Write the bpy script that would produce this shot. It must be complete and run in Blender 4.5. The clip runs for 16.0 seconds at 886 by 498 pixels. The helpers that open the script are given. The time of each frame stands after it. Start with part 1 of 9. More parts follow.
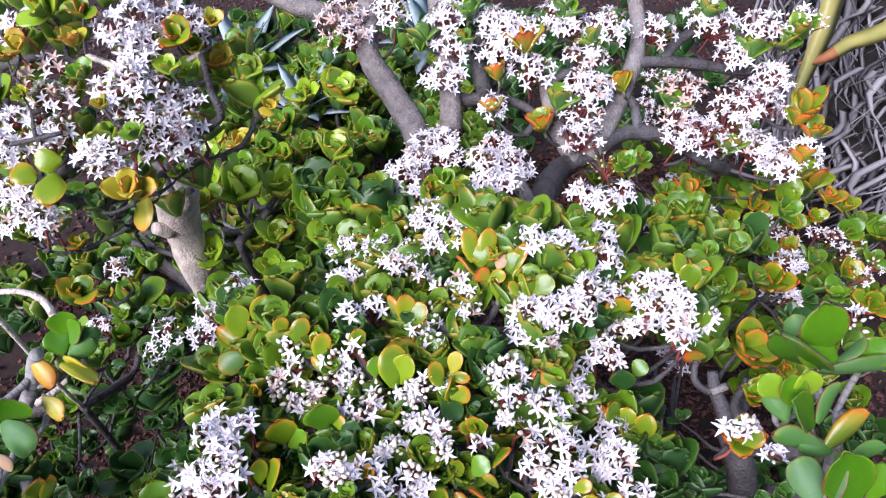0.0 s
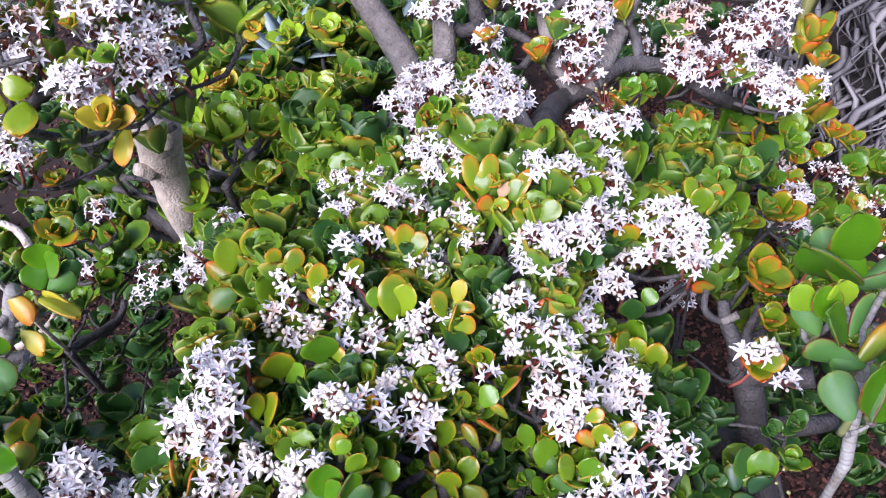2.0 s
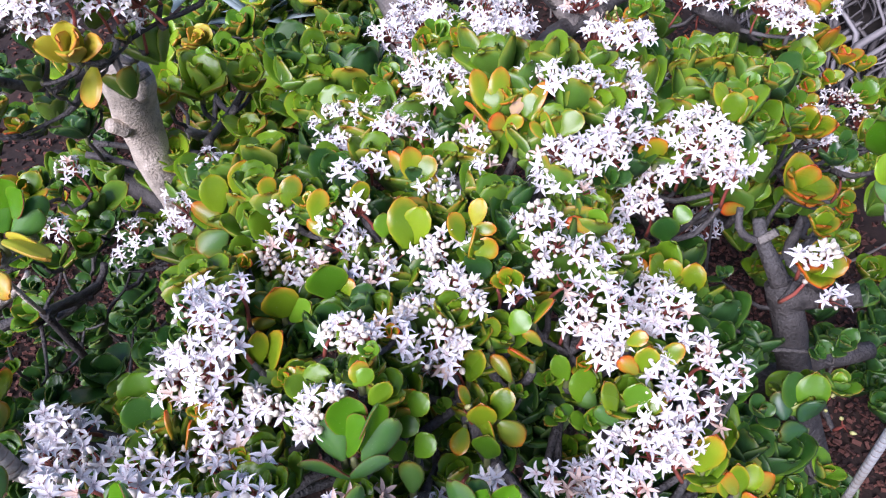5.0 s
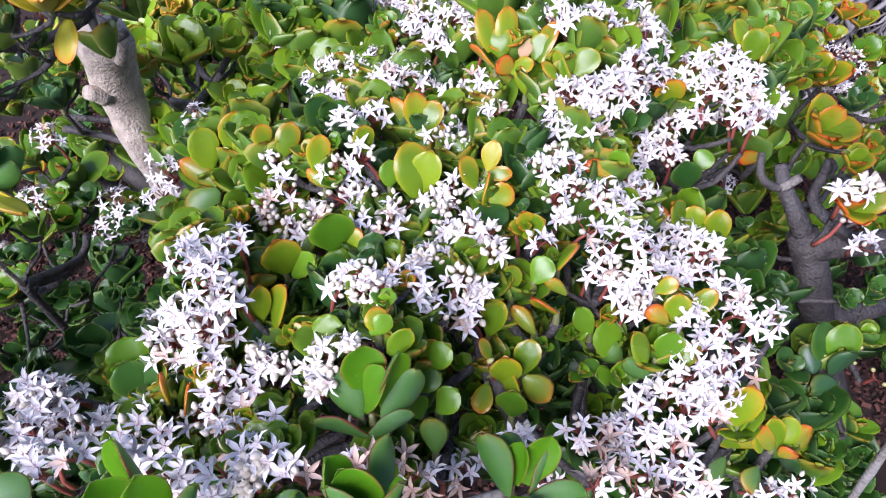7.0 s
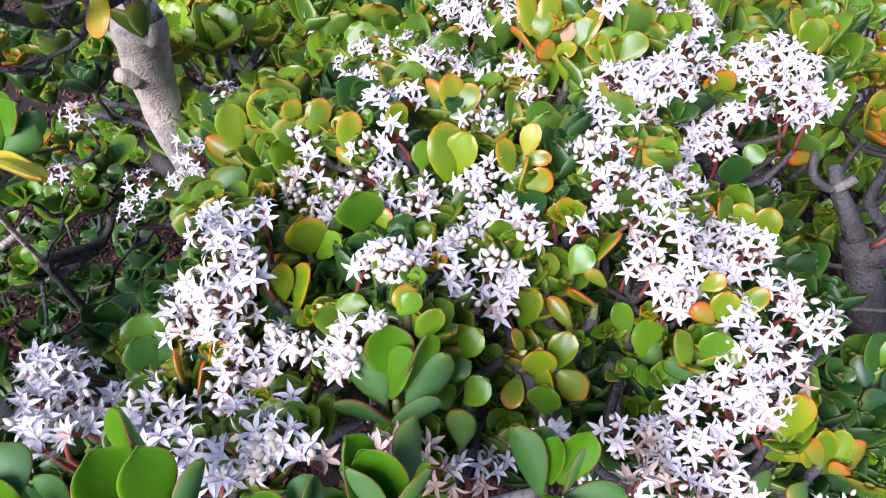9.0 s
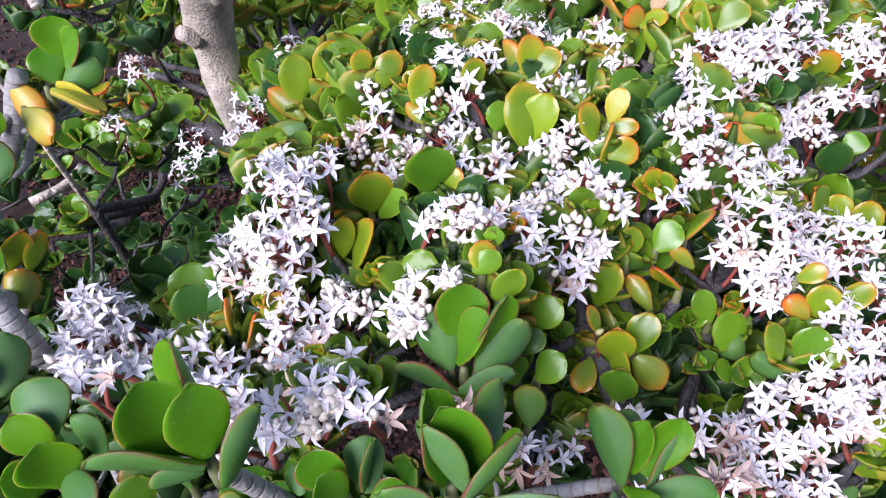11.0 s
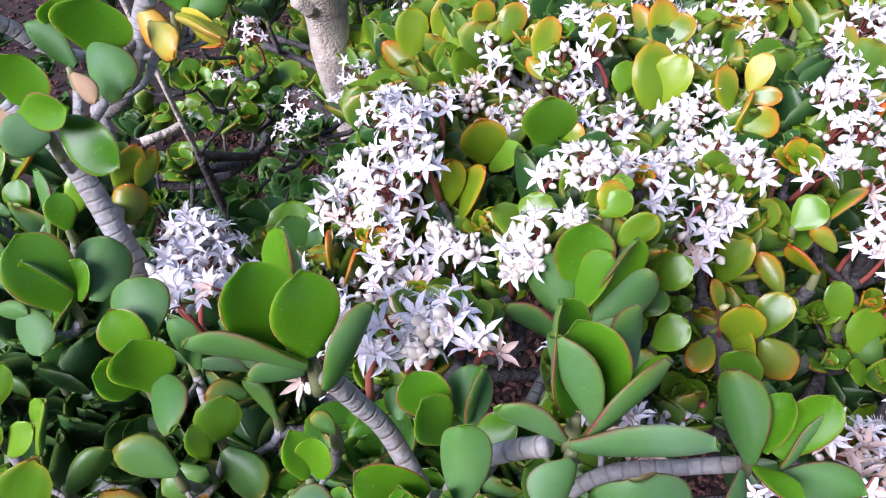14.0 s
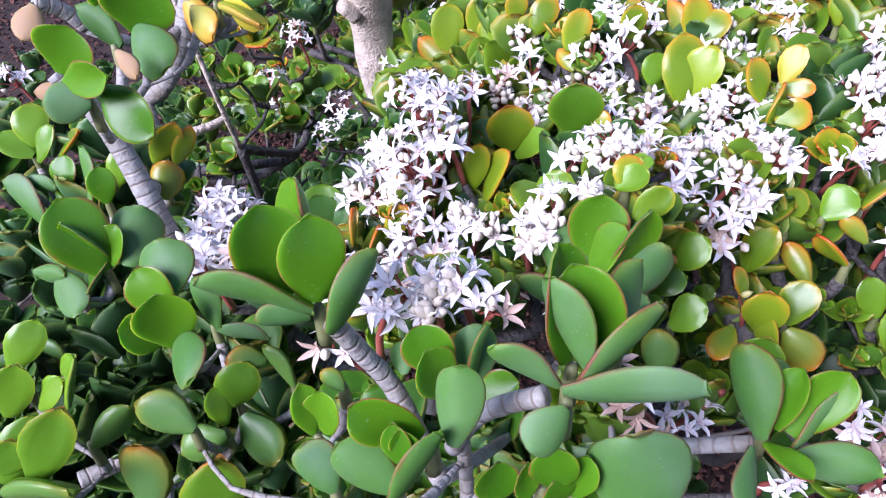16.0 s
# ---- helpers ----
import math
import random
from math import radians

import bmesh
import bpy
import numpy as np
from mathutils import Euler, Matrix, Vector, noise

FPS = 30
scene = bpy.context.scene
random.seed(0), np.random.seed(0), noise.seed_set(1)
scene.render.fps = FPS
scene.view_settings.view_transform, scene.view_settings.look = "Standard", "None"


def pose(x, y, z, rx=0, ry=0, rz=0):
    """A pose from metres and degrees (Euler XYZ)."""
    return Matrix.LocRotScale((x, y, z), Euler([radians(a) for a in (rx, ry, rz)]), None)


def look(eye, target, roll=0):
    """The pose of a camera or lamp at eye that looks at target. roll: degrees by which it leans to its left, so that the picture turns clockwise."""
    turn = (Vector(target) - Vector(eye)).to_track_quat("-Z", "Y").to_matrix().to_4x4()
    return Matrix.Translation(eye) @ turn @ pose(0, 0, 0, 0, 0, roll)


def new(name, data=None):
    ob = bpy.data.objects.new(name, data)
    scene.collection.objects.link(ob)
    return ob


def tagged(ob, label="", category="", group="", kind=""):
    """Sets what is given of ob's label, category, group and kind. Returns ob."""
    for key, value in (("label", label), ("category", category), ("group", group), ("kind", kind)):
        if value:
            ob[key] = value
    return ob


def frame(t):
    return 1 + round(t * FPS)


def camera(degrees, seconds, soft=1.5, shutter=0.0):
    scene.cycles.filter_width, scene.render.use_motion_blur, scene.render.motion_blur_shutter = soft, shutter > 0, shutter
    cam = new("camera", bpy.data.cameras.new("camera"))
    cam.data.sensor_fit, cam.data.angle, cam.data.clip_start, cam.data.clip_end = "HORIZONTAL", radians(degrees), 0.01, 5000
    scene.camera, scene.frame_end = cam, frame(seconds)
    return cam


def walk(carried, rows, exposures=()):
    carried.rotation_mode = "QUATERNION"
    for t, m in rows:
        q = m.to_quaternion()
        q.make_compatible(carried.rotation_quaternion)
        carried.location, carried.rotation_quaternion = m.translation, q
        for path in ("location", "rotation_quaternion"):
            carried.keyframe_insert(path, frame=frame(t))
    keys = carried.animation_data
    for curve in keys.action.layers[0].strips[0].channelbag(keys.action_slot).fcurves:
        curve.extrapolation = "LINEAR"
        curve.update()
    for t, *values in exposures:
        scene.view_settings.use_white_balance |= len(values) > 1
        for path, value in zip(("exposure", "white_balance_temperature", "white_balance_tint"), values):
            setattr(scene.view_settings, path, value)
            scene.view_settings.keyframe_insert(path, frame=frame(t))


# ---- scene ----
cam = camera(64.8, 16.0, soft=1.2)
PATH = [
    (0, 0, 0, 1.22, 50, 0, 0),
    (0.5, -0.0068, -0.0011, 1.2083, 49.29, -0.27, 0.12),
    (1, -0.0073, 0.0014, 1.1959, 48.46, -0.31, -0.02),
    (1.5, -0.013, 0.0045, 1.1842, 47.55, -0.09, -0.17),
    (2, -0.0133, 0.0073, 1.1712, 46.65, 0.01, -1.36),
    (2.5, -0.0123, 0.0043, 1.1578, 46.11, 0.15, -1.41),
    (3, -0.0158, 0.0068, 1.146, 46.13, 0.17, -1.32),
    (3.5, -0.0207, 0.0086, 1.1321, 46.56, 0.61, -1.73),
    (4, -0.0284, 0.0119, 1.1158, 46.75, 0.91, -2.53),
    (4.2, -0.0301, 0.0129, 1.1104, 46.38, 1.09, -2.8),
    (6.3, -0.0575, 0.0281, 1.0522, 44.8, 1.37, -6.49),
    (6.5, -0.0586, 0.0277, 1.0493, 44.63, 1.49, -6.52),
    (7, -0.0622, 0.0283, 1.0361, 44.34, 1.49, -6.26),
    (7.5, -0.0626, 0.0317, 1.0272, 44.6, 1.45, -6.01),
    (8, -0.0623, 0.0345, 1.0174, 44.56, 1.14, -5.3),
    (8.5, -0.0618, 0.0342, 1.0132, 44.79, 1.19, -4.32),
    (9, -0.0681, 0.035, 1.0045, 45.27, 1.34, -3.33),
    (9.5, -0.0753, 0.0409, 0.9925, 45.46, 0.97, -2.18),
    (10, -0.0825, 0.044, 0.9804, 45.25, 0.7, -0.75),
    (10.2, -0.0848, 0.045, 0.9769, 45.14, 0.52, -0.11),
    (12.3, -0.091, 0.0431, 0.9475, 46.29, 1.44, 4.6),
    (12.5, -0.0906, 0.0423, 0.9441, 46.59, 1.42, 5.35),
    (13, -0.0946, 0.042, 0.9354, 46.55, 1.16, 6.76),
    (13.5, -0.1, 0.0405, 0.9294, 46.24, 1.09, 8.2),
    (14, -0.1079, 0.0358, 0.9245, 46.26, 0.82, 10.04),
    (14.5, -0.1065, 0.0312, 0.9198, 46.61, 1.19, 10.81),
    (15, -0.1025, 0.0273, 0.9168, 47.17, 1.35, 11.78),
    (15.5, -0.0975, 0.0224, 0.914, 47.57, 1.74, 12.85),
    (16, -0.0921, 0.0208, 0.9116, 47.95, 2.01, 13.92),
]
walk(cam, [(t, pose(x, y, z, rx, ry, rz)) for t, x, y, z, rx, ry, rz in PATH], [(0, 0.76, 5800, 30), (2.5, 0.76, 5800, 30), (9, 0.76, 5800, 30), (12.5, 0.80, 5800, 30), (14.5, 0.90, 5700, 32), (16, 1.04, 5600, 35)])

# ---- world and light: bright, high overcast ----
world = bpy.data.worlds.new("sky")
scene.world = world
world.use_nodes = True
wn = world.node_tree.nodes
sky = wn.new("ShaderNodeTexSky")
sky.sky_type, sky.sun_disc = "NISHITA", False
SUN_UP, SUN_TURN = 38.0, 214.0
sky.sun_elevation, sky.sun_rotation = radians(SUN_UP), radians(SUN_TURN)
sky.air_density, sky.dust_density = 1.0, 0.8
wn["Background"].inputs["Strength"].default_value = 0.082
world.node_tree.links.new(sky.outputs[0], wn["Background"].inputs["Color"])
sun_data = bpy.data.lights.new("sun", "SUN")
sun_data.energy, sun_data.angle, sun_data.color = 3.7, radians(38), (1.0, 0.985, 0.96)
sun = new("sun", sun_data)
up, turn = radians(SUN_UP), radians(SUN_TURN)
sun_way = Vector((math.sin(turn) * math.cos(up), math.cos(turn) * math.cos(up), math.sin(up)))
sun.matrix_world = look(sun_way * 20, (0, 0, 0))


# ---- materials ----
def material(name, rough=0.5):
    m = bpy.data.materials.new(name)
    m.use_nodes = True
    b = m.node_tree.nodes["Principled BSDF"]
    b.inputs["Roughness"].default_value = rough
    return m, m.node_tree.nodes, m.node_tree.links, b


def ramp(nodes, links, source, stops):
    r = nodes.new("ShaderNodeValToRGB")
    els = r.color_ramp.elements
    while len(els) < len(stops):
        els.new(0.5)
    for e, (at, col) in zip(els, stops):
        e.position, e.color = at, (*col, 1)
    links.new(source, r.inputs[0])
    return r.outputs[0]


def math_node(nodes, links, op, a, b, clamp=False):
    n = nodes.new("ShaderNodeMath")
    n.operation, n.use_clamp = op, clamp
    for i, v in enumerate((a, b)):
        if isinstance(v, (int, float)):
            n.inputs[i].default_value = v
        else:
            links.new(v, n.inputs[i])
    return n.outputs[0]


def mix_node(nodes, links, fac, a, b):
    n = nodes.new("ShaderNodeMix")
    n.data_type = "RGBA"
    for i, v in ((0, fac), (6, a), (7, b)):
        if isinstance(v, (int, float)):
            n.inputs[i].default_value = v
        elif isinstance(v, tuple):
            n.inputs[i].default_value = (*v, 1)
        else:
            links.new(v, n.inputs[i])
    return n.outputs[2]


def noise_node(nodes, links, scale, detail=3.0, coords=None):
    n = nodes.new("ShaderNodeTexNoise")
    n.inputs["Scale"].default_value, n.inputs["Detail"].default_value = scale, detail
    if coords is None:
        coords = nodes.new("ShaderNodeTexCoord").outputs["Object"]
    links.new(coords, n.inputs["Vector"])
    return n.outputs[0]


def attribute(nodes, name):
    a = nodes.new("ShaderNodeAttribute")
    a.attribute_name = name
    return a.outputs["Fac"]


def bump(nodes, links, b, height, strength, distance=0.002):
    n = nodes.new("ShaderNodeBump")
    n.inputs["Strength"].default_value, n.inputs["Distance"].default_value = strength, distance
    links.new(height, n.inputs["Height"])
    links.new(n.outputs[0], b.inputs["Normal"])


def leaf_material(name, dark, light, blush, rim, blush_from, rim_from, skin, island=False, gate=None, rough=0.26):
    """Waxy succulent leaf: green body, reddened margin, blush towards the tip, a pale bloom on its skin."""
    m, n, l, b = material(name, 0.33)
    if island:
        rnd = n.new("ShaderNodeNewGeometry").outputs["Random Per Island"]
    else:
        rnd = n.new("ShaderNodeObjectInfo").outputs["Random"]
    geo = n.new("ShaderNodeNewGeometry").outputs["Position"]
    grain = noise_node(n, l, 55, 4, geo)
    large = noise_node(n, l, 9, 2, geo)
    body = mix_node(n, l, math_node(n, l, "ADD", math_node(n, l, "MULTIPLY", rnd, 0.7), math_node(n, l, "MULTIPLY", large, 0.45), True), dark, light)
    body = mix_node(n, l, math_node(n, l, "MULTIPLY", grain, 0.35), body, tuple(c * 0.55 for c in dark))
    edge, along = attribute(n, "edge"), attribute(n, "along")
    second = math_node(n, l, "FRACT", math_node(n, l, "MULTIPLY", rnd, 7.31), 0.0)
    under = attribute(n, "under")
    # paler margin: the glow of light through the thin edge, put into the colour
    body = mix_node(n, l, math_node(n, l, "MULTIPLY", math_node(n, l, "POWER", edge, 4.0), 0.35), body, tuple(c * 0.6 + d * 0.4 for c, d in zip(light, (0.36, 0.42, 0.02))))
    # reddening grows from the margin and the tip inwards, more on some leaves
    heat = math_node(n, l, "ADD", math_node(n, l, "MULTIPLY", edge, 0.42), math_node(n, l, "MULTIPLY", math_node(n, l, "MULTIPLY", along, along), 0.42))
    heat = math_node(n, l, "ADD", heat, math_node(n, l, "MULTIPLY", under, 0.30))
    heat = math_node(n, l, "ADD", heat, math_node(n, l, "MULTIPLY", second, 0.45))
    heat = math_node(n, l, "ADD", heat, math_node(n, l, "MULTIPLY", math_node(n, l, "ADD", grain, large), 0.16))
    body = mix_node(n, l, math_node(n, l, "MULTIPLY", under, math_node(n, l, "ADD", math_node(n, l, "MULTIPLY", large, 0.6), 0.25)), body, skin)
    body = mix_node(n, l, math_node(n, l, "MULTIPLY", math_node(n, l, "SUBTRACT", heat, blush_from), 1.6, True), body, blush)
    body = mix_node(n, l, math_node(n, l, "MULTIPLY", math_node(n, l, "SUBTRACT", heat, blush_from + 0.28), 1.7, True), body, rim)
    red = math_node(n, l, "ADD", edge, math_node(n, l, "MULTIPLY", math_node(n, l, "SUBTRACT", grain, 0.5), 0.6))
    red = math_node(n, l, "MULTIPLY", math_node(n, l, "SUBTRACT", red, rim_from), 6.0 if gate else 3.0, True)
    red = math_node(n, l, "MULTIPLY", red, math_node(n, l, "ADD", math_node(n, l, "MULTIPLY", second, 0.5), 0.15 if gate is None else 0.65))
    body = mix_node(n, l, red, body, rim)
    if gate:
        veil = math_node(n, l, "MULTIPLY", math_node(n, l, "SUBTRACT", noise_node(n, l, 26, 5, geo), 0.42), 2.2, True)
        body = mix_node(n, l, math_node(n, l, "MULTIPLY", math_node(n, l, "MULTIPLY", veil, under), 0.36), body, (0.26, 0.36, 0.31))
    speck = noise_node(n, l, 700, 2, geo)
    speck = math_node(n, l, "MULTIPLY", math_node(n, l, "SUBTRACT", speck, 0.66), 5.0, True)
    body = mix_node(n, l, math_node(n, l, "MULTIPLY", speck, 0.25), body, (0.45, 0.52, 0.40))
    l.new(body, b.inputs["Base Color"])
    dull = math_node(n, l, "MULTIPLY", under, 0.22 if gate else 0.05)
    l.new(math_node(n, l, "ADD", math_node(n, l, "ADD", math_node(n, l, "MULTIPLY", large, 0.25), dull), rough), b.inputs["Roughness"])
    b.inputs["Specular IOR Level"].default_value = 0.42 if gate is None else 0.30
    b.inputs["Subsurface Weight"].default_value = 0.45 if gate else 0.3
    b.inputs["Subsurface Radius"].default_value = (0.004, 0.007, 0.001)
    b.inputs["Subsurface Scale"].default_value = 1.0
    bump(n, l, b, math_node(n, l, "ADD", grain, math_node(n, l, "MULTIPLY", speck, 0.4)), 0.18, 0.0015)
    return m


LEAVES = {
    "s": leaf_material("leaf_sunned", (0.055, 0.150, 0.004), (0.235, 0.345, 0.008), (0.46, 0.31, 0.012), (0.50, 0.075, 0.015), 0.69, 0.84, (0.13, 0.21, 0.03), rough=0.16),
    "o": leaf_material("leaf_reddened", (0.070, 0.16, 0.004), (0.21, 0.31, 0.010), (0.52, 0.25, 0.012), (0.52, 0.06, 0.012), 0.72, 0.78, (0.17, 0.22, 0.03), rough=0.16),
    "l": leaf_material("leaf_lime", (0.115, 0.27, 0.010), (0.34, 0.50, 0.020), (0.42, 0.38, 0.02), (0.46, 0.10, 0.02), 0.98, 0.90, (0.14, 0.27, 0.05), rough=0.15),
    "m": leaf_material("leaf_green", (0.040, 0.145, 0.005), (0.165, 0.335, 0.012), (0.30, 0.27, 0.02), (0.42, 0.07, 0.02), 1.02, 0.90, (0.08, 0.18, 0.06), rough=0.2),
    "d": leaf_material("leaf_shade_tinted", (0.012, 0.058, 0.010), (0.045, 0.135, 0.018), (0.12, 0.18, 0.03), (0.24, 0.09, 0.03), 1.1, 0.94, (0.035, 0.095, 0.05), rough=0.2),
    "g": leaf_material("leaf_fresh", (0.032, 0.140, 0.003), (0.105, 0.270, 0.004), (0.18, 0.24, 0.02), (0.17, 0.040, 0.025), 1.25, 0.84, (0.060, 0.155, 0.050), False, 1.0, 0.22),
    "y": leaf_material("leaf_yellowed", (0.26, 0.32, 0.015), (0.52, 0.44, 0.03), (0.60, 0.32, 0.03), (0.45, 0.15, 0.02), 0.75, 0.84, (0.40, 0.36, 0.08)),
    "t": leaf_material("leaf_dried", (0.26, 0.15, 0.07), (0.52, 0.36, 0.20), (0.30, 0.16, 0.08), (0.20, 0.10, 0.05), 1.0, 0.9, (0.40, 0.27, 0.15), rough=0.6),
    "x": leaf_material("leaf_shade_filling", (0.009, 0.050, 0.005), (0.034, 0.120, 0.010), (0.12, 0.19, 0.03), (0.20, 0.08, 0.03), 1.25, 1.1, (0.025, 0.075, 0.025), True, rough=0.3),
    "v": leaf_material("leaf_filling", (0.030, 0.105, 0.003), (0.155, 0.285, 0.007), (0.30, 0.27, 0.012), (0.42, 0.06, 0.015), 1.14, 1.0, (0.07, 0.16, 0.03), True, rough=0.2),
    "b": leaf_material("leaf_bright_filling", (0.06, 0.18, 0.007), (0.22, 0.38, 0.014), (0.36, 0.32, 0.02), (0.42, 0.07, 0.02), 1.05, 0.92, (0.13, 0.22, 0.05), True, None, 0.15),
    "u": leaf_material("leaf_fresh_filling", (0.016, 0.085, 0.004), (0.066, 0.210, 0.008), (0.18, 0.26, 0.03), (0.30, 0.06, 0.02), 1.15, 0.86, (0.07, 0.15, 0.09), True),
}


def petal_material():
    m, n, l, b = material("petal", 0.55)
    rnd = n.new("ShaderNodeObjectInfo").outputs["Random"]
    inner = attribute(n, "edge")
    white = mix_node(n, l, rnd, (0.78, 0.77, 0.76), (0.86, 0.855, 0.84))
    pink = math_node(n, l, "MULTIPLY", math_node(n, l, "SUBTRACT", 1.0, inner), math_node(n, l, "ADD", math_node(n, l, "MULTIPLY", rnd, 0.5), 0.25), True)
    l.new(mix_node(n, l, pink, white, (0.70, 0.48, 0.48)), b.inputs["Base Color"])
    b.inputs["Subsurface Weight"].default_value = 0.1
    b.inputs["Subsurface Radius"].default_value = (0.003, 0.003, 0.003)
    b.inputs["Specular IOR Level"].default_value = 0.3
    return m


def plain(name, low, high, rough, scale, metal=0.0, strength=0.3, island=False):
    m, n, l, b = material(name, rough)
    geo = n.new("ShaderNodeNewGeometry")
    f = noise_node(n, l, scale, 5, geo.outputs["Position"])
    f2 = noise_node(n, l, scale * 0.15, 2, geo.outputs["Position"])
    t = math_node(n, l, "ADD", math_node(n, l, "MULTIPLY", f, 0.6), math_node(n, l, "MULTIPLY", f2, 0.5))
    if island:
        t = math_node(n, l, "ADD", math_node(n, l, "MULTIPLY", t, 0.4), math_node(n, l, "MULTIPLY", geo.outputs["Random Per Island"], 0.7))
    l.new(ramp(n, l, t, [(0.25, low), (0.8, high)]), b.inputs["Base Color"])
    bump(n, l, b, f, strength, 0.003)
    return m


def bark_material(name, low, high, moss, rings, ringed=0.35, relief=0.8):
    """Jade wood: smooth grey-brown skin with leaf-scar rings, cracks and lichen patches."""
    m, n, l, b = material(name, 0.62)
    geo = n.new("ShaderNodeNewGeometry").outputs["Position"]
    fine, mid, big = noise_node(n, l, 260, 5, geo), noise_node(n, l, 60, 4, geo), noise_node(n, l, 14, 3, geo)
    along = attribute(n, "along")
    band = math_node(n, l, "ADD", math_node(n, l, "MULTIPLY", along, rings), math_node(n, l, "MULTIPLY", mid, 0.8))
    band = math_node(n, l, "ABSOLUTE", math_node(n, l, "SUBTRACT", math_node(n, l, "FRACT", band, 0.0), 0.5), 0.0)
    band = math_node(n, l, "MULTIPLY", math_node(n, l, "SUBTRACT", band, 0.36), 7.0, True)
    crease = math_node(n, l, "ADD", math_node(n, l, "MULTIPLY", along, 230.0), math_node(n, l, "MULTIPLY", noise_node(n, l, 40, 5, geo), 3.5))
    crease = math_node(n, l, "ABSOLUTE", math_node(n, l, "SUBTRACT", math_node(n, l, "FRACT", crease, 0.0), 0.5), 0.0)
    crease = math_node(n, l, "MULTIPLY", math_node(n, l, "MULTIPLY", math_node(n, l, "SUBTRACT", crease, 0.3), 4.0, True), math_node(n, l, "MULTIPLY", math_node(n, l, "SUBTRACT", mid, 0.35), 3.0, True))
    blotch = math_node(n, l, "ADD", math_node(n, l, "MULTIPLY", mid, 0.7), math_node(n, l, "MULTIPLY", fine, 0.4))
    col = mix_node(n, l, math_node(n, l, "MULTIPLY", math_node(n, l, "SUBTRACT", blotch, 0.33), 2.6, True), low, high)
    col = mix_node(n, l, math_node(n, l, "MULTIPLY", math_node(n, l, "SUBTRACT", big, 0.55), 4.0, True), col, moss)
    col = mix_node(n, l, math_node(n, l, "MULTIPLY", math_node(n, l, "MULTIPLY", band, big), ringed), col, (0.20, 0.11, 0.06) if relief < 0.4 else tuple(c * 0.4 for c in low))
    col = mix_node(n, l, math_node(n, l, "MULTIPLY", crease, 0.15), col, tuple(c * 0.45 for c in low))
    l.new(col, b.inputs["Base Color"])
    fine = math_node(n, l, "SUBTRACT", fine, math_node(n, l, "MULTIPLY", crease, 0.15))
    h = math_node(n, l, "SUBTRACT", math_node(n, l, "ADD", fine, mid), math_node(n, l, "MULTIPLY", band, 1.3 * ringed))
    bump(n, l, b, h, relief, 0.004)
    return m


PETAL = petal_material()
BARK = bark_material("jade_bark", (0.026, 0.024, 0.023), (0.10, 0.091, 0.083), (0.15, 0.148, 0.147), 60.0, 0.10)
RING = bark_material("ringed_stem_skin", (0.20, 0.18, 0.14), (0.38, 0.38, 0.36), (0.46, 0.49, 0.51), 150.0, 0.85, 0.35)
PALE = bark_material("pale_jade_bark", (0.40, 0.33, 0.25), (0.84, 0.74, 0.60), (0.66, 0.62, 0.54), 34.0, 0.12, 0.85)
GREY = bark_material("grey_jade_bark", (0.10, 0.09, 0.08), (0.32, 0.285, 0.245), (0.34, 0.33, 0.30), 60.0, 0.12)
STALK = plain("flower_stalk_red", (0.22, 0.035, 0.03), (0.42, 0.13, 0.09), 0.45, 120, strength=0.15)
STEM = plain("young_stem_green", (0.10, 0.13, 0.04), (0.26, 0.27, 0.12), 0.5, 120, strength=0.2)
BUD = plain("bud_cream", (0.62, 0.54, 0.40), (0.88, 0.82, 0.70), 0.5, 300, strength=0.1)
BUD_GREEN = plain("bud_green", (0.36, 0.38, 0.10), (0.60, 0.58, 0.24), 0.5, 300, strength=0.1)
FADED = plain("faded_petal", (0.42, 0.26, 0.18), (0.80, 0.66, 0.56), 0.7, 160, strength=0.1)
MULCH = plain("bark_mulch_soil", (0.012, 0.008, 0.006), (0.045, 0.024, 0.016), 0.9, 70, strength=0.9)
CHIP = plain("bark_chip", (0.016, 0.008, 0.006), (0.15, 0.060, 0.042), 0.85, 120, strength=0.6, island=True)
TWIG = plain("dry_twig", (0.10, 0.085, 0.07), (0.30, 0.26, 0.22), 0.8, 140)
DRY = plain("dead_leaf_grey", (0.08, 0.072, 0.07), (0.36, 0.34, 0.335), 0.75, 40, strength=0.7, island=True)
TRUNK_SHADE = plain("trunk_gap_shade", (0.012, 0.010, 0.009), (0.05, 0.042, 0.036), 0.9, 60)
ALOE = plain("aloe_leaf_green", (0.16, 0.19, 0.04), (0.42, 0.36, 0.10), 0.45, 25)
AGAVE = plain("agave_leaf_blue", (0.14, 0.22, 0.22), (0.42, 0.52, 0.50), 0.5, 20)
TIP = plain("leaf_tip_brown", (0.20, 0.06, 0.02), (0.42, 0.18, 0.06), 0.6, 60)


# ---- mesh helpers ----
def mesh_of(name, verts, faces, mats, smooth=True, attrs=None, face_mats=None):
    me = bpy.data.meshes.new(name)
    me.from_pydata([tuple(v) for v in verts], [], faces)
    for m in mats:
        me.materials.append(m)
    if smooth:
        me.shade_smooth()
    for key, values in (attrs or {}).items():
        me.attributes.new(key, "FLOAT", "POINT").data.foreach_set("value", np.asarray(values, dtype=np.float32))
    if face_mats is not None:
        me.polygons.foreach_set("material_index", np.asarray(face_mats, dtype=np.int32))
    me.update()
    return me


def part(name, data, parent, m=None, label=""):
    ob = new(name, data)
    ob.parent = parent
    if m is not None:
        ob.matrix_basis = m
    return tagged(ob, label)


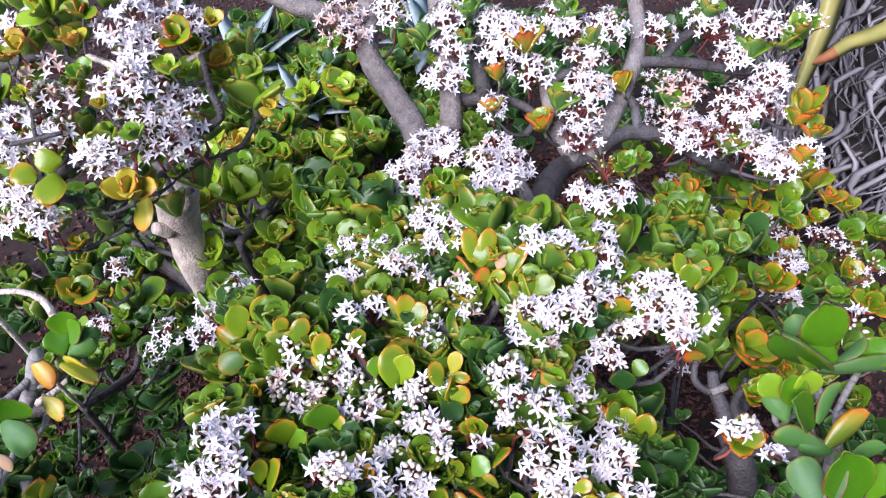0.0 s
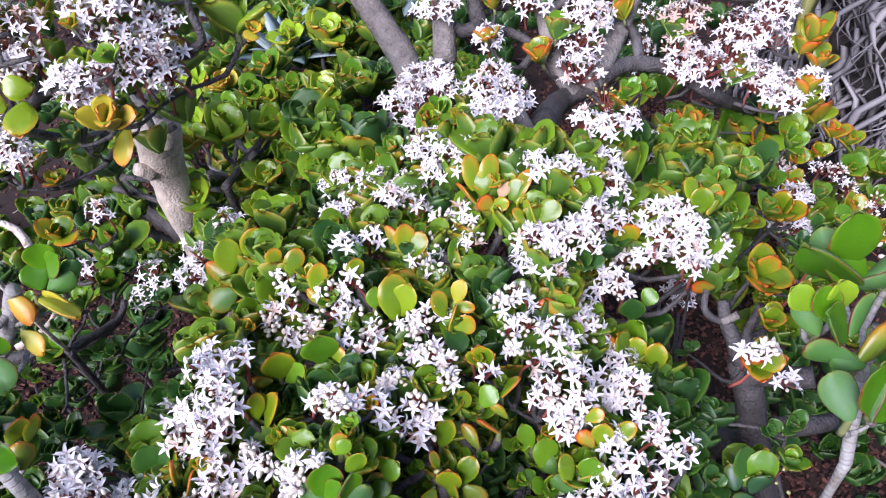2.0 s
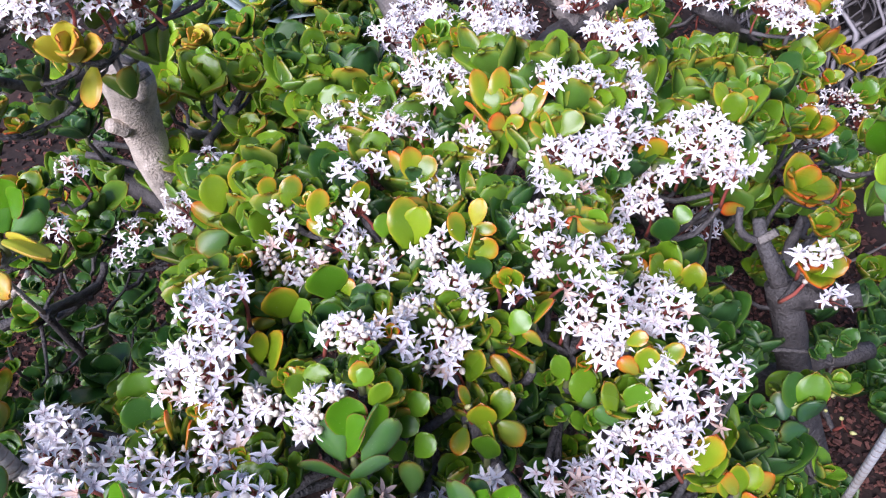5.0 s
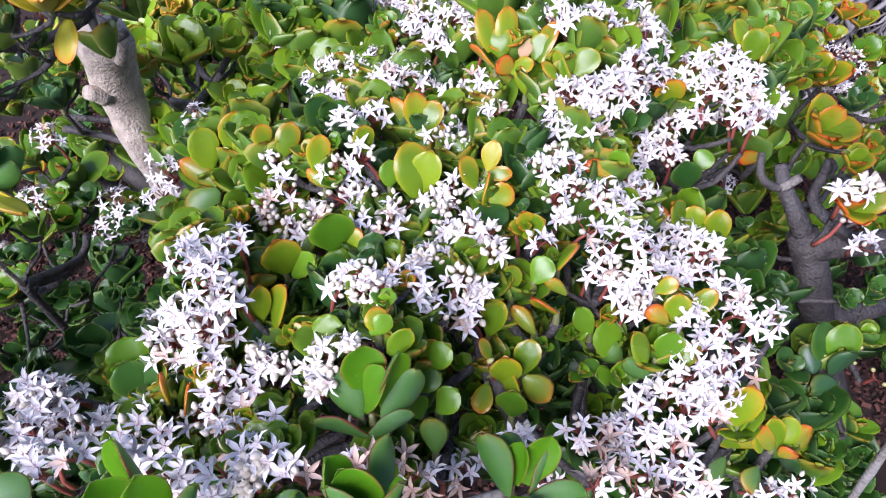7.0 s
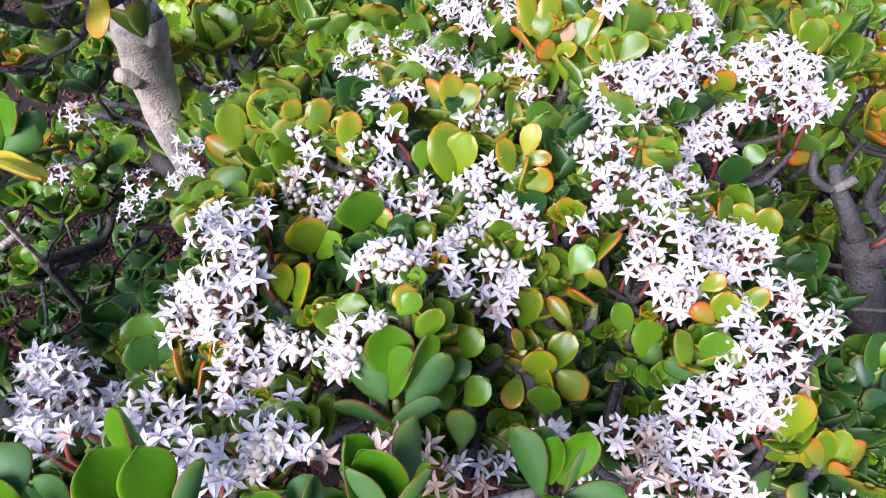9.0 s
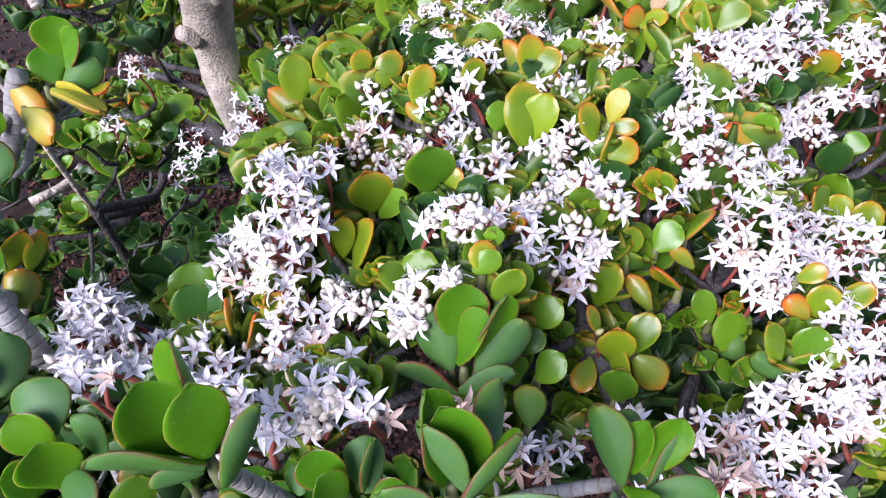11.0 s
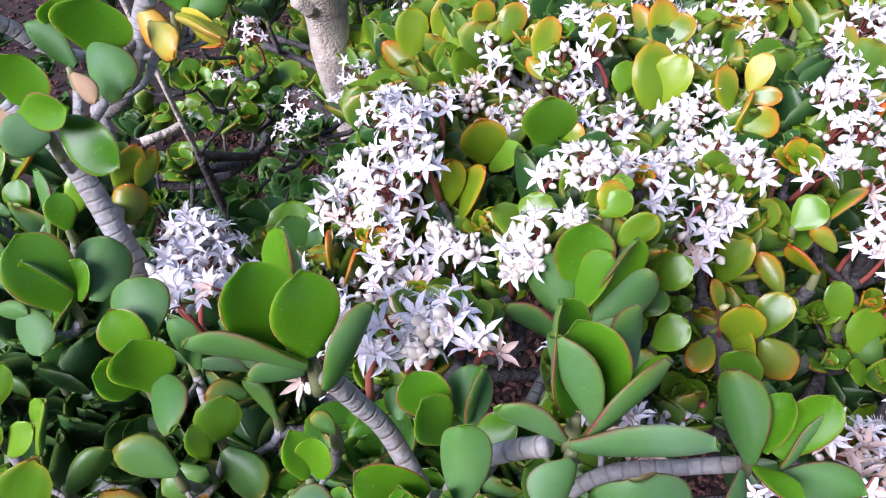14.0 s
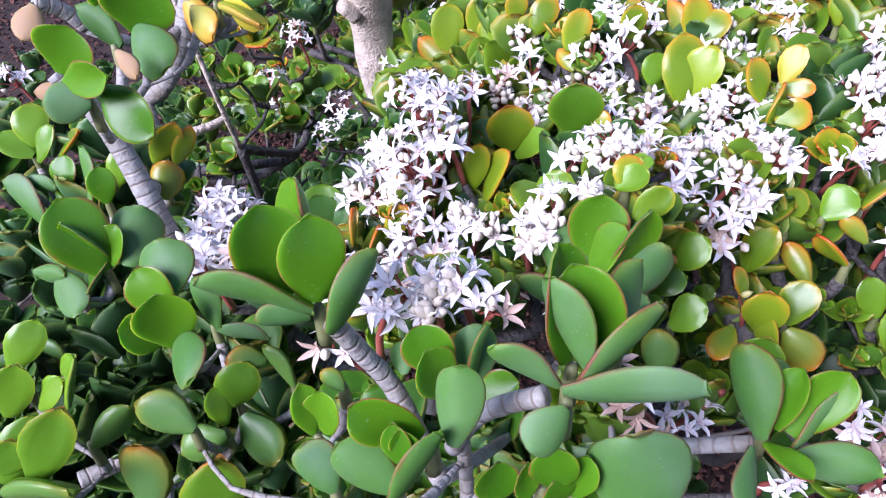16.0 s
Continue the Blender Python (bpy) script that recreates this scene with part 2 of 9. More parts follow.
def leaf_arrays(width, thick, cup, tip, bend, nu=7, nv=6, bow=0.0, wave=0.0):
    """One jade leaf, 1 long, from its base at 0 along +y; its inner face looks to +z."""
    verts, edge, along, under, faces = [], [], [], [], []
    for side in (1, -1):
        for i in range(nu + 1):
            u = i / nu
            s = 0.5 - 0.5 * math.cos(math.pi * u)
            if s < 0.6:
                w = width * 0.5 * (0.26 + 0.74 * math.sin(math.pi / 2 * s / 0.6) ** 1.05)
            else:
                w = width * 0.5 * max(0.06, 1 - ((s - 0.6) / 0.4) ** 2.3) ** 0.5
            end = max(0.0, (s - 0.6) / 0.4)
            for j in range(nv + 1):
                v = -1 + 2 * j / nv
                v = math.sin(v * math.pi / 2)
                x = v * w
                body = thick * (1 - abs(v) ** 2.6) ** 0.6 * (math.sin(math.pi * min(1, 0.14 + 0.80 * s))) ** 0.5
                z = cup * (x * x) / max(width * 0.5, 1e-3) * 1.1 + bend * s * s + side * body * 0.5
                x += bow * s * s + wave * 0.5 * math.sin(5.0 * s + 2.0 * v) * abs(v) * s
                z += wave * math.sin(4.2 * s + 1.7 * v + 9.0 * bow) * s
                verts.append((x, s + (tip * (1 - abs(v)) ** 1.5 if i == nu else 0), z))
                edge.append(max(abs(v) ** 2, 0.88 * end ** 5))
                along.append(s)
                under.append(0.0 if side > 0 else 1.0)
    row = nv + 1
    half = (nu + 1) * row
    for i in range(nu):
        for j in range(nv):
            a = i * row + j
            faces.append((a, a + 1, a + row + 1, a + row))
            faces.append((half + a, half + a + row, half + a + row + 1, half + a + 1))
    rim = [i * row for i in range(nu + 1)] + [nu * row + j for j in range(1, row)] + [i * row + nv for i in range(nu - 1, -1, -1)]
    for a, b in zip(rim, rim[1:]):
        faces.append((a, b, half + b, half + a)[::-1])
    return verts, faces, edge, along, under


SHAPES = [
    (0.74, 0.23, 0.34, 0.01, 0.10), (0.82, 0.21, 0.26, 0.03, 0.16), (0.66, 0.24, 0.42, 0.01, 0.06), (0.88, 0.20, 0.28, 0.03, 0.12),
    (0.80, 0.24, 0.16, 0.04, -0.06), (0.70, 0.22, 0.46, 0.02, 0.20),
]
LEAF_MESH = {}
for key, mat in LEAVES.items():
    if key in "xvub":
        continue
    nu, nv = (12, 10) if key == "g" else (7, 6)
    LEAF_MESH[key] = []
    for base in SHAPES:
        shape = base
        if key == "g":
            shape = (shape[0] + 0.03, shape[1] - 0.07, shape[2] + 0.06, shape[3], shape[4] + 0.08)
        lean = (-0.07, 0.05, 0.09, -0.04, 0.03, -0.09)[SHAPES.index(base)]
        v, f, e, a, u = leaf_arrays(*shape, nu=nu, nv=nv, bow=lean, wave=0.05)
        LEAF_MESH[key].append(mesh_of("leaf", v, f, [mat], attrs={"edge": e, "along": a, "under": u}))


def flower_mesh(opening, twist, length, pairs=5):
    """A five-petalled star, about 1 across, that looks to +z, with a pink heart and fine stamens."""
    verts, faces, edge, fm = [], [], [], []
    for k in range(pairs):
        ang = 2 * math.pi * k / pairs + twist * math.sin(k * 2.3)
        ca, sa = math.cos(ang), math.sin(ang)
        base = len(verts)
        for r, w, z in ((0.05, 0.045, 0.0), (0.18, 0.098, 0.05), (0.34, 0.070, 0.08), (0.53 * length, 0.006, 0.0)):
            lift = z + opening * r
            for sx, dz in ((-1, 0.03), (0, 0.0), (1, 0.03)):
                x, y = r, sx * w
                verts.append((x * ca - y * sa, x * sa + y * ca, lift + dz))
                edge.append(min(1, r / 0.22))
        for i in range(3):
            for j in range(2):
                a = base + i * 3 + j
                faces.append((a, a + 3, a + 4, a + 1))
                fm.append(0)
        a2 = ang + math.pi / pairs
        sx, sy = math.cos(a2), math.sin(a2)
        b2 = len(verts)
        for r, z, w in ((0.06, 0.02, 0.014), (0.15, 0.24, 0.012)):
            verts += [(r * sx - w * sy, r * sy + w * sx, z), (r * sx + w * sy, r * sy - w * sx, z), (r * sx, r * sy, z + 0.02)]
            edge += [0.7] * 3
        verts.append((0.17 * sx, 0.17 * sy, 0.29))
        edge.append(0.0)
        for i in range(3):
            j = (i + 1) % 3
            faces.append((b2 + i, b2 + j, b2 + 3 + j, b2 + 3 + i))
            faces.append((b2 + 3 + i, b2 + 3 + j, b2 + 6))
            fm += [0, 1]
    c = len(verts)
    for k in range(5):
        a = 2 * math.pi * k / 5
        verts.append((0.075 * math.cos(a), 0.075 * math.sin(a), 0.0))
        edge.append(0)
    verts += [(0, 0, 0.14), (0, 0, -0.12)]
    edge += [0.2, 0]
    for k in range(5):
        faces += [(c + k, c + (k + 1) % 5, c + 5), (c + (k + 1) % 5, c + k, c + 6)]
        fm += [0, 1]
    return verts, faces, edge, fm


FLOWERS = []
FLOWERS_FADED = []
for opening, twist, length in ((0.10, 0.05, 1.0), (0.25, 0.1, 1.05), (-0.05, 0.06, 0.95), (0.45, 0.12, 1.0), (0.02, 0.0, 1.1)):
    v, f, e, fm = flower_mesh(opening, twist, length)
    FLOWERS.append(mesh_of("flower", v, f, [PETAL, STALK], attrs={"edge": e}, face_mats=fm))
    v, f, e, fm = flower_mesh(opening + 0.35, twist, length)
    FLOWERS_FADED.append(mesh_of("flower", v, f, [FADED, STALK], attrs={"edge": e}, face_mats=fm))


def tube_arrays(points, radii, sides, ringed=0.0, wobble=0.0, seed=0.0):
    """A closed limb along a smooth line through the points."""
    pts = [Vector(p) for p in points]
    line, rad = [], []
    n = len(pts)
    for i in range(n - 1):
        p0, p1, p2, p3 = pts[max(i - 1, 0)], pts[i], pts[i + 1], pts[min(i + 2, n - 1)]
        steps = max(2, int((p2 - p1).length / (0.0024 if ringed else 0.022)))
        steps = min(steps, 90)
        for k in range(steps):
            t = k / steps
            line.append(0.5 * ((2 * p1) + (p2 - p0) * t + (2 * p0 - 5 * p1 + 4 * p2 - p3) * t * t + (3 * p1 - p0 - 3 * p2 + p3) * t ** 3))
            rad.append(radii[i] + (radii[i + 1] - radii[i]) * t)
    line.append(pts[-1])
    rad.append(radii[-1])
    verts, faces, along = [], [], []
    side = Vector((0.3, 0.9, 0.31))
    length = 0.0
    for i, p in enumerate(line):
        d = (line[min(i + 1, len(line) - 1)] - line[max(i - 1, 0)]).normalized()
        side = (side - d * side.dot(d)).normalized()
        other = d.cross(side)
        if i:
            length += (p - line[i - 1]).length
        swell = 1.0
        if ringed:
            swell = 1.0 + ringed * (0.6 if i % 3 else -1.0)
        for k in range(sides):
            a = 2 * math.pi * k / sides
            way = side * math.cos(a) + other * math.sin(a)
            r = rad[i] * swell
            if wobble:
                r *= 1 + wobble * noise.noise((p + way * rad[i] * 2) * 28 + Vector((seed, 0, 0)))
            verts.append(p + way * r)
            along.append(length)
    for i in range(len(line) - 1):
        for k in range(sides):
            a, b = i * sides + k, i * sides + (k + 1) % sides
            faces.append((a, b, b + sides, a + sides))
    faces.append(tuple(range(sides))[::-1])
    faces.append(tuple(range(len(verts) - sides, len(verts))))
    return verts, faces, along


def tube(name, points, radii, mat, parent, sides=8, ringed=0.0, wobble=0.0, label=""):
    v, f, a = tube_arrays(points, radii, sides, ringed, wobble, points[0][0] * 50)
    return part(name, mesh_of(name, v, f, [mat], attrs={"along": a}), parent, None, label)


# ---- plants ----
PLANTS = {}


def jade_plant(label, root, group="jade plants"):
    ob = tagged(new("jade_plant"), label, "succulent shrub", group)
    ob.location = root
    bpy.context.view_layer.update()
    PLANTS[ob.name] = {"root": Vector(root), "nodes": [(Vector(root), 0.03)], "heads": [], "blooms": [], "fresh": "fresh" in label}
    return ob


def local(plant, p):
    return Vector(p) - PLANTS[plant.name]["root"]


def limb(plant, r0, r1, kind, *points):
    info = PLANTS[plant.name]
    pts = [local(plant, p) for p in points]
    n = len(pts)
    radii = [r0 + (r1 - r0) * i / (n - 1) for i in range(n)]
    for p, q in zip(points, points[1:]):
        for k in range(4):
            info["nodes"].append((Vector(p).lerp(Vector(q), k / 4), 0.5 * (r0 + r1)))
    info["nodes"].append((Vector(points[-1]), r1))
    first = Vector(points[0])
    held = any((p - first).length < 0.06 and p != first for p, r in info["nodes"][: -4 * (n - 1) - 1][1:])
    if not held and first.z > 0.02:
        foot = first.lerp(info["root"], 0.15 if kind == "ring" else 0.55)
        foot.z = -0.02
        older = [p for p, r in info["nodes"][: -4 * (n - 1) - 1][1:] if p.z < first.z + 0.02]
        if older:
            foot = min(older, key=lambda p: (p - first).length)
        mid = first.lerp(foot, 0.5) + Vector((0.0, 0.03, -0.2)) * (first - foot).length
        tube("branch", [local(plant, q) for q in (foot, mid, first)], [r0 * 0.9, r0 * 0.8, r0 * 0.85], {"pale": PALE, "grey": GREY, "ring": RING}.get(kind, BARK), plant, 10, 0.0, 0.22)
        info["nodes"].append((mid, r0))
    if kind == "ring":
        tube("branch", pts, radii, RING, plant, 14, 0.012, 0.06, "pale grey stem with raised leaf-scar rings")
    else:
        tube("branch", pts, radii, {"pale": PALE, "grey": GREY}.get(kind, BARK), plant, 12 if r0 > 0.012 else 8, 0.0, 0.22)


def turn_to(axis, spin):
    z = Vector(axis).normalized()
    x = (Vector((1, 0, 0)) - z * z.x if abs(z.x) < 0.95 else Vector((0, 1, 0)) - z * z.y).normalized()
    return Matrix((x, z.cross(x), z)).transposed().to_4x4() @ Matrix.Rotation(spin, 4, "Z")


OPEN_SIDE = Vector((-0.05, -0.62, 0.78))


def leaf_poses(rng, size, pairs, wide=1.0, broad=0):
    """Crossed pairs of leaves round +z, the young ones upright in the middle."""
    out = []
    for k in range(pairs):
        u = (k + 1) / pairs
        lean = (0.10 + 1.0 * u ** 1.1 * wide) + rng.uniform(-0.1, 0.1)
        length = size * (0.42 + 0.30 * min(1, u * 1.25)) * rng.uniform(0.9, 1.1)
        if broad:
            lean = (0.22, 0.55, 1.2, 1.35)[k] * wide + rng.uniform(-0.08, 0.08)
            length = size * (0.50, 0.60, 0.60, 0.6)[k] * rng.uniform(0.95, 1.05)
        for half in (0, 1):
            turn = k * math.pi / 2 + half * math.pi + rng.uniform(-0.16, 0.16)
            tilt = lean + rng.uniform(-0.12, 0.13)
            m = Matrix.Rotation(turn, 4, "Z") @ Matrix.Translation((0, size * 0.025 * u, size * 0.09 * (1 - u)))
            m = m @ Matrix.Rotation(math.pi / 2 - tilt, 4, "X") @ Matrix.Rotation(rng.uniform(-0.14, 0.14), 4, "Y")
            grow = length * rng.uniform(0.9, 1.08)
            out.append(m @ Matrix.Diagonal((grow * rng.uniform(0.92, 1.12) * (1.15 if broad else 1.06), grow, grow, 1)))
    return out


def rosette(plant, x, y, z, size, kind="s", axis=None, spin=None, pairs=0, wide=1.0):
    """A head of fleshy leaves; its middle is at x, y, z."""
    info = PLANTS[plant.name]
    rng = random.Random(int((x * 7919 + y * 104729 + z * 1299709) * 1000))
    if axis is None:
        axis = Vector((rng.uniform(-0.42, 0.42), rng.uniform(-0.12, 0.52), 1))
    axis = Vector(axis).normalized()
    spin = rng.uniform(0, math.pi) if spin is None else radians(spin)
    size = size * rng.uniform(0.97, 1.08)
    middle = Vector((x, y, z))
    base = middle - axis * size * 0.22
    m = Matrix.Translation(base - info["root"]) @ turn_to(axis, spin)
    v, f, a = tube_arrays([(0, 0, -size * 0.22), (0, 0, 0), (0, 0, size * 0.10)], [size * 0.05, size * 0.045, size * 0.025], 7)
    head = part("leaf_rosette", mesh_of("leaf_rosette", v, f, [STEM], attrs={"along": a}), plant, m)
    broad = 1 if kind == "g" else 0
    pairs = pairs or 3
    for lm in leaf_poses(rng, size, pairs, wide * 0.82, broad):
        part("leaf", LEAF_MESH[kind][rng.choice((1, 3, 3, 4) if broad else (0, 1, 2, 3, 4, 5))], head, lm)
    info["heads"].append((base - axis * size * 0.2, size, axis))
    return head


def sprig(plant, x, y, z):
    """The short stem tip that carries single leaves set one by one."""
    info = PLANTS[plant.name]
    v, f, a = tube_arrays([(0, 0, -0.014), (0, 0, -0.004), (0, 0, 0.004)], [0.0028, 0.0026, 0.0016], 8)
    head = part("leaf_rosette", mesh_of("leaf_rosette", v, f, [STEM], attrs={"along": a}), plant, Matrix.Translation(Vector((x, y, z)) - info["root"]))
    head["at"] = (x, y, z)
    info["heads"].append((Vector((x, y, z - 0.014)), 0.09, Vector((0, 0, 1))))
    return head


def blade(head, base, tip, face, width, kind="g"):
    """One leaf from base to tip, its inner side turned to face."""
    a, b = Vector(base), Vector(tip)
    y = (b - a).normalized()
    z = (Vector(face) - y * Vector(face).dot(y)).normalized()
    x = y.cross(z)
    long = (b - a).length
    rng = random.Random(int(base[0] * 1e5 + tip[2] * 1e6))
    deep = 0.6 * long + 0.4 * width
    turn = Matrix((x, y, z)).transposed().to_4x4() @ Matrix.Diagonal((width / 0.85, long, deep, 1))
    start = a - Vector(head["at"])
    part("leaf", LEAF_MESH[kind][rng.choice((1, 3, 4))], head, Matrix.Translation(start) @ turn)


def bloom(plant, x, y, z, size, kind="w", cap=36):
    """A rounded flower cluster; its middle is at x, y, z. w: open, b: half in bud, k: all in bud, c: loose, p: fading."""
    info = PLANTS[plant.name]
    rng = random.Random(int((x * 7919 + y * 104729 + z * 1299709) * 1000))
    axis = (Vector((0, 0, 1)) + OPEN_SIDE * 0.95 + Vector((rng.uniform(-0.3, 0.3), rng.uniform(-0.3, 0.3), 0))).normalized()
    rad = size * 0.5
    foot = Vector((x, y, z)) - axis * rad * 1.15
    m = Matrix.Translation(foot - info["root"]) @ turn_to(axis, rng.uniform(0, 6.28))
    wide = 0.0150 if kind == "c" else 0.0172 if cap == 36 else 0.0204
    count = {"w": 3.0, "b": 0.85, "k": 0.0, "c": 1.8, "p": 2.1}[kind] * (rad / (wide * 0.5)) ** 2
    count = max(3 if kind != "k" else 0, min(cap, int(count)))
    buds = {"w": 0.5, "b": 3.2, "k": 0.0, "c": 0.2, "p": 0.2}[kind] * count
    if kind == "k":
        buds = 1.2 * (rad / 0.0085) ** 2
    buds = min(44, int(buds))
    sv, sf, bv, bf = [], [], [], []
    hub = Vector((0, 0, rad * 0.15))
    flowers = []
    total = count + buds
    for i in range(total):
        rr = math.sqrt((i + 0.5) / total) * rad
        a = i * 2.39996 + rng.uniform(-0.35, 0.35)
        top = Vector((rr * math.cos(a), rr * math.sin(a), rad * (1.15 + 0.22 * (1 - (rr / rad) ** 2) * 1.6) + rng.uniform(-0.14, 0.14) * rad - 0.35 * rr))
        top.x += rng.uniform(-0.12, 0.12) * rad
        top.y += rng.uniform(-0.12, 0.12) * rad
        d = (Vector((top.x * 0.75, top.y * 0.75, rad * 0.9)) + Vector((rng.uniform(-0.75, 0.75), rng.uniform(-0.75, 0.75), rng.uniform(-0.3, 0.2))) * rad).normalized()
        flowers.append((top, d))
    rng.shuffle(flowers)
    for i, (top, d) in enumerate(flowers):
        knee = hub.lerp(top, 0.45) + Vector((0, 0, -0.06 * rad))
        for p, q, r in ((hub, knee, 0.0010), (knee, top - d * 0.002, 0.0007)):
            w = (q - p).normalized()
            s1 = w.orthogonal().normalized() * r
            s2 = w.cross(s1)
            b0 = len(sv)
            for c in (p, q):
                sv += [c + s1, c - s1 * 0.5 + s2 * 0.87, c - s1 * 0.5 - s2 * 0.87]
            sf += [(b0, b0 + 1, b0 + 4, b0 + 3), (b0 + 1, b0 + 2, b0 + 5, b0 + 4), (b0 + 2, b0, b0 + 3, b0 + 5)]
        if i >= count:
            big = rng.uniform(0.0020, 0.0029) * (0.85 if kind == "k" else 1.0)
            s1 = d.orthogonal().normalized()
            s2 = d.cross(s1)
            b0 = len(bv)
            bv.append(top - d * big * 0.4)
            for h, w in ((0.1, 0.74), (0.9, 0.92), (1.7, 0.62)):
                for k in range(6):
                    an = k * math.pi / 3
                    bv.append(top + d * big * h + (s1 * math.cos(an) + s2 * math.sin(an)) * big * w)
            bv.append(top + d * big * 2.5)
            for k in range(6):
                k2 = (k + 1) % 6
                bf.append((b0, b0 + 1 + k2, b0 + 1 + k))
                for h in (0, 6):
                    bf.append((b0 + 1 + h + k, b0 + 1 + h + k2, b0 + 7 + h + k2, b0 + 7 + h + k))
                bf.append((b0 + 13 + k, b0 + 13 + k2, b0 + 19))
    head = part("flower_head", mesh_of("flower_head", sv, sf, [STALK]), plant, m)
    if bv:
        tagged(part("bud_spray", mesh_of("bud_spray", bv, bf, [BUD_GREEN if kind == "k" else BUD]), head), kind="stuff")
    for i, (top, d) in enumerate(flowers[:count]):
        faded = kind == "p" and rng.random() < 0.5 or rng.random() < 0.03
        data = (FLOWERS_FADED if faded else FLOWERS)[rng.randrange(5)]
        s = wide * rng.uniform(0.88, 1.1)
        part("flower", data, head, Matrix.Translation(top) @ turn_to(d, rng.uniform(0, 6.28)) @ Matrix.Scale(s, 4))
    info["blooms"].append((foot, axis, rad))
    return head


def connect(plant):
    """Wood from each leaf head and a red stalk from each flower cluster to what carries it."""
    info = PLANTS[plant.name]
    root, nodes = info["root"], list(info["nodes"])
    rng = random.Random(5)
    heads = sorted(info["heads"], key=lambda h: (h[0] - root).length)
    for foot, size, axis in heads:
        best, cost = nodes[0], 1e9
        for p, r in nodes:
            away = (p - foot).length
            c = away + 1.6 * max(0.0, p.z - foot.z + 0.015)
            if c < cost and away > 0.02:
                best, cost = (p, r), c
        if any((p - foot).length <= 0.024 for p, r in info["nodes"][1:]):
            continue
        p, r = best
        gap = (foot - p).length
        r0 = max(0.0025, min(r * 0.75, size * 0.055 + gap * 0.012)) * (0.55 if info["fresh"] else 1.0)
        r1 = size * (0.03 if info["fresh"] else 0.045)
        k1 = p.lerp(foot, 0.35) + Vector((rng.uniform(-0.1, 0.1), rng.uniform(-0.1, 0.1), -0.10)) * gap
        k2 = p.lerp(foot, 0.75) - axis * gap * 0.12 + Vector((rng.uniform(-0.06, 0.06), rng.uniform(-0.06, 0.06), -0.04)) * gap
        skin = RING if info["fresh"] else BARK
        tube("branch", [q - root for q in (p, k1, k2, foot + axis * size * 0.05)], [r0, r0 * 0.9, max(r1, r0 * 0.7), r1], skin, plant, 7, 0.0, 0.18)
        for q, u in ((k1, 0.9), (k2, 0.8), (foot, 0.7)):
            nodes.append((q, r0 * u))
    for foot, axis, rad in info["blooms"]:
        knee = foot - axis * rng.uniform(0.020, 0.034) + Vector((rng.uniform(-0.010, 0.010), rng.uniform(-0.010, 0.010), -0.006))
        best, cost = None, 1e9
        for p, r in nodes:
            c = (p - knee).length + 1.2 * max(0.0, p.z - knee.z)
            if c < cost:
                best, cost = p, c
        gap = (best - knee).length
        sag = best.lerp(knee, 0.5) + Vector((rng.uniform(-0.1, 0.1), rng.uniform(-0.1, 0.1), -0.15)) * gap
        tube("branch", [q - root for q in (best, sag, knee)], [0.0038, 0.0034, 0.0024], BARK, plant, 6, 0.0, 0.18)
        best = knee
        bow = best.lerp(foot, 0.5) + Vector((rng.uniform(-0.005, 0.005), rng.uniform(-0.005, 0.005), 0.003))
        tube("flower_stalk", [q - root for q in (best, bow, foot + axis * rad * 0.2)], [0.0019, 0.0016, 0.0013], STALK, plant, 6, 0.0, 0.0, "fleshy red flower stalk")


UNDER_V, UNDER_F, UNDER_E, UNDER_A, UNDER_U = leaf_arrays(*SHAPES[0], nu=5, nv=4)
UNDER_V = np.array(UNDER_V)
FILL = {}


def fill(plant, x, y, z, size, kind="v"):
    """One leaf head among the joined foliage deeper in the plant."""
    rng = random.Random(int((x * 7919 + y * 104729 + z * 1299709) * 1000))
    root = PLANTS[plant.name]["root"]
    axis = Vector((rng.uniform(-0.5, 0.5), rng.uniform(-0.2, 0.55), 1))
    m0 = Matrix.Translation(Vector((x, y, z)) - axis.normalized() * size * 0.22 - root) @ turn_to(axis, rng.uniform(0, 3.14))
    store = FILL.setdefault((plant.name, kind), [])
    for lm in leaf_poses(rng, size * rng.uniform(0.9, 1.15), 4, 0.62):
        m = np.array(m0 @ lm)
        store.append(UNDER_V @ m[:3, :3].T + m[:3, 3])


def understorey(plant, count, spots, low, high, size, seed, kind="x"):
    """Leaf heads beneath the canopy; spots: rings of x, y, radius over which they are strewn."""
    rng = random.Random(seed)
    for i in range(count):
        cx, cy, cr = spots[i % len(spots)]
        a, r = rng.uniform(0, 6.283), cr * math.sqrt(rng.random())
        fill(plant, cx + r * math.cos(a), cy + r * math.sin(a), rng.uniform(low, high), size, kind)


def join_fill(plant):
    for kind, label in (("x", "inner leaves in a deep green that stands for canopy shade"), ("u", "fresh green leaves low among the stems"), ("b", "bright yellow-green leaves of the lower shoots"), ("v", "green leaves with reddish rims between the flower heads")):
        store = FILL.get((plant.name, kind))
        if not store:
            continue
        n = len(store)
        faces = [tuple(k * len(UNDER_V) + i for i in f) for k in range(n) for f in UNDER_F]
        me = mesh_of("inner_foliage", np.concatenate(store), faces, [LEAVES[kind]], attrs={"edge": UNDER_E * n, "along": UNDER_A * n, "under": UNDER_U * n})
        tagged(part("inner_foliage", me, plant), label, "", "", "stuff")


# ---- ground ----
def ground_height(x, y):
    return 0.018 * noise.noise(Vector((x * 3.1, y * 3.1, 0))) + 0.007 * noise.noise(Vector((x * 17, y * 17, 4)))


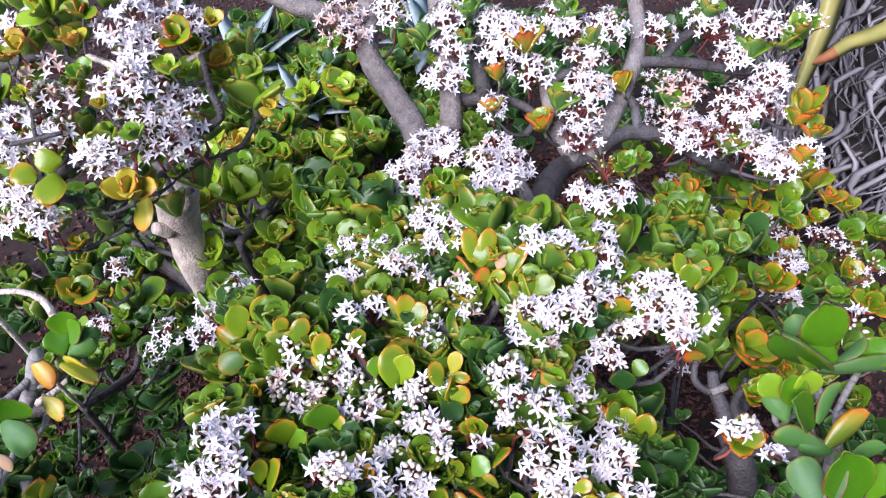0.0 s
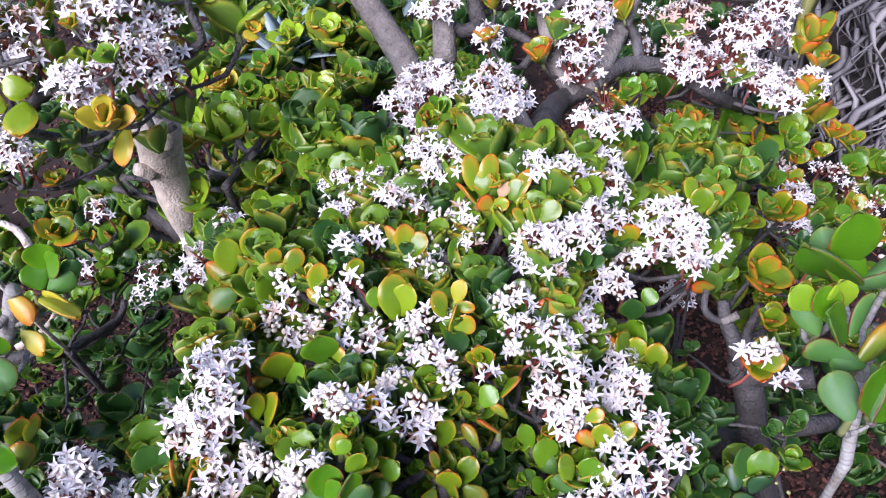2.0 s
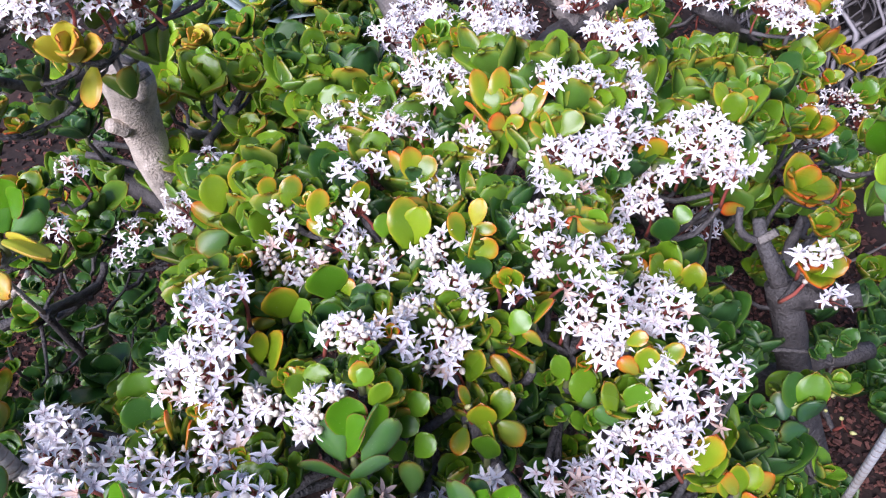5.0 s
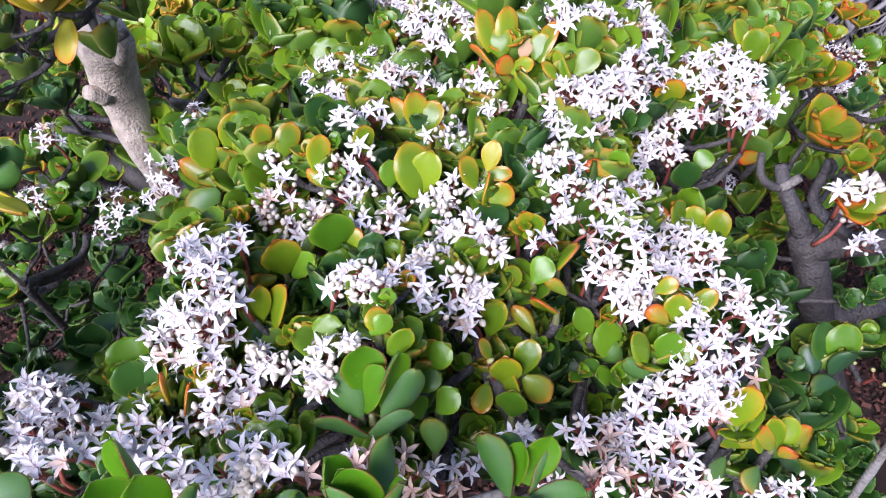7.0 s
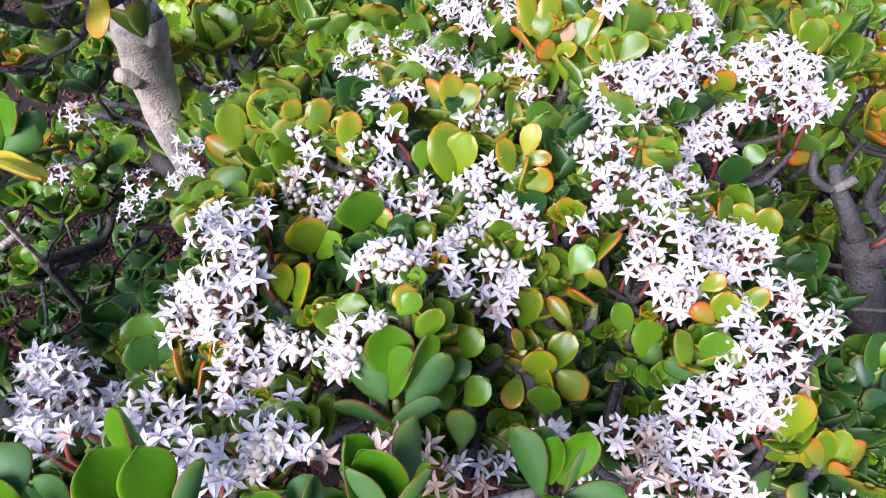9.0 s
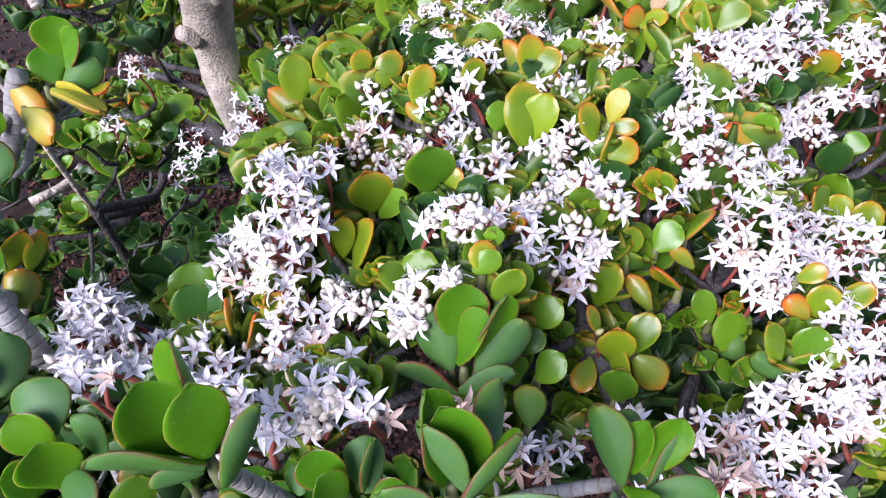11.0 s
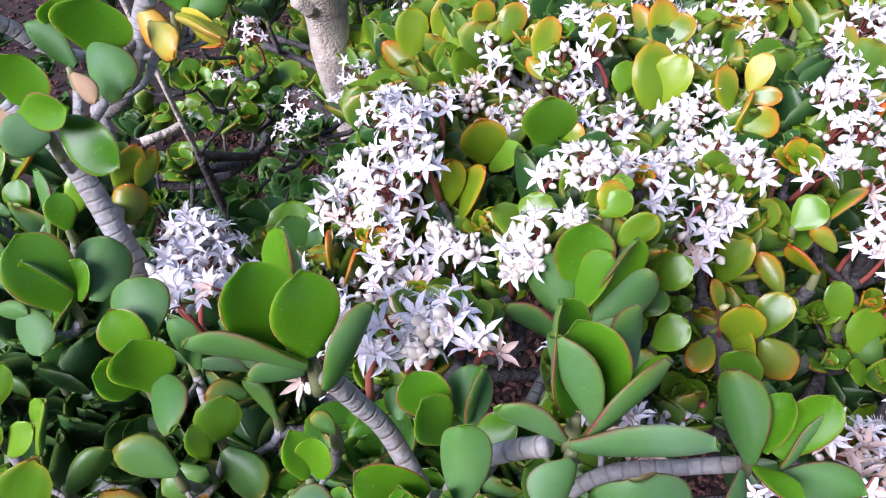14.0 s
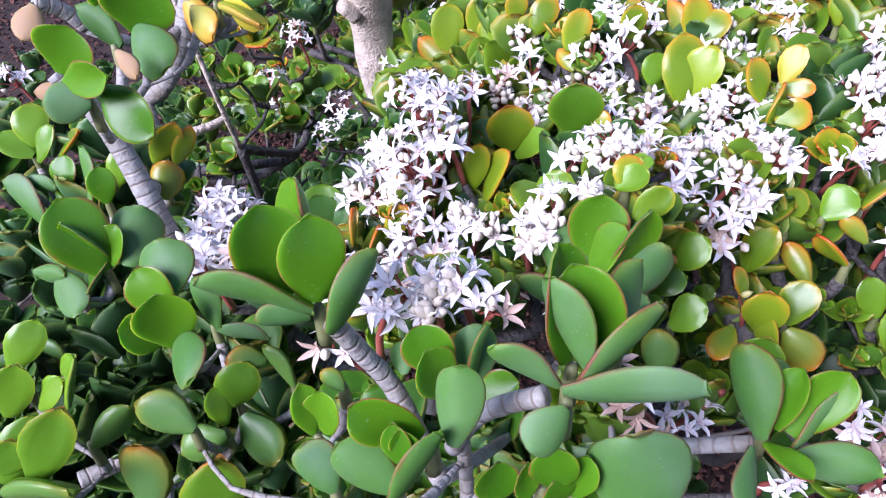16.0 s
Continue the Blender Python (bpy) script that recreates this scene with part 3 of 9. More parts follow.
def build_ground():
    lines = [-40, -12, -5, -3] + [-2 + 0.05 * k for k in range(81)] + [3, 5, 12, 40]
    ys = [-40, -12, -4, -1.5] + [-0.6 + 0.05 * k for k in range(93)] + [5, 8, 15, 60]
    verts, faces = [], []
    for y in ys:
        for x in lines:
            near = abs(x) <= 2 and -0.6 <= y <= 4
            verts.append((x, y, ground_height(x, y) if near else 0.0))
    w = len(lines)
    for j in range(len(ys) - 1):
        for i in range(w - 1):
            a = j * w + i
            faces.append((a, a + 1, a + w + 1, a + w))
    ob = new("ground", mesh_of("ground", verts, faces, [MULCH]))
    tagged(ob, "dark reddish-brown bark mulch over garden soil", "ground", "", "structure")
    rng = random.Random(11)
    V, F = [], []
    for i in range(58000):
        fine = i < 30000
        x, y = (rng.uniform(-0.95, 0.95), rng.uniform(0.5, 1.9)) if fine else (rng.uniform(-2.4, 1.9), rng.uniform(-0.6, 3.6))
        z = ground_height(x, y) + rng.uniform(0.0, 0.012)
        grow = 0.8 if fine else 1.1
        l, wd, h = rng.uniform(0.005, 0.017) * grow, rng.uniform(0.003, 0.009) * grow, rng.uniform(0.002, 0.006) * grow
        m = Matrix.Translation((x, y, z)) @ Euler((rng.uniform(-0.6, 0.6), rng.uniform(-0.6, 0.6), rng.uniform(0, 6.3))).to_matrix().to_4x4()
        b0 = len(V)
        k = rng.uniform(0.5, 1.0)
        for sx, sy, sz in ((-1, -1, -1), (1, -k, -1), (k, 1, -1), (-1, 1, -1), (-k, -1, 1), (1, -1, k), (1, k, 1), (-1, k, 1)):
            V.append(m @ Vector((sx * l / 2, sy * wd / 2, sz * h / 2)))
        F += [tuple(b0 + q for q in f) for f in ((3, 2, 1, 0), (4, 5, 6, 7), (0, 1, 5, 4), (1, 2, 6, 5), (2, 3, 7, 6), (3, 0, 4, 7))]
    chips = new("mulch_chips", mesh_of("mulch_chips", V, F, [CHIP], smooth=False))
    tagged(chips, "loose reddish-brown bark chips on the ground", "mulch", "", "stuff")


build_ground()


# ---- unseen dark wall added on the side away from the plants, cuts fill light ----
def box(name, x0, x1, y0, y1, z0, z1, mat, parent=None):
    v = [(x, y, z) for z in (z0, z1) for y in (y0, y1) for x in (x0, x1)]
    f = [(0, 2, 3, 1), (4, 5, 7, 6), (0, 1, 5, 4), (1, 3, 7, 5), (3, 2, 6, 7), (2, 0, 4, 6)]
    ob = new(name, mesh_of(name, v, f, [mat], smooth=False))
    ob.parent = parent
    return ob


BLOCK_DARK = plain("light_block_dark", (0.10, 0.095, 0.085), (0.17, 0.16, 0.145), 0.85, 8, strength=0.4)
tagged(box("wall_south", -4.0, 4.0, -3.4, -3.2, -0.1, 2.2, BLOCK_DARK), "plain dark grey wall, unseen, added to cut frontal fill light", "wall", "", "structure")

# ---- tree aloe with a skirt of dead leaves ----
def dead_strip(rng, reach, long, wide):
    """One hanging dried strip round the trunk's axis: its corners and faces."""
    a = rng.uniform(0, 6.283)
    top = rng.uniform(0.2, 1.8)
    length, width = rng.uniform(*long), rng.uniform(*wide)
    verts, faces = [], []
    sway, curl, lift = rng.uniform(-0.22, 0.22), rng.uniform(-1.2, 1.2), rng.uniform(0.0, 1.1)
    n = 9
    for k in range(n + 1):
        u = k / n
        out = reach + 0.035 * lift + 0.05 * lift * math.sin(u * 2.8 + curl) + 0.02 * math.sin(u * 9 + curl * 5) * u
        z = top - length * u
        aa = a + sway * u * 2 + 0.13 * math.sin(u * 8 + curl * 3)
        w = width * (1 - u) ** 0.5 + 0.0012
        tw = curl * u * 2.2
        t = Vector((-math.sin(aa) * math.cos(tw) + math.cos(aa) * math.sin(tw), math.cos(aa) * math.cos(tw) + math.sin(aa) * math.sin(tw), 0))
        nrm = Vector((math.cos(aa), math.sin(aa), 0))
        p = Vector((0.03 - 0.04 * z + out * math.cos(aa), out * math.sin(aa), z))
        verts += [p - t * w, p + nrm * 0.002, p + t * w, p - nrm * 0.0015]
    for k in range(n):
        for j in range(4):
            p0, p1 = k * 4 + j, k * 4 + (j + 1) % 4
            faces.append((p0, p1, p1 + 4, p0 + 4))
    return verts, faces


def tree_aloe(x, y):
    ob = tagged(new("tree_aloe"), "thick aloe trunk clad in hanging grey dead leaves", "aloe")
    ob.location = (x, y, 0)
    rng = random.Random(21)
    tube("trunk", [(0.06, 0, -0.05), (0.03, 0, 0.5), (0.0, 0, 1.1), (-0.05, 0, 1.9)], [0.20, 0.20, 0.21, 0.22], TRUNK_SHADE, ob, 18, 0.0, 0.3)
    part("trunk_top", mesh_of("trunk_top", [(-0.05 + 0.225 * math.cos(a * 0.349), 0.225 * math.sin(a * 0.349), 1.89) for a in range(18)], [tuple(range(18))], [TRUNK_SHADE]), ob)
    V, F = [], []
    for i in range(900):
        v, f = dead_strip(rng, 0.215, (0.15, 0.4), (0.004, 0.011))
        F += [tuple(len(V) + k for k in q) for q in f]
        V += v
    tagged(part("dead_leaf_mat", mesh_of("dead_leaf_mat", V, F, [DRY]), ob), "matted layer of old dried leaves", "", "", "stuff")
    for i in range(220):
        v, f = dead_strip(rng, 0.24, (0.18, 0.45), (0.004, 0.012))
        part("dead_leaf", mesh_of("dead_leaf", v, f, [DRY]), ob)
    return ob


def aloe_blade(ob, points, width, tip_from=0.75):
    """A long tapering channelled leaf through the points."""
    pts = [Vector(p) for p in points]
    n = 14
    verts, faces, fm = [], [], []
    for k in range(n + 1):
        u = k / n
        f = u * (len(pts) - 1)
        i = min(int(f), len(pts) - 2)
        p = pts[i].lerp(pts[i + 1], f - i)
        d = (pts[i + 1] - pts[i]).normalized()
        side = d.cross(Vector((0.2, -0.7, 0.7))).normalized()
        nrm = side.cross(d)
        w = width * (1 - u) ** 0.55 + 0.002
        verts += [p - side * w, p - nrm * w * 0.25, p + side * w, p + nrm * w * 0.1]
    for k in range(n):
        for j in range(4):
            a, b = k * 4 + j, k * 4 + (j + 1) % 4
            faces.append((a, b, b + 4, a + 4))
            fm.append(1 if k / n >= tip_from else 0)
    return part("leaf", mesh_of("leaf", verts, faces, [ALOE, TIP], face_mats=fm), ob, None, "long tapering yellow-green leaf")


def agave(x, y, z, size, seed):
    ob = tagged(new("agave"), "pale blue-green agave with broad pointed leaves", "agave", "agaves")
    ob.location = (x, y, z)
    rng = random.Random(seed)
    for i in range(16):
        a, lean = i * 2.4, 0.25 + 0.065 * i
        L = size * rng.uniform(0.8, 1.1)
        verts, faces = [], []
        for k in range(7):
            u = k / 6
            w = size * 0.14 * math.sin(math.pi * (0.25 + 0.75 * u) ** 1.2) + 0.001
            bend = lean + 0.25 * u
            p = Vector((L * u * math.sin(bend), 0, L * u * math.cos(bend)))
            for sx, dz in ((-1, 0.25), (0, -0.12), (1, 0.25), (0, 0.12)):
                q = p + Vector((-dz * w * math.cos(bend) * 0.6, sx * w, dz * w * math.sin(bend) * 0.6))
                verts.append(Matrix.Rotation(a, 3, "Z") @ q)
        for k in range(6):
            for j in range(4):
                p0, p1 = k * 4 + j, k * 4 + (j + 1) % 4
                faces.append((p0, p1, p1 + 4, p0 + 4))
        part("leaf", mesh_of("leaf", verts, faces, [AGAVE]), ob)
    return ob


aloe = tree_aloe(1.12, 1.70)
aloe_blade(aloe, [(-0.17, -0.13, 1.12), (-0.31, -0.25, 0.79), (-0.354, -0.343, 0.652), (-0.389, -0.395, 0.59), (-0.427, -0.458, 0.515)], 0.030, 1.1)
aloe_blade(aloe, [(-0.08, -0.21, 0.80), (-0.222, -0.347, 0.66), (-0.303, -0.358, 0.634), (-0.348, -0.377, 0.612), (-0.406, -0.385, 0.602)], 0.020, 0.6)
agave(-0.40, 1.78, 0.22, 0.17, 3)
agave(-0.62, 2.05, 0.22, 0.22, 5)
agave(-0.05, 2.3, 0.2, 0.24, 4)


def twig(x, y, turn, length, seed):
    rng = random.Random(seed)
    ob = tagged(new("twig"), "thin dry grey twig lying on the mulch", "twig", "twigs on the mulch")
    ob.location = (x, y, 0.018)
    c, s = math.cos(turn), math.sin(turn)
    pts = [(c * length * u + rng.uniform(-0.012, 0.012), s * length * u + rng.uniform(-0.012, 0.012), 0.004 + 0.01 * math.sin(3 * u)) for u in (0, 0.3, 0.65, 1)]
    v, f, a = tube_arrays(pts, [0.004, 0.0035, 0.003, 0.0015], 6, 0, 0.3, seed)
    part("stick", mesh_of("stick", v, f, [TWIG], attrs={"along": a}), ob)


rng_t = random.Random(9)
for k in range(46):
    twig(rng_t.uniform(-1.1, 1.1), rng_t.uniform(0.5, 2.2), rng_t.uniform(0, 6.28), rng_t.uniform(0.08, 0.26), k)


# ---- jade plants ----
shrub = jade_plant("spreading jade plant in full white bloom with red-edged leaves", (0.1, 0.62, 0.0))
limb(shrub, 0.0110, 0.0090, "bark", (0.042, 0.469, 0.621), (0.061, 0.495, 0.649), (0.084, 0.534, 0.680), (0.117, 0.627, 0.679))
limb(shrub, 0.0076, 0.0060, "bark", (-0.003, 0.528, 0.666), (0.027, 0.524, 0.666), (0.066, 0.516, 0.670))
limb(shrub, 0.0081, 0.0054, "bark", (0.006, 0.281, 0.603), (-0.014, 0.312, 0.632), (-0.019, 0.422, 0.520), (-0.042, 0.354, 0.649))
limb(shrub, 0.0074, 0.0048, "bark", (0.081, 0.373, 0.480), (0.047, 0.399, 0.504), (0.019, 0.422, 0.523))
limb(shrub, 0.0066, 0.0050, "bark", (0.210, 0.511, 0.590), (0.191, 0.533, 0.610), (0.200, 0.560, 0.637))
limb(shrub, 0.0044, 0.0033, "bark", (-0.150, 0.254, 0.619), (-0.127, 0.262, 0.629), (-0.111, 0.265, 0.634))
limb(shrub, 0.0050, 0.0045, "bark", (0.185, 0.573, 0.649), (0.159, 0.626, 0.612), (0.096, 0.517, 0.673))
bloom(shrub, -0.245, 0.608, 0.652, 0.032, "w")
bloom(shrub, -0.204, 0.381, 0.706, 0.019, "w")
bloom(shrub, -0.172, 0.371, 0.714, 0.021, "w")
bloom(shrub, -0.189, 0.370, 0.708, 0.023, "w")
bloom(shrub, -0.172, 0.611, 0.647, 0.033, "k")
bloom(shrub, -0.156, 0.478, 0.696, 0.023, "b")
bloom(shrub, -0.166, 0.448, 0.678, 0.019, "b")
bloom(shrub, -0.148, 0.455, 0.685, 0.022, "w")
bloom(shrub, -0.163, 0.436, 0.671, 0.015, "b")
bloom(shrub, -0.147, 0.425, 0.669, 0.017, "b")
bloom(shrub, -0.163, 0.810, 0.625, 0.047, "w")
bloom(shrub, -0.140, 0.782, 0.620, 0.053, "w")
bloom(shrub, -0.184, 0.858, 0.616, 0.035, "w")
bloom(shrub, -0.086, 0.848, 0.613, 0.042, "w")
bloom(shrub, -0.114, 0.834, 0.615, 0.035, "w")
bloom(shrub, -0.116, 0.687, 0.648, 0.048, "w")
bloom(shrub, -0.080, 0.672, 0.660, 0.046, "w")
bloom(shrub, -0.040, 0.653, 0.668, 0.040, "w")
bloom(shrub, -0.029, 0.608, 0.672, 0.027, "w")
bloom(shrub, -0.061, 0.636, 0.664, 0.034, "w")
bloom(shrub, -0.137, 0.712, 0.628, 0.037, "w")
bloom(shrub, -0.110, 0.631, 0.649, 0.034, "w")
bloom(shrub, -0.131, 0.631, 0.641, 0.025, "w")
bloom(shrub, -0.099, 0.517, 0.699, 0.028, "w")
bloom(shrub, -0.076, 0.538, 0.689, 0.024, "w")
bloom(shrub, -0.018, 0.686, 0.703, 0.045, "w")
bloom(shrub, -0.035, 0.692, 0.684, 0.026, "w")
bloom(shrub, 0.006, 0.650, 0.714, 0.038, "w")
bloom(shrub, -0.009, 0.641, 0.696, 0.033, "w")
bloom(shrub, 0.024, 0.657, 0.721, 0.027, "w")
bloom(shrub, 0.025, 0.608, 0.720, 0.021, "w")
bloom(shrub, -0.000, 0.579, 0.678, 0.022, "b")
bloom(shrub, 0.020, 0.574, 0.690, 0.020, "w")
bloom(shrub, 0.029, 0.557, 0.686, 0.026, "b")
bloom(shrub, 0.027, 0.530, 0.687, 0.020, "w")
bloom(shrub, -0.011, 0.531, 0.684, 0.025, "b")
bloom(shrub, -0.026, 0.511, 0.680, 0.024, "w")
bloom(shrub, -0.013, 0.488, 0.688, 0.024, "b")
bloom(shrub, -0.086, 0.459, 0.709, 0.028, "b")
bloom(shrub, -0.106, 0.456, 0.701, 0.026, "b")
bloom(shrub, -0.106, 0.439, 0.685, 0.028, "b")
bloom(shrub, -0.091, 0.443, 0.682, 0.023, "b")
bloom(shrub, -0.064, 0.422, 0.681, 0.028, "b")
bloom(shrub, -0.090, 0.402, 0.689, 0.018, "w")
bloom(shrub, -0.071, 0.402, 0.685, 0.021, "w")
bloom(shrub, -0.127, 0.432, 0.679, 0.022, "b")
bloom(shrub, -0.133, 0.421, 0.666, 0.022, "w")
bloom(shrub, 0.063, 0.448, 0.700, 0.024, "b")
bloom(shrub, 0.049, 0.436, 0.700, 0.017, "b")
bloom(shrub, 0.074, 0.441, 0.699, 0.017, "w")
bloom(shrub, 0.072, 0.416, 0.692, 0.022, "b")
bloom(shrub, 0.056, 0.412, 0.688, 0.022, "b")
bloom(shrub, 0.058, 0.395, 0.683, 0.014, "b")
bloom(shrub, 0.080, 0.393, 0.671, 0.021, "w")
bloom(shrub, 0.090, 0.515, 0.710, 0.035, "w")
bloom(shrub, 0.105, 0.519, 0.712, 0.028, "w")
bloom(shrub, 0.077, 0.519, 0.698, 0.024, "w")
bloom(shrub, 0.082, 0.498, 0.694, 0.028, "w")
bloom(shrub, -0.021, 0.426, 0.692, 0.020, "b")
bloom(shrub, -0.036, 0.422, 0.687, 0.018, "b")
bloom(shrub, -0.001, 0.436, 0.687, 0.018, "w")
bloom(shrub, -0.028, 0.414, 0.684, 0.016, "b")
bloom(shrub, -0.029, 0.395, 0.681, 0.021, "b")
bloom(shrub, -0.013, 0.385, 0.690, 0.021, "b")
bloom(shrub, -0.002, 0.376, 0.692, 0.017, "b")
bloom(shrub, 0.020, 0.381, 0.686, 0.020, "k")
bloom(shrub, 0.033, 0.361, 0.693, 0.016, "w")
bloom(shrub, 0.131, 0.591, 0.733, 0.035, "w")
bloom(shrub, 0.182, 0.640, 0.704, 0.044, "w")
bloom(shrub, 0.284, 0.792, 0.626, 0.041, "w")
bloom(shrub, 0.100, 0.591, 0.741, 0.030, "w")
bloom(shrub, 0.080, 0.613, 0.729, 0.026, "w")
bloom(shrub, 0.151, 0.595, 0.711, 0.041, "w")
bloom(shrub, 0.183, 0.592, 0.707, 0.042, "w")
bloom(shrub, 0.151, 0.545, 0.712, 0.039, "w")
bloom(shrub, 0.137, 0.528, 0.708, 0.029, "w")
bloom(shrub, 0.180, 0.559, 0.690, 0.036, "w")
bloom(shrub, 0.149, 0.524, 0.694, 0.029, "w")
bloom(shrub, 0.310, 0.756, 0.606, 0.041, "w")
bloom(shrub, 0.227, 0.579, 0.679, 0.042, "w")
bloom(shrub, 0.245, 0.558, 0.703, 0.030, "w")
bloom(shrub, 0.230, 0.537, 0.689, 0.040, "w")
bloom(shrub, 0.260, 0.540, 0.695, 0.028, "w")
bloom(shrub, 0.255, 0.526, 0.676, 0.040, "w")
bloom(shrub, 0.298, 0.552, 0.661, 0.032, "w")
bloom(shrub, 0.269, 0.559, 0.637, 0.033, "w")
bloom(shrub, 0.254, 0.500, 0.679, 0.022, "w")
bloom(shrub, 0.115, 0.518, 0.704, 0.029, "w")
bloom(shrub, 0.118, 0.503, 0.693, 0.024, "b")
bloom(shrub, 0.107, 0.481, 0.690, 0.023, "w")
bloom(shrub, 0.288, 0.743, 0.608, 0.030, "w")
bloom(shrub, 0.382, 0.826, 0.599, 0.043, "w")
bloom(shrub, 0.216, 0.552, 0.650, 0.029, "w")
bloom(shrub, 0.197, 0.550, 0.643, 0.023, "b")
bloom(shrub, 0.233, 0.554, 0.644, 0.021, "w")
bloom(shrub, 0.171, 0.528, 0.649, 0.026, "w")
bloom(shrub, 0.180, 0.506, 0.654, 0.024, "b")
bloom(shrub, 0.185, 0.497, 0.645, 0.022, "b")
bloom(shrub, 0.163, 0.501, 0.648, 0.020, "w")
bloom(shrub, 0.134, 0.470, 0.650, 0.034, "w")
bloom(shrub, 0.137, 0.445, 0.652, 0.033, "w")
bloom(shrub, 0.100, 0.427, 0.679, 0.022, "w")
bloom(shrub, 0.090, 0.412, 0.680, 0.018, "b")
bloom(shrub, 0.110, 0.414, 0.665, 0.031, "w")
bloom(shrub, 0.154, 0.453, 0.621, 0.029, "w")
bloom(shrub, 0.112, 0.398, 0.661, 0.026, "w")
bloom(shrub, 0.175, 0.436, 0.610, 0.029, "w")
bloom(shrub, 0.116, 0.382, 0.658, 0.026, "w")
bloom(shrub, 0.167, 0.383, 0.650, 0.030, "w")
bloom(shrub, -0.201, 0.353, 0.715, 0.029, "w")
bloom(shrub, -0.183, 0.348, 0.722, 0.018, "w")
bloom(shrub, -0.188, 0.332, 0.714, 0.028, "w")
bloom(shrub, -0.175, 0.331, 0.708, 0.021, "w")
bloom(shrub, -0.175, 0.321, 0.702, 0.019, "w")
bloom(shrub, -0.210, 0.330, 0.692, 0.029, "w")
bloom(shrub, -0.192, 0.313, 0.699, 0.031, "w")
bloom(shrub, -0.244, 0.359, 0.648, 0.020, "w")
bloom(shrub, -0.221, 0.327, 0.668, 0.030, "w")
bloom(shrub, -0.184, 0.317, 0.681, 0.025, "w")
bloom(shrub, -0.206, 0.306, 0.670, 0.020, "w")
bloom(shrub, -0.187, 0.295, 0.684, 0.017, "w")
bloom(shrub, -0.173, 0.289, 0.680, 0.017, "w")
bloom(shrub, -0.184, 0.280, 0.678, 0.021, "w")
bloom(shrub, -0.189, 0.272, 0.667, 0.024, "w")
bloom(shrub, -0.166, 0.280, 0.665, 0.021, "w")
bloom(shrub, -0.168, 0.258, 0.674, 0.017, "p")
bloom(shrub, -0.174, 0.241, 0.685, 0.022, "w")
bloom(shrub, -0.201, 0.272, 0.655, 0.018, "w")
bloom(shrub, -0.154, 0.295, 0.677, 0.017, "b")
bloom(shrub, -0.142, 0.287, 0.682, 0.016, "b")
bloom(shrub, -0.161, 0.305, 0.672, 0.012, "b")
bloom(shrub, -0.144, 0.238, 0.693, 0.015, "w")
bloom(shrub, -0.137, 0.202, 0.732, 0.013, "w")
bloom(shrub, -0.153, 0.216, 0.713, 0.016, "p")
bloom(shrub, -0.145, 0.198, 0.727, 0.010, "b")
bloom(shrub, -0.313, 0.303, 0.656, 0.022, "w")
bloom(shrub, -0.303, 0.308, 0.653, 0.026, "w")
bloom(shrub, -0.293, 0.304, 0.645, 0.026, "w")
bloom(shrub, -0.306, 0.290, 0.649, 0.022, "w")
bloom(shrub, -0.281, 0.274, 0.656, 0.028, "w")
bloom(shrub, -0.298, 0.268, 0.666, 0.024, "w")
bloom(shrub, -0.290, 0.246, 0.677, 0.019, "w")
bloom(shrub, -0.278, 0.250, 0.665, 0.020, "w")
bloom(shrub, -0.275, 0.232, 0.681, 0.019, "w")
bloom(shrub, -0.266, 0.272, 0.657, 0.021, "w")
bloom(shrub, -0.266, 0.287, 0.639, 0.022, "w")
bloom(shrub, -0.249, 0.232, 0.694, 0.015, "p")
bloom(shrub, -0.232, 0.257, 0.670, 0.025, "w")
bloom(shrub, -0.216, 0.259, 0.669, 0.020, "w")
bloom(shrub, -0.232, 0.282, 0.653, 0.020, "w")
bloom(shrub, -0.228, 0.237, 0.686, 0.019, "w")
bloom(shrub, -0.203, 0.207, 0.719, 0.017, "w")
bloom(shrub, -0.185, 0.210, 0.708, 0.020, "w")
bloom(shrub, -0.158, 0.195, 0.725, 0.019, "w")
bloom(shrub, -0.164, 0.190, 0.720, 0.013, "w")
bloom(shrub, -0.185, 0.199, 0.719, 0.014, "w")
bloom(shrub, -0.146, 0.191, 0.721, 0.009, "b")
bloom(shrub, -0.124, 0.194, 0.725, 0.012, "w")
bloom(shrub, -0.089, 0.327, 0.717, 0.018, "b")
bloom(shrub, -0.105, 0.335, 0.699, 0.016, "b")
bloom(shrub, -0.079, 0.308, 0.720, 0.018, "b")
bloom(shrub, -0.090, 0.314, 0.713, 0.012, "b")
bloom(shrub, -0.067, 0.322, 0.714, 0.014, "w")
bloom(shrub, -0.052, 0.352, 0.695, 0.013, "b")
bloom(shrub, -0.054, 0.320, 0.708, 0.021, "w")
bloom(shrub, -0.044, 0.357, 0.695, 0.020, "b")
bloom(shrub, -0.045, 0.314, 0.692, 0.022, "w")
bloom(shrub, -0.025, 0.327, 0.701, 0.019, "b")
bloom(shrub, -0.026, 0.323, 0.667, 0.023, "w")
bloom(shrub, -0.014, 0.326, 0.690, 0.013, "b")
bloom(shrub, -0.021, 0.323, 0.682, 0.015, "w")
bloom(shrub, -0.002, 0.352, 0.699, 0.015, "b")
bloom(shrub, 0.006, 0.351, 0.687, 0.014, "k")
bloom(shrub, -0.109, 0.264, 0.722, 0.017, "w")
bloom(shrub, -0.118, 0.269, 0.707, 0.013, "b")
bloom(shrub, -0.095, 0.260, 0.731, 0.008, "b")
bloom(shrub, -0.109, 0.254, 0.716, 0.012, "b")
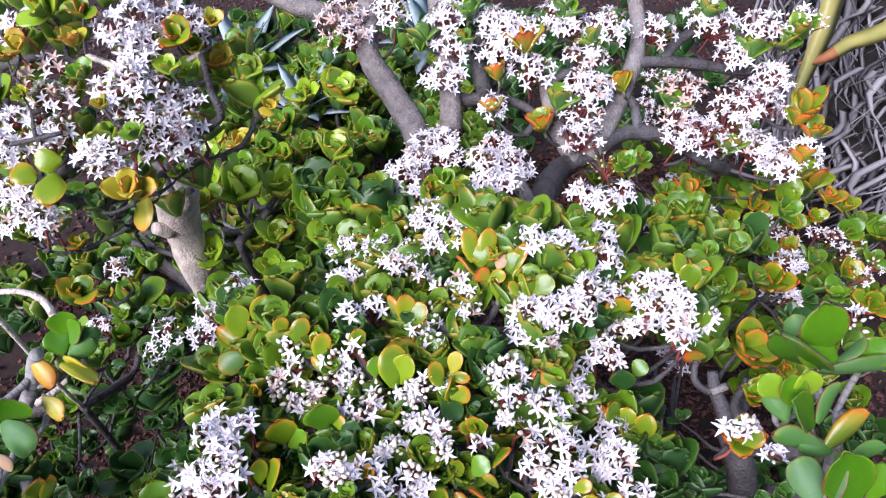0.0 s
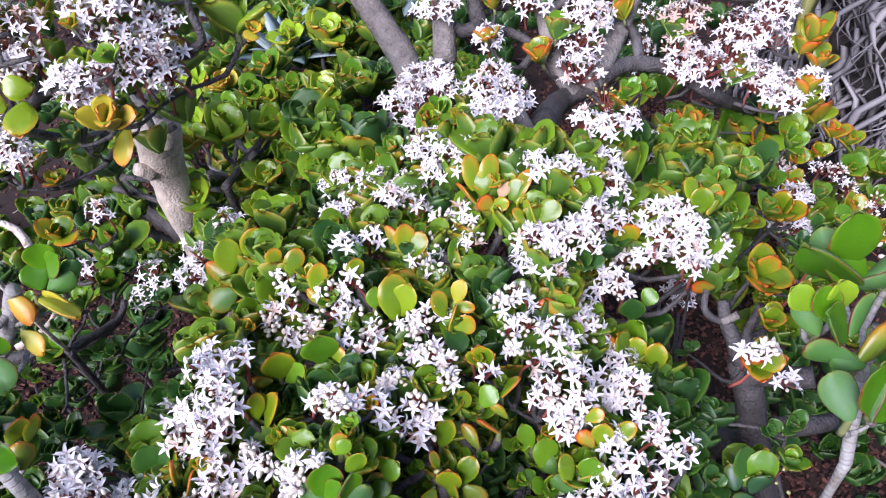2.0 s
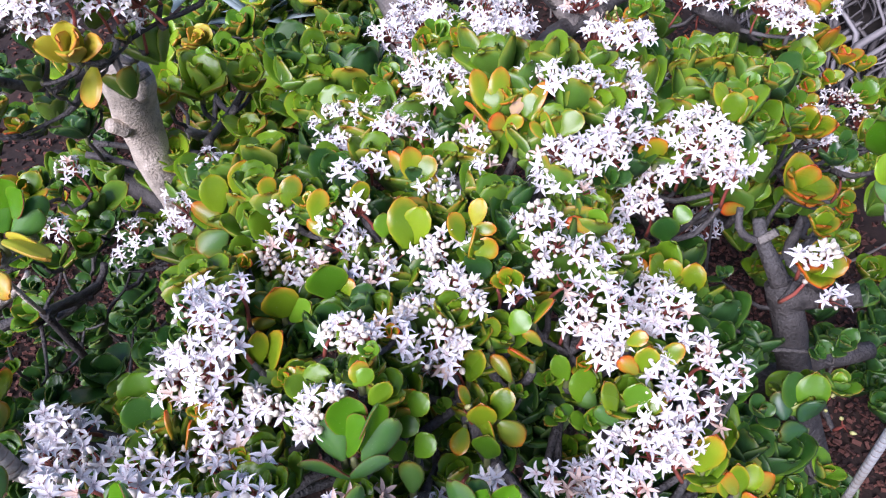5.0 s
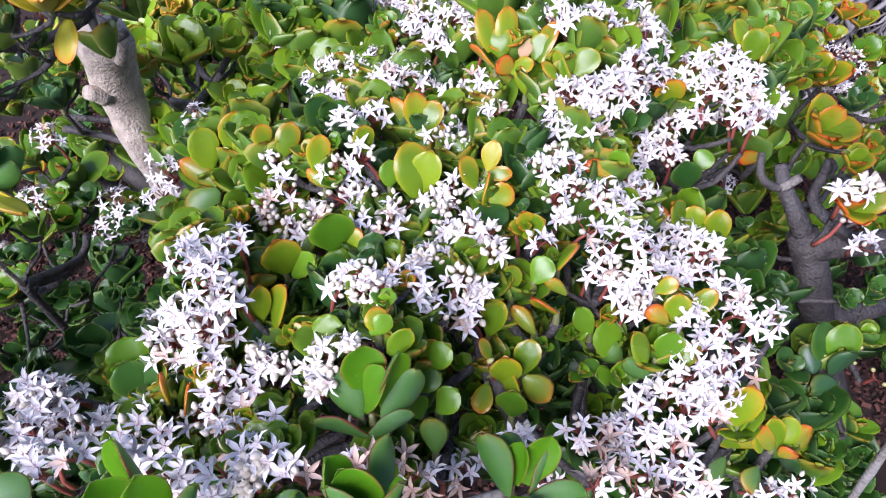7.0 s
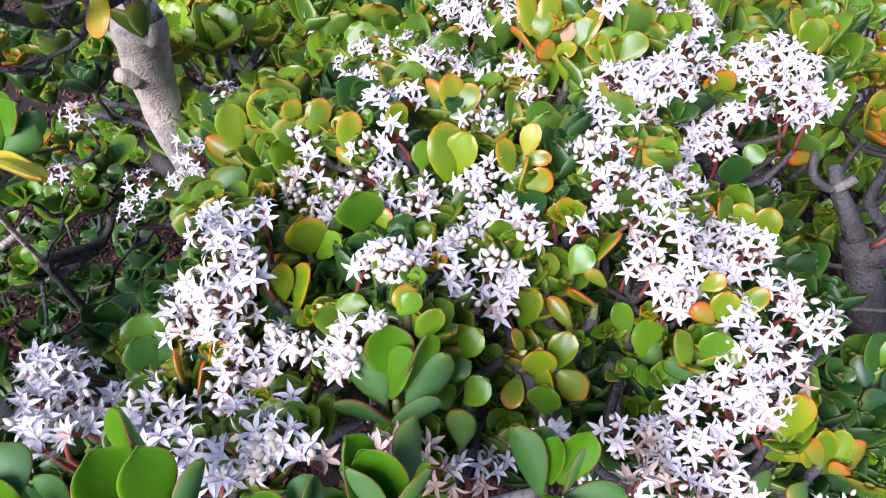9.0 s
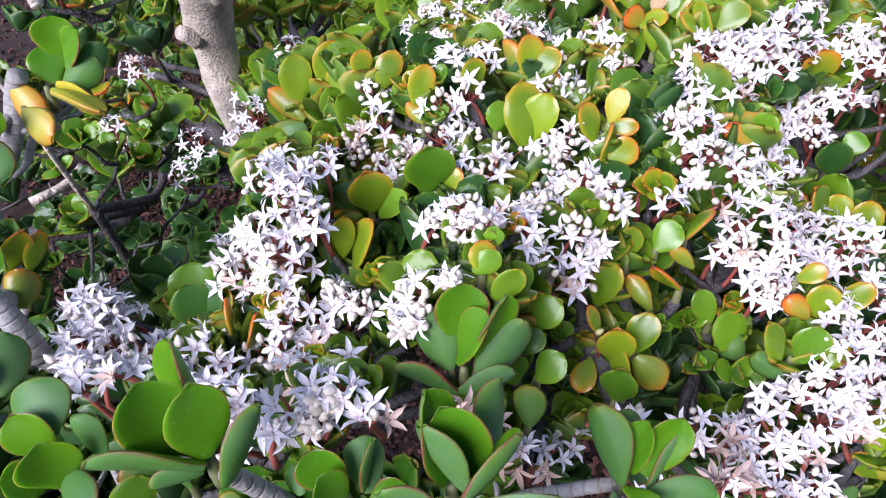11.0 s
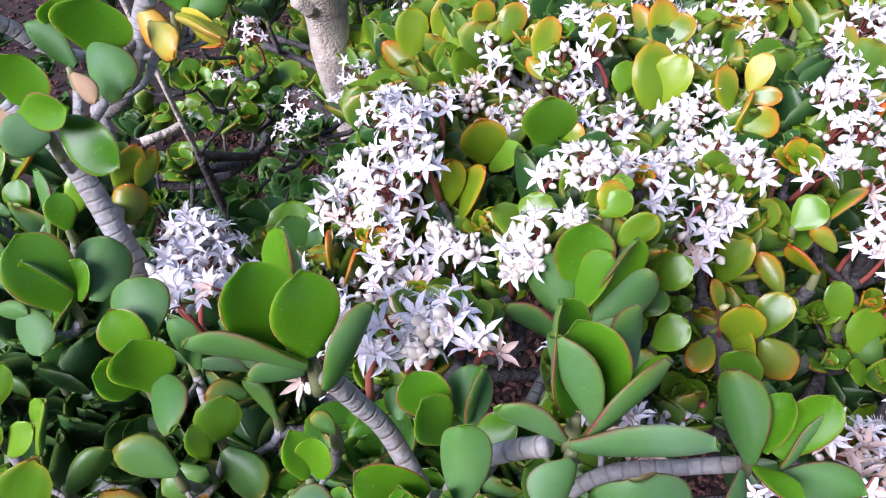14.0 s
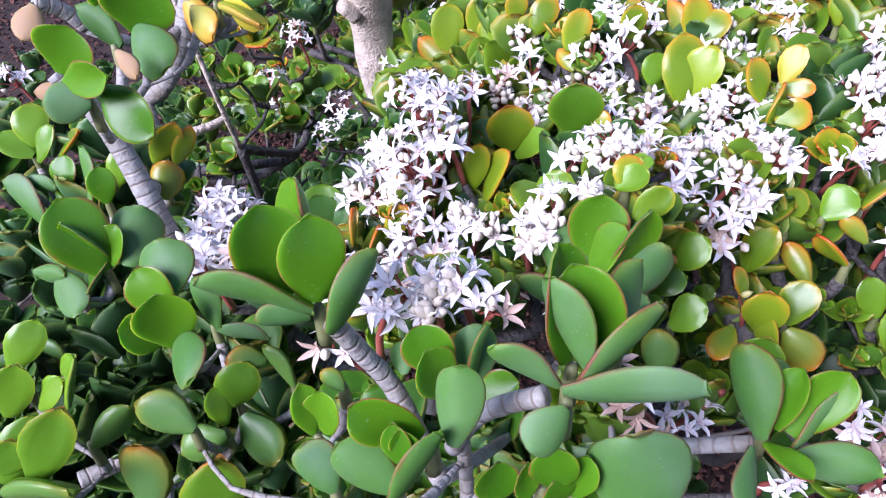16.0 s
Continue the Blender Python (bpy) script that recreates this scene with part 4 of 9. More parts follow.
bloom(shrub, -0.117, 0.254, 0.705, 0.010, "b")
bloom(shrub, -0.011, 0.289, 0.652, 0.018, "k")
bloom(shrub, 0.001, 0.288, 0.646, 0.018, "k")
bloom(shrub, -0.000, 0.242, 0.646, 0.012, "b")
bloom(shrub, -0.021, 0.246, 0.635, 0.011, "k")
bloom(shrub, -0.069, 0.216, 0.662, 0.019, "p")
bloom(shrub, -0.059, 0.217, 0.650, 0.018, "p")
bloom(shrub, -0.046, 0.246, 0.611, 0.024, "p")
bloom(shrub, -0.036, 0.242, 0.608, 0.020, "p")
bloom(shrub, -0.077, 0.223, 0.663, 0.016, "p")
bloom(shrub, -0.092, 0.196, 0.723, 0.012, "p")
bloom(shrub, 0.088, 0.376, 0.656, 0.025, "w")
bloom(shrub, 0.096, 0.368, 0.645, 0.022, "b")
bloom(shrub, 0.081, 0.370, 0.644, 0.015, "w")
bloom(shrub, 0.106, 0.354, 0.640, 0.029, "w")
bloom(shrub, 0.120, 0.364, 0.651, 0.025, "w")
bloom(shrub, 0.099, 0.352, 0.630, 0.017, "w")
bloom(shrub, 0.110, 0.345, 0.630, 0.015, "b")
bloom(shrub, 0.153, 0.405, 0.623, 0.021, "w")
bloom(shrub, 0.156, 0.386, 0.623, 0.027, "w")
bloom(shrub, 0.170, 0.379, 0.629, 0.031, "w")
bloom(shrub, 0.168, 0.352, 0.645, 0.019, "w")
bloom(shrub, 0.186, 0.352, 0.630, 0.017, "w")
bloom(shrub, 0.190, 0.340, 0.630, 0.021, "w")
bloom(shrub, 0.182, 0.332, 0.628, 0.019, "w")
bloom(shrub, 0.195, 0.323, 0.624, 0.021, "w")
bloom(shrub, 0.212, 0.332, 0.617, 0.017, "w")
bloom(shrub, 0.147, 0.334, 0.638, 0.021, "w")
bloom(shrub, 0.140, 0.324, 0.636, 0.016, "w")
bloom(shrub, 0.158, 0.314, 0.628, 0.024, "w")
bloom(shrub, 0.136, 0.302, 0.634, 0.024, "w")
bloom(shrub, 0.180, 0.311, 0.607, 0.021, "w")
bloom(shrub, 0.192, 0.307, 0.589, 0.021, "p")
bloom(shrub, 0.158, 0.293, 0.615, 0.024, "w")
bloom(shrub, 0.134, 0.285, 0.618, 0.032, "w")
bloom(shrub, 0.113, 0.283, 0.617, 0.020, "b")
bloom(shrub, 0.152, 0.282, 0.604, 0.032, "w")
bloom(shrub, 0.126, 0.269, 0.608, 0.027, "w")
bloom(shrub, 0.145, 0.268, 0.591, 0.024, "p")
bloom(shrub, 0.092, 0.280, 0.612, 0.020, "w")
bloom(shrub, 0.094, 0.259, 0.609, 0.031, "w")
bloom(shrub, 0.072, 0.261, 0.604, 0.023, "w")
bloom(shrub, 0.077, 0.248, 0.602, 0.019, "w")
bloom(shrub, 0.097, 0.246, 0.594, 0.023, "p")
bloom(shrub, 0.113, 0.252, 0.602, 0.023, "p")
bloom(shrub, 0.058, 0.254, 0.604, 0.031, "p")
bloom(shrub, 0.041, 0.254, 0.623, 0.020, "w")
bloom(shrub, 0.057, 0.228, 0.614, 0.029, "p")
bloom(shrub, 0.033, 0.200, 0.656, 0.019, "p")
bloom(shrub, 0.089, 0.231, 0.592, 0.026, "p")
bloom(shrub, 0.118, 0.241, 0.582, 0.023, "w")
bloom(shrub, 0.136, 0.236, 0.563, 0.020, "w")
bloom(shrub, 0.073, 0.214, 0.608, 0.029, "p")
bloom(shrub, 0.113, 0.229, 0.565, 0.024, "p")
bloom(shrub, 0.194, 0.241, 0.520, 0.024, "w")
bloom(shrub, 0.224, 0.243, 0.513, 0.022, "w")
head = sprig(shrub, -0.217, 0.521, 0.640)
blade(head, (-0.223, 0.526, 0.652), (-0.228, 0.544, 0.684), (0.27, -0.83, 0.49), 0.029, "s")
blade(head, (-0.218, 0.516, 0.643), (-0.247, 0.529, 0.663), (0.09, 0.88, -0.46), 0.023, "o")
head = sprig(shrub, -0.203, 0.539, 0.659)
blade(head, (-0.202, 0.535, 0.661), (-0.195, 0.551, 0.694), (0.14, -0.90, 0.42), 0.029, "o")
blade(head, (-0.195, 0.521, 0.650), (-0.181, 0.538, 0.681), (-0.43, -0.71, 0.55), 0.025, "o")
head = sprig(shrub, -0.218, 0.516, 0.636)
blade(head, (-0.217, 0.512, 0.640), (-0.242, 0.496, 0.630), (-0.25, 0.74, -0.62), 0.030, "m")
blade(head, (-0.205, 0.513, 0.639), (-0.183, 0.506, 0.647), (-0.41, -0.75, 0.52), 0.020, "s")
blade(head, (-0.203, 0.508, 0.635), (-0.220, 0.491, 0.620), (-0.19, 0.76, -0.62), 0.018, "s")
head = sprig(shrub, -0.237, 0.540, 0.658)
blade(head, (-0.235, 0.536, 0.661), (-0.252, 0.539, 0.670), (0.34, -0.43, 0.84), 0.011, "m")
rosette(shrub, -0.224, 0.530, 0.634, 0.026, "s", (-0.39, -0.35, 0.85))
rosette(shrub, -0.181, 0.427, 0.682, 0.020, "s", (-0.24, -0.33, 0.92))
rosette(shrub, -0.174, 0.533, 0.679, 0.020, "m", (-0.12, -0.30, 0.95))
head = sprig(shrub, -0.148, 0.480, 0.693)
blade(head, (-0.149, 0.477, 0.697), (-0.139, 0.488, 0.720), (0.06, -0.90, 0.43), 0.021, "o")
blade(head, (-0.162, 0.484, 0.702), (-0.165, 0.491, 0.719), (0.32, -0.84, 0.44), 0.018, "s")
rosette(shrub, -0.128, 0.473, 0.701, 0.022, "s", (-0.18, 0.01, 0.98))
head = sprig(shrub, -0.123, 0.461, 0.694)
blade(head, (-0.123, 0.456, 0.697), (-0.117, 0.470, 0.720), (0.14, -0.86, 0.49), 0.020, "s")
head = sprig(shrub, -0.084, 0.467, 0.703)
blade(head, (-0.084, 0.462, 0.706), (-0.085, 0.470, 0.725), (0.25, -0.89, 0.39), 0.019, "o")
head = sprig(shrub, -0.117, 0.451, 0.685)
blade(head, (-0.117, 0.447, 0.688), (-0.129, 0.457, 0.698), (0.24, 0.79, -0.56), 0.013, "s")
rosette(shrub, -0.055, 0.697, 0.662, 0.029, "s", (-0.31, -0.28, 0.91))
head = sprig(shrub, -0.037, 0.524, 0.674)
blade(head, (-0.039, 0.521, 0.678), (-0.041, 0.537, 0.707), (0.24, -0.84, 0.49), 0.023, "s")
blade(head, (-0.032, 0.519, 0.679), (-0.024, 0.530, 0.701), (-0.43, -0.74, 0.52), 0.026, "s")
blade(head, (-0.045, 0.520, 0.677), (-0.056, 0.542, 0.700), (0.83, 0.54, -0.15), 0.021, "o")
blade(head, (-0.042, 0.519, 0.677), (-0.015, 0.517, 0.679), (0.08, 0.86, -0.51), 0.020, "s")
head = sprig(shrub, -0.047, 0.442, 0.675)
blade(head, (-0.048, 0.436, 0.678), (-0.051, 0.457, 0.714), (0.24, -0.83, 0.51), 0.033, "s")
blade(head, (-0.042, 0.439, 0.680), (-0.033, 0.451, 0.710), (-0.45, -0.77, 0.45), 0.027, "s")
head = sprig(shrub, -0.067, 0.449, 0.681)
blade(head, (-0.067, 0.445, 0.684), (-0.066, 0.453, 0.702), (0.20, -0.90, 0.39), 0.020, "m")
rosette(shrub, -0.107, 0.470, 0.710, 0.016, "m", (-0.00, -0.31, 0.95))
rosette(shrub, -0.109, 0.451, 0.689, 0.020, "m", (0.05, -0.21, 0.98))
head = sprig(shrub, -0.108, 0.391, 0.675)
blade(head, (-0.111, 0.388, 0.678), (-0.111, 0.393, 0.709), (0.28, -0.95, 0.16), 0.034, "m")
blade(head, (-0.102, 0.386, 0.676), (-0.090, 0.391, 0.691), (-0.50, -0.61, 0.61), 0.018, "s")
head = sprig(shrub, 0.044, 0.580, 0.703)
blade(head, (0.033, 0.583, 0.712), (0.026, 0.602, 0.743), (0.28, -0.79, 0.55), 0.024, "s")
blade(head, (0.044, 0.583, 0.712), (0.051, 0.602, 0.744), (0.15, -0.86, 0.49), 0.024, "s")
blade(head, (0.042, 0.578, 0.709), (0.040, 0.591, 0.730), (-0.28, -0.83, 0.49), 0.026, "s")
head = sprig(shrub, 0.072, 0.577, 0.703)
blade(head, (0.071, 0.573, 0.706), (0.081, 0.585, 0.724), (-0.39, -0.66, 0.64), 0.020, "s")
blade(head, (0.076, 0.571, 0.704), (0.089, 0.588, 0.734), (-0.74, -0.37, 0.56), 0.022, "o")
blade(head, (0.052, 0.569, 0.700), (0.037, 0.569, 0.711), (-0.23, 0.93, -0.30), 0.022, "o")
head = sprig(shrub, 0.037, 0.577, 0.700)
blade(head, (0.036, 0.572, 0.703), (0.014, 0.587, 0.715), (0.62, 0.33, 0.71), 0.021, "o")
head = sprig(shrub, 0.062, 0.579, 0.704)
blade(head, (0.061, 0.576, 0.706), (0.066, 0.585, 0.722), (-0.40, -0.72, 0.56), 0.016, "t")
blade(head, (0.049, 0.567, 0.699), (0.069, 0.567, 0.708), (-0.39, -0.43, 0.81), 0.018, "s")
head = sprig(shrub, 0.061, 0.557, 0.682)
blade(head, (0.060, 0.553, 0.685), (0.055, 0.562, 0.707), (-0.57, -0.80, 0.20), 0.014, "o")
head = sprig(shrub, 0.086, 0.566, 0.693)
blade(head, (0.084, 0.561, 0.696), (0.083, 0.571, 0.713), (-0.28, -0.84, 0.47), 0.016, "s")
head = sprig(shrub, 0.091, 0.531, 0.714)
blade(head, (0.087, 0.525, 0.716), (0.089, 0.535, 0.733), (0.18, -0.86, 0.48), 0.018, "s")
blade(head, (0.096, 0.526, 0.717), (0.112, 0.536, 0.733), (-0.37, -0.57, 0.73), 0.025, "o")
blade(head, (0.079, 0.525, 0.716), (0.069, 0.534, 0.727), (0.29, -0.61, 0.74), 0.013, "o")
blade(head, (0.091, 0.524, 0.714), (0.084, 0.542, 0.732), (-0.94, -0.33, -0.05), 0.018, "o")
rosette(shrub, 0.086, 0.553, 0.710, 0.028, "s", (0.11, -0.34, 0.94))
rosette(shrub, 0.054, 0.594, 0.714, 0.038, "s", (0.08, -0.48, 0.88))
head = sprig(shrub, 0.006, 0.428, 0.678)
head = sprig(shrub, 0.008, 0.441, 0.691)
blade(head, (0.007, 0.437, 0.694), (0.026, 0.432, 0.696), (-0.24, -0.77, 0.59), 0.012, "o")
blade(head, (0.009, 0.439, 0.695), (0.015, 0.450, 0.715), (-0.41, -0.74, 0.54), 0.017, "y")
head = sprig(shrub, 0.009, 0.424, 0.675)
blade(head, (0.008, 0.421, 0.678), (0.025, 0.425, 0.688), (-0.13, -0.84, 0.52), 0.020, "s")
blade(head, (-0.002, 0.430, 0.687), (-0.013, 0.442, 0.707), (0.33, -0.71, 0.62), 0.019, "s")
blade(head, (0.003, 0.420, 0.676), (0.007, 0.433, 0.699), (0.83, -0.54, 0.16), 0.015, "s")
blade(head, (0.000, 0.422, 0.677), (0.015, 0.400, 0.672), (-0.03, -0.24, 0.97), 0.021, "d")
rosette(shrub, 0.029, 0.404, 0.685, 0.014, "d", (-0.26, -0.01, 0.96))
rosette(shrub, 0.028, 0.383, 0.686, 0.022, "s", (-0.22, -0.54, 0.81))
rosette(shrub, 0.326, 0.842, 0.596, 0.036, "o", (-0.04, -0.01, 1.00))
head = sprig(shrub, 0.274, 0.566, 0.696)
blade(head, (0.264, 0.568, 0.704), (0.255, 0.580, 0.726), (0.33, -0.76, 0.56), 0.022, "s")
blade(head, (0.271, 0.559, 0.697), (0.269, 0.570, 0.722), (-0.31, -0.88, 0.37), 0.024, "s")
blade(head, (0.279, 0.559, 0.698), (0.285, 0.576, 0.721), (-0.47, -0.66, 0.59), 0.016, "o")
blade(head, (0.276, 0.557, 0.695), (0.292, 0.572, 0.714), (-0.37, 0.86, -0.35), 0.018, "o")
head = sprig(shrub, 0.202, 0.555, 0.655)
blade(head, (0.198, 0.552, 0.658), (0.191, 0.557, 0.686), (-0.18, -0.97, 0.13), 0.032, "s")
rosette(shrub, 0.144, 0.514, 0.670, 0.030, "d", (-0.10, -0.41, 0.90))
rosette(shrub, 0.106, 0.467, 0.681, 0.021, "d", (-0.26, -0.30, 0.92))
head = sprig(shrub, 0.105, 0.441, 0.678)
blade(head, (0.108, 0.436, 0.681), (0.087, 0.441, 0.692), (-0.02, 0.90, -0.43), 0.016, "o")
blade(head, (0.101, 0.434, 0.679), (0.089, 0.426, 0.678), (-0.45, 0.65, -0.62), 0.018, "m")
blade(head, (0.111, 0.440, 0.684), (0.114, 0.439, 0.704), (-0.64, -0.77, 0.05), 0.018, "m")
head = sprig(shrub, 0.195, 0.484, 0.626)
blade(head, (0.194, 0.476, 0.625), (0.188, 0.480, 0.653), (-0.18, -0.98, 0.07), 0.027, "d")
blade(head, (0.205, 0.486, 0.636), (0.216, 0.494, 0.648), (-0.39, -0.60, 0.70), 0.019, "m")
head = sprig(shrub, 0.189, 0.448, 0.601)
blade(head, (0.183, 0.447, 0.606), (0.173, 0.449, 0.631), (0.56, -0.78, 0.28), 0.026, "o")
blade(head, (0.193, 0.444, 0.604), (0.194, 0.454, 0.623), (-0.35, -0.82, 0.45), 0.021, "s")
head = sprig(shrub, 0.211, 0.437, 0.592)
blade(head, (0.209, 0.433, 0.596), (0.214, 0.445, 0.624), (-0.40, -0.81, 0.43), 0.023, "s")
head = sprig(shrub, 0.172, 0.450, 0.602)
blade(head, (0.170, 0.446, 0.606), (0.160, 0.457, 0.620), (0.22, 0.83, -0.51), 0.018, "o")
head = sprig(shrub, -0.159, 0.339, 0.657)
blade(head, (-0.163, 0.338, 0.664), (-0.161, 0.350, 0.689), (0.20, -0.88, 0.43), 0.017, "s")
blade(head, (-0.154, 0.335, 0.660), (-0.142, 0.350, 0.685), (-0.70, -0.44, 0.57), 0.018, "s")
blade(head, (-0.168, 0.337, 0.661), (-0.174, 0.349, 0.675), (0.27, 0.78, -0.56), 0.017, "m")
blade(head, (-0.158, 0.333, 0.658), (-0.170, 0.325, 0.664), (-0.65, 0.69, -0.32), 0.017, "d")
blade(head, (-0.146, 0.329, 0.655), (-0.132, 0.335, 0.669), (-0.45, -0.58, 0.68), 0.014, "o")
rosette(shrub, -0.160, 0.355, 0.659, 0.022, "s", (-0.07, -0.24, 0.97))
head = sprig(shrub, -0.149, 0.386, 0.662)
blade(head, (-0.147, 0.382, 0.665), (-0.150, 0.388, 0.693), (0.33, -0.91, 0.24), 0.030, "o")
blade(head, (-0.159, 0.383, 0.666), (-0.173, 0.390, 0.676), (0.11, 0.87, -0.48), 0.019, "m")
blade(head, (-0.143, 0.380, 0.662), (-0.124, 0.383, 0.679), (-0.53, -0.53, 0.66), 0.019, "m")
blade(head, (-0.155, 0.380, 0.662), (-0.177, 0.376, 0.661), (-0.15, 0.84, -0.52), 0.014, "s")
rosette(shrub, -0.142, 0.321, 0.669, 0.017, "s", (0.01, -0.49, 0.87))
head = sprig(shrub, -0.220, 0.287, 0.652)
blade(head, (-0.218, 0.285, 0.657), (-0.218, 0.298, 0.673), (-0.98, -0.15, 0.11), 0.014, "o")
head = sprig(shrub, -0.208, 0.279, 0.645)
blade(head, (-0.206, 0.276, 0.649), (-0.205, 0.289, 0.671), (0.95, -0.30, 0.10), 0.018, "o")
head = sprig(shrub, -0.147, 0.260, 0.632)
blade(head, (-0.146, 0.258, 0.637), (-0.142, 0.270, 0.653), (0.16, -0.81, 0.56), 0.016, "o")
blade(head, (-0.148, 0.256, 0.634), (-0.154, 0.266, 0.651), (0.24, 0.86, -0.44), 0.015, "o")
head = sprig(shrub, -0.201, 0.292, 0.659)
blade(head, (-0.199, 0.289, 0.663), (-0.188, 0.297, 0.681), (0.09, -0.93, 0.37), 0.013, "s")
rosette(shrub, -0.197, 0.292, 0.677, 0.014, "s", (0.28, -0.35, 0.89))
rosette(shrub, -0.161, 0.254, 0.680, 0.016, "s", (-0.20, -0.54, 0.81))
head = sprig(shrub, -0.243, 0.309, 0.634)
blade(head, (-0.246, 0.306, 0.637), (-0.253, 0.318, 0.662), (0.32, -0.81, 0.49), 0.027, "d")
blade(head, (-0.238, 0.306, 0.639), (-0.236, 0.323, 0.662), (-0.33, -0.73, 0.60), 0.018, "d")
blade(head, (-0.243, 0.303, 0.634), (-0.260, 0.301, 0.637), (-0.19, 0.85, -0.49), 0.019, "d")
blade(head, (-0.232, 0.309, 0.640), (-0.228, 0.320, 0.656), (-0.36, -0.70, 0.61), 0.012, "o")
head = sprig(shrub, -0.072, 0.261, 0.718)
blade(head, (-0.075, 0.258, 0.722), (-0.063, 0.265, 0.735), (0.00, -0.86, 0.51), 0.014, "s")
head = sprig(shrub, -0.080, 0.270, 0.726)
blade(head, (-0.080, 0.267, 0.730), (-0.081, 0.275, 0.742), (0.23, -0.76, 0.60), 0.015, "s")
blade(head, (-0.084, 0.267, 0.730), (-0.073, 0.271, 0.739), (-0.11, -0.87, 0.49), 0.013, "m")
rosette(shrub, -0.076, 0.298, 0.720, 0.015, "m", (0.14, -0.06, 0.99))
head = sprig(shrub, -0.058, 0.278, 0.684)
blade(head, (-0.065, 0.278, 0.690), (-0.048, 0.281, 0.701), (-0.14, -0.85, 0.50), 0.012, "o")
blade(head, (-0.067, 0.273, 0.684), (-0.049, 0.269, 0.689), (0.20, 0.97, -0.11), 0.011, "o")
blade(head, (-0.053, 0.272, 0.686), (-0.042, 0.274, 0.703), (-0.62, -0.63, 0.46), 0.020, "m")
head = sprig(shrub, -0.063, 0.266, 0.672)
blade(head, (-0.063, 0.263, 0.677), (-0.048, 0.266, 0.687), (-0.42, -0.51, 0.75), 0.016, "m")
head = sprig(shrub, -0.050, 0.255, 0.662)
blade(head, (-0.050, 0.253, 0.665), (-0.037, 0.258, 0.679), (-0.45, -0.58, 0.67), 0.017, "m")
blade(head, (-0.061, 0.252, 0.663), (-0.065, 0.255, 0.683), (0.40, -0.88, 0.24), 0.016, "m")
head = sprig(shrub, -0.054, 0.238, 0.645)
blade(head, (-0.054, 0.236, 0.649), (-0.054, 0.248, 0.668), (0.32, 0.79, -0.53), 0.020, "m")
rosette(shrub, -0.051, 0.309, 0.600, 0.024, "m", (0.08, -0.48, 0.88))
rosette(shrub, -0.062, 0.321, 0.708, 0.016, "o", (-0.20, -0.14, 0.97))
head = sprig(shrub, 0.011, 0.345, 0.659)
blade(head, (0.006, 0.344, 0.663), (0.014, 0.354, 0.679), (0.09, -0.85, 0.52), 0.017, "o")
head = sprig(shrub, 0.001, 0.355, 0.668)
blade(head, (-0.000, 0.352, 0.672), (0.005, 0.359, 0.686), (-0.40, -0.73, 0.55), 0.016, "s")
head = sprig(shrub, -0.007, 0.326, 0.639)
blade(head, (-0.008, 0.323, 0.644), (0.001, 0.334, 0.669), (-0.44, -0.76, 0.48), 0.020, "s")
head = sprig(shrub, 0.025, 0.323, 0.639)
blade(head, (0.024, 0.320, 0.643), (0.010, 0.333, 0.658), (0.44, 0.85, -0.31), 0.015, "o")
head = sprig(shrub, 0.042, 0.331, 0.648)
blade(head, (0.041, 0.329, 0.652), (0.025, 0.337, 0.665), (-0.66, -0.66, -0.37), 0.016, "o")
blade(head, (0.049, 0.338, 0.661), (0.035, 0.342, 0.672), (0.27, 0.96, -0.05), 0.012, "o")
head = sprig(shrub, 0.045, 0.354, 0.670)
blade(head, (0.044, 0.350, 0.674), (0.058, 0.360, 0.689), (-0.79, 0.28, 0.54), 0.016, "o")
head = sprig(shrub, 0.028, 0.349, 0.664)
blade(head, (0.027, 0.346, 0.668), (0.040, 0.354, 0.681), (-0.38, -0.57, 0.73), 0.019, "m")
head = sprig(shrub, 0.008, 0.338, 0.652)
blade(head, (0.008, 0.335, 0.656), (-0.005, 0.328, 0.657), (-0.46, 0.71, -0.54), 0.019, "m")
rosette(shrub, 0.049, 0.377, 0.655, 0.019, "m", (-0.01, -0.05, 1.00))
head = sprig(shrub, 0.002, 0.284, 0.624)
blade(head, (0.000, 0.287, 0.635), (-0.003, 0.294, 0.659), (-0.26, -0.93, 0.24), 0.024, "s")
head = sprig(shrub, 0.011, 0.294, 0.635)
blade(head, (0.010, 0.291, 0.640), (0.018, 0.305, 0.658), (-0.36, -0.67, 0.65), 0.020, "s")
blade(head, (0.011, 0.289, 0.638), (0.026, 0.275, 0.628), (0.29, 0.75, -0.60), 0.022, "o")
head = sprig(shrub, 0.001, 0.275, 0.615)
blade(head, (0.000, 0.272, 0.620), (0.002, 0.277, 0.643), (-0.42, -0.88, 0.23), 0.022, "m")
head = sprig(shrub, -0.014, 0.291, 0.630)
blade(head, (-0.014, 0.289, 0.634), (-0.022, 0.274, 0.624), (-0.24, -0.45, 0.86), 0.015, "s")
head = sprig(shrub, 0.006, 0.278, 0.618)
blade(head, (0.006, 0.275, 0.623), (0.003, 0.288, 0.646), (-0.84, -0.51, 0.19), 0.015, "o")
head = sprig(shrub, -0.009, 0.302, 0.641)
blade(head, (-0.010, 0.300, 0.645), (-0.016, 0.309, 0.658), (0.35, -0.68, 0.65), 0.010, "o")
rosette(shrub, 0.063, 0.350, 0.597, 0.025, "m", (-0.26, -0.45, 0.85))
rosette(shrub, 0.030, 0.313, 0.637, 0.016, "m", (-0.20, 0.01, 0.98))
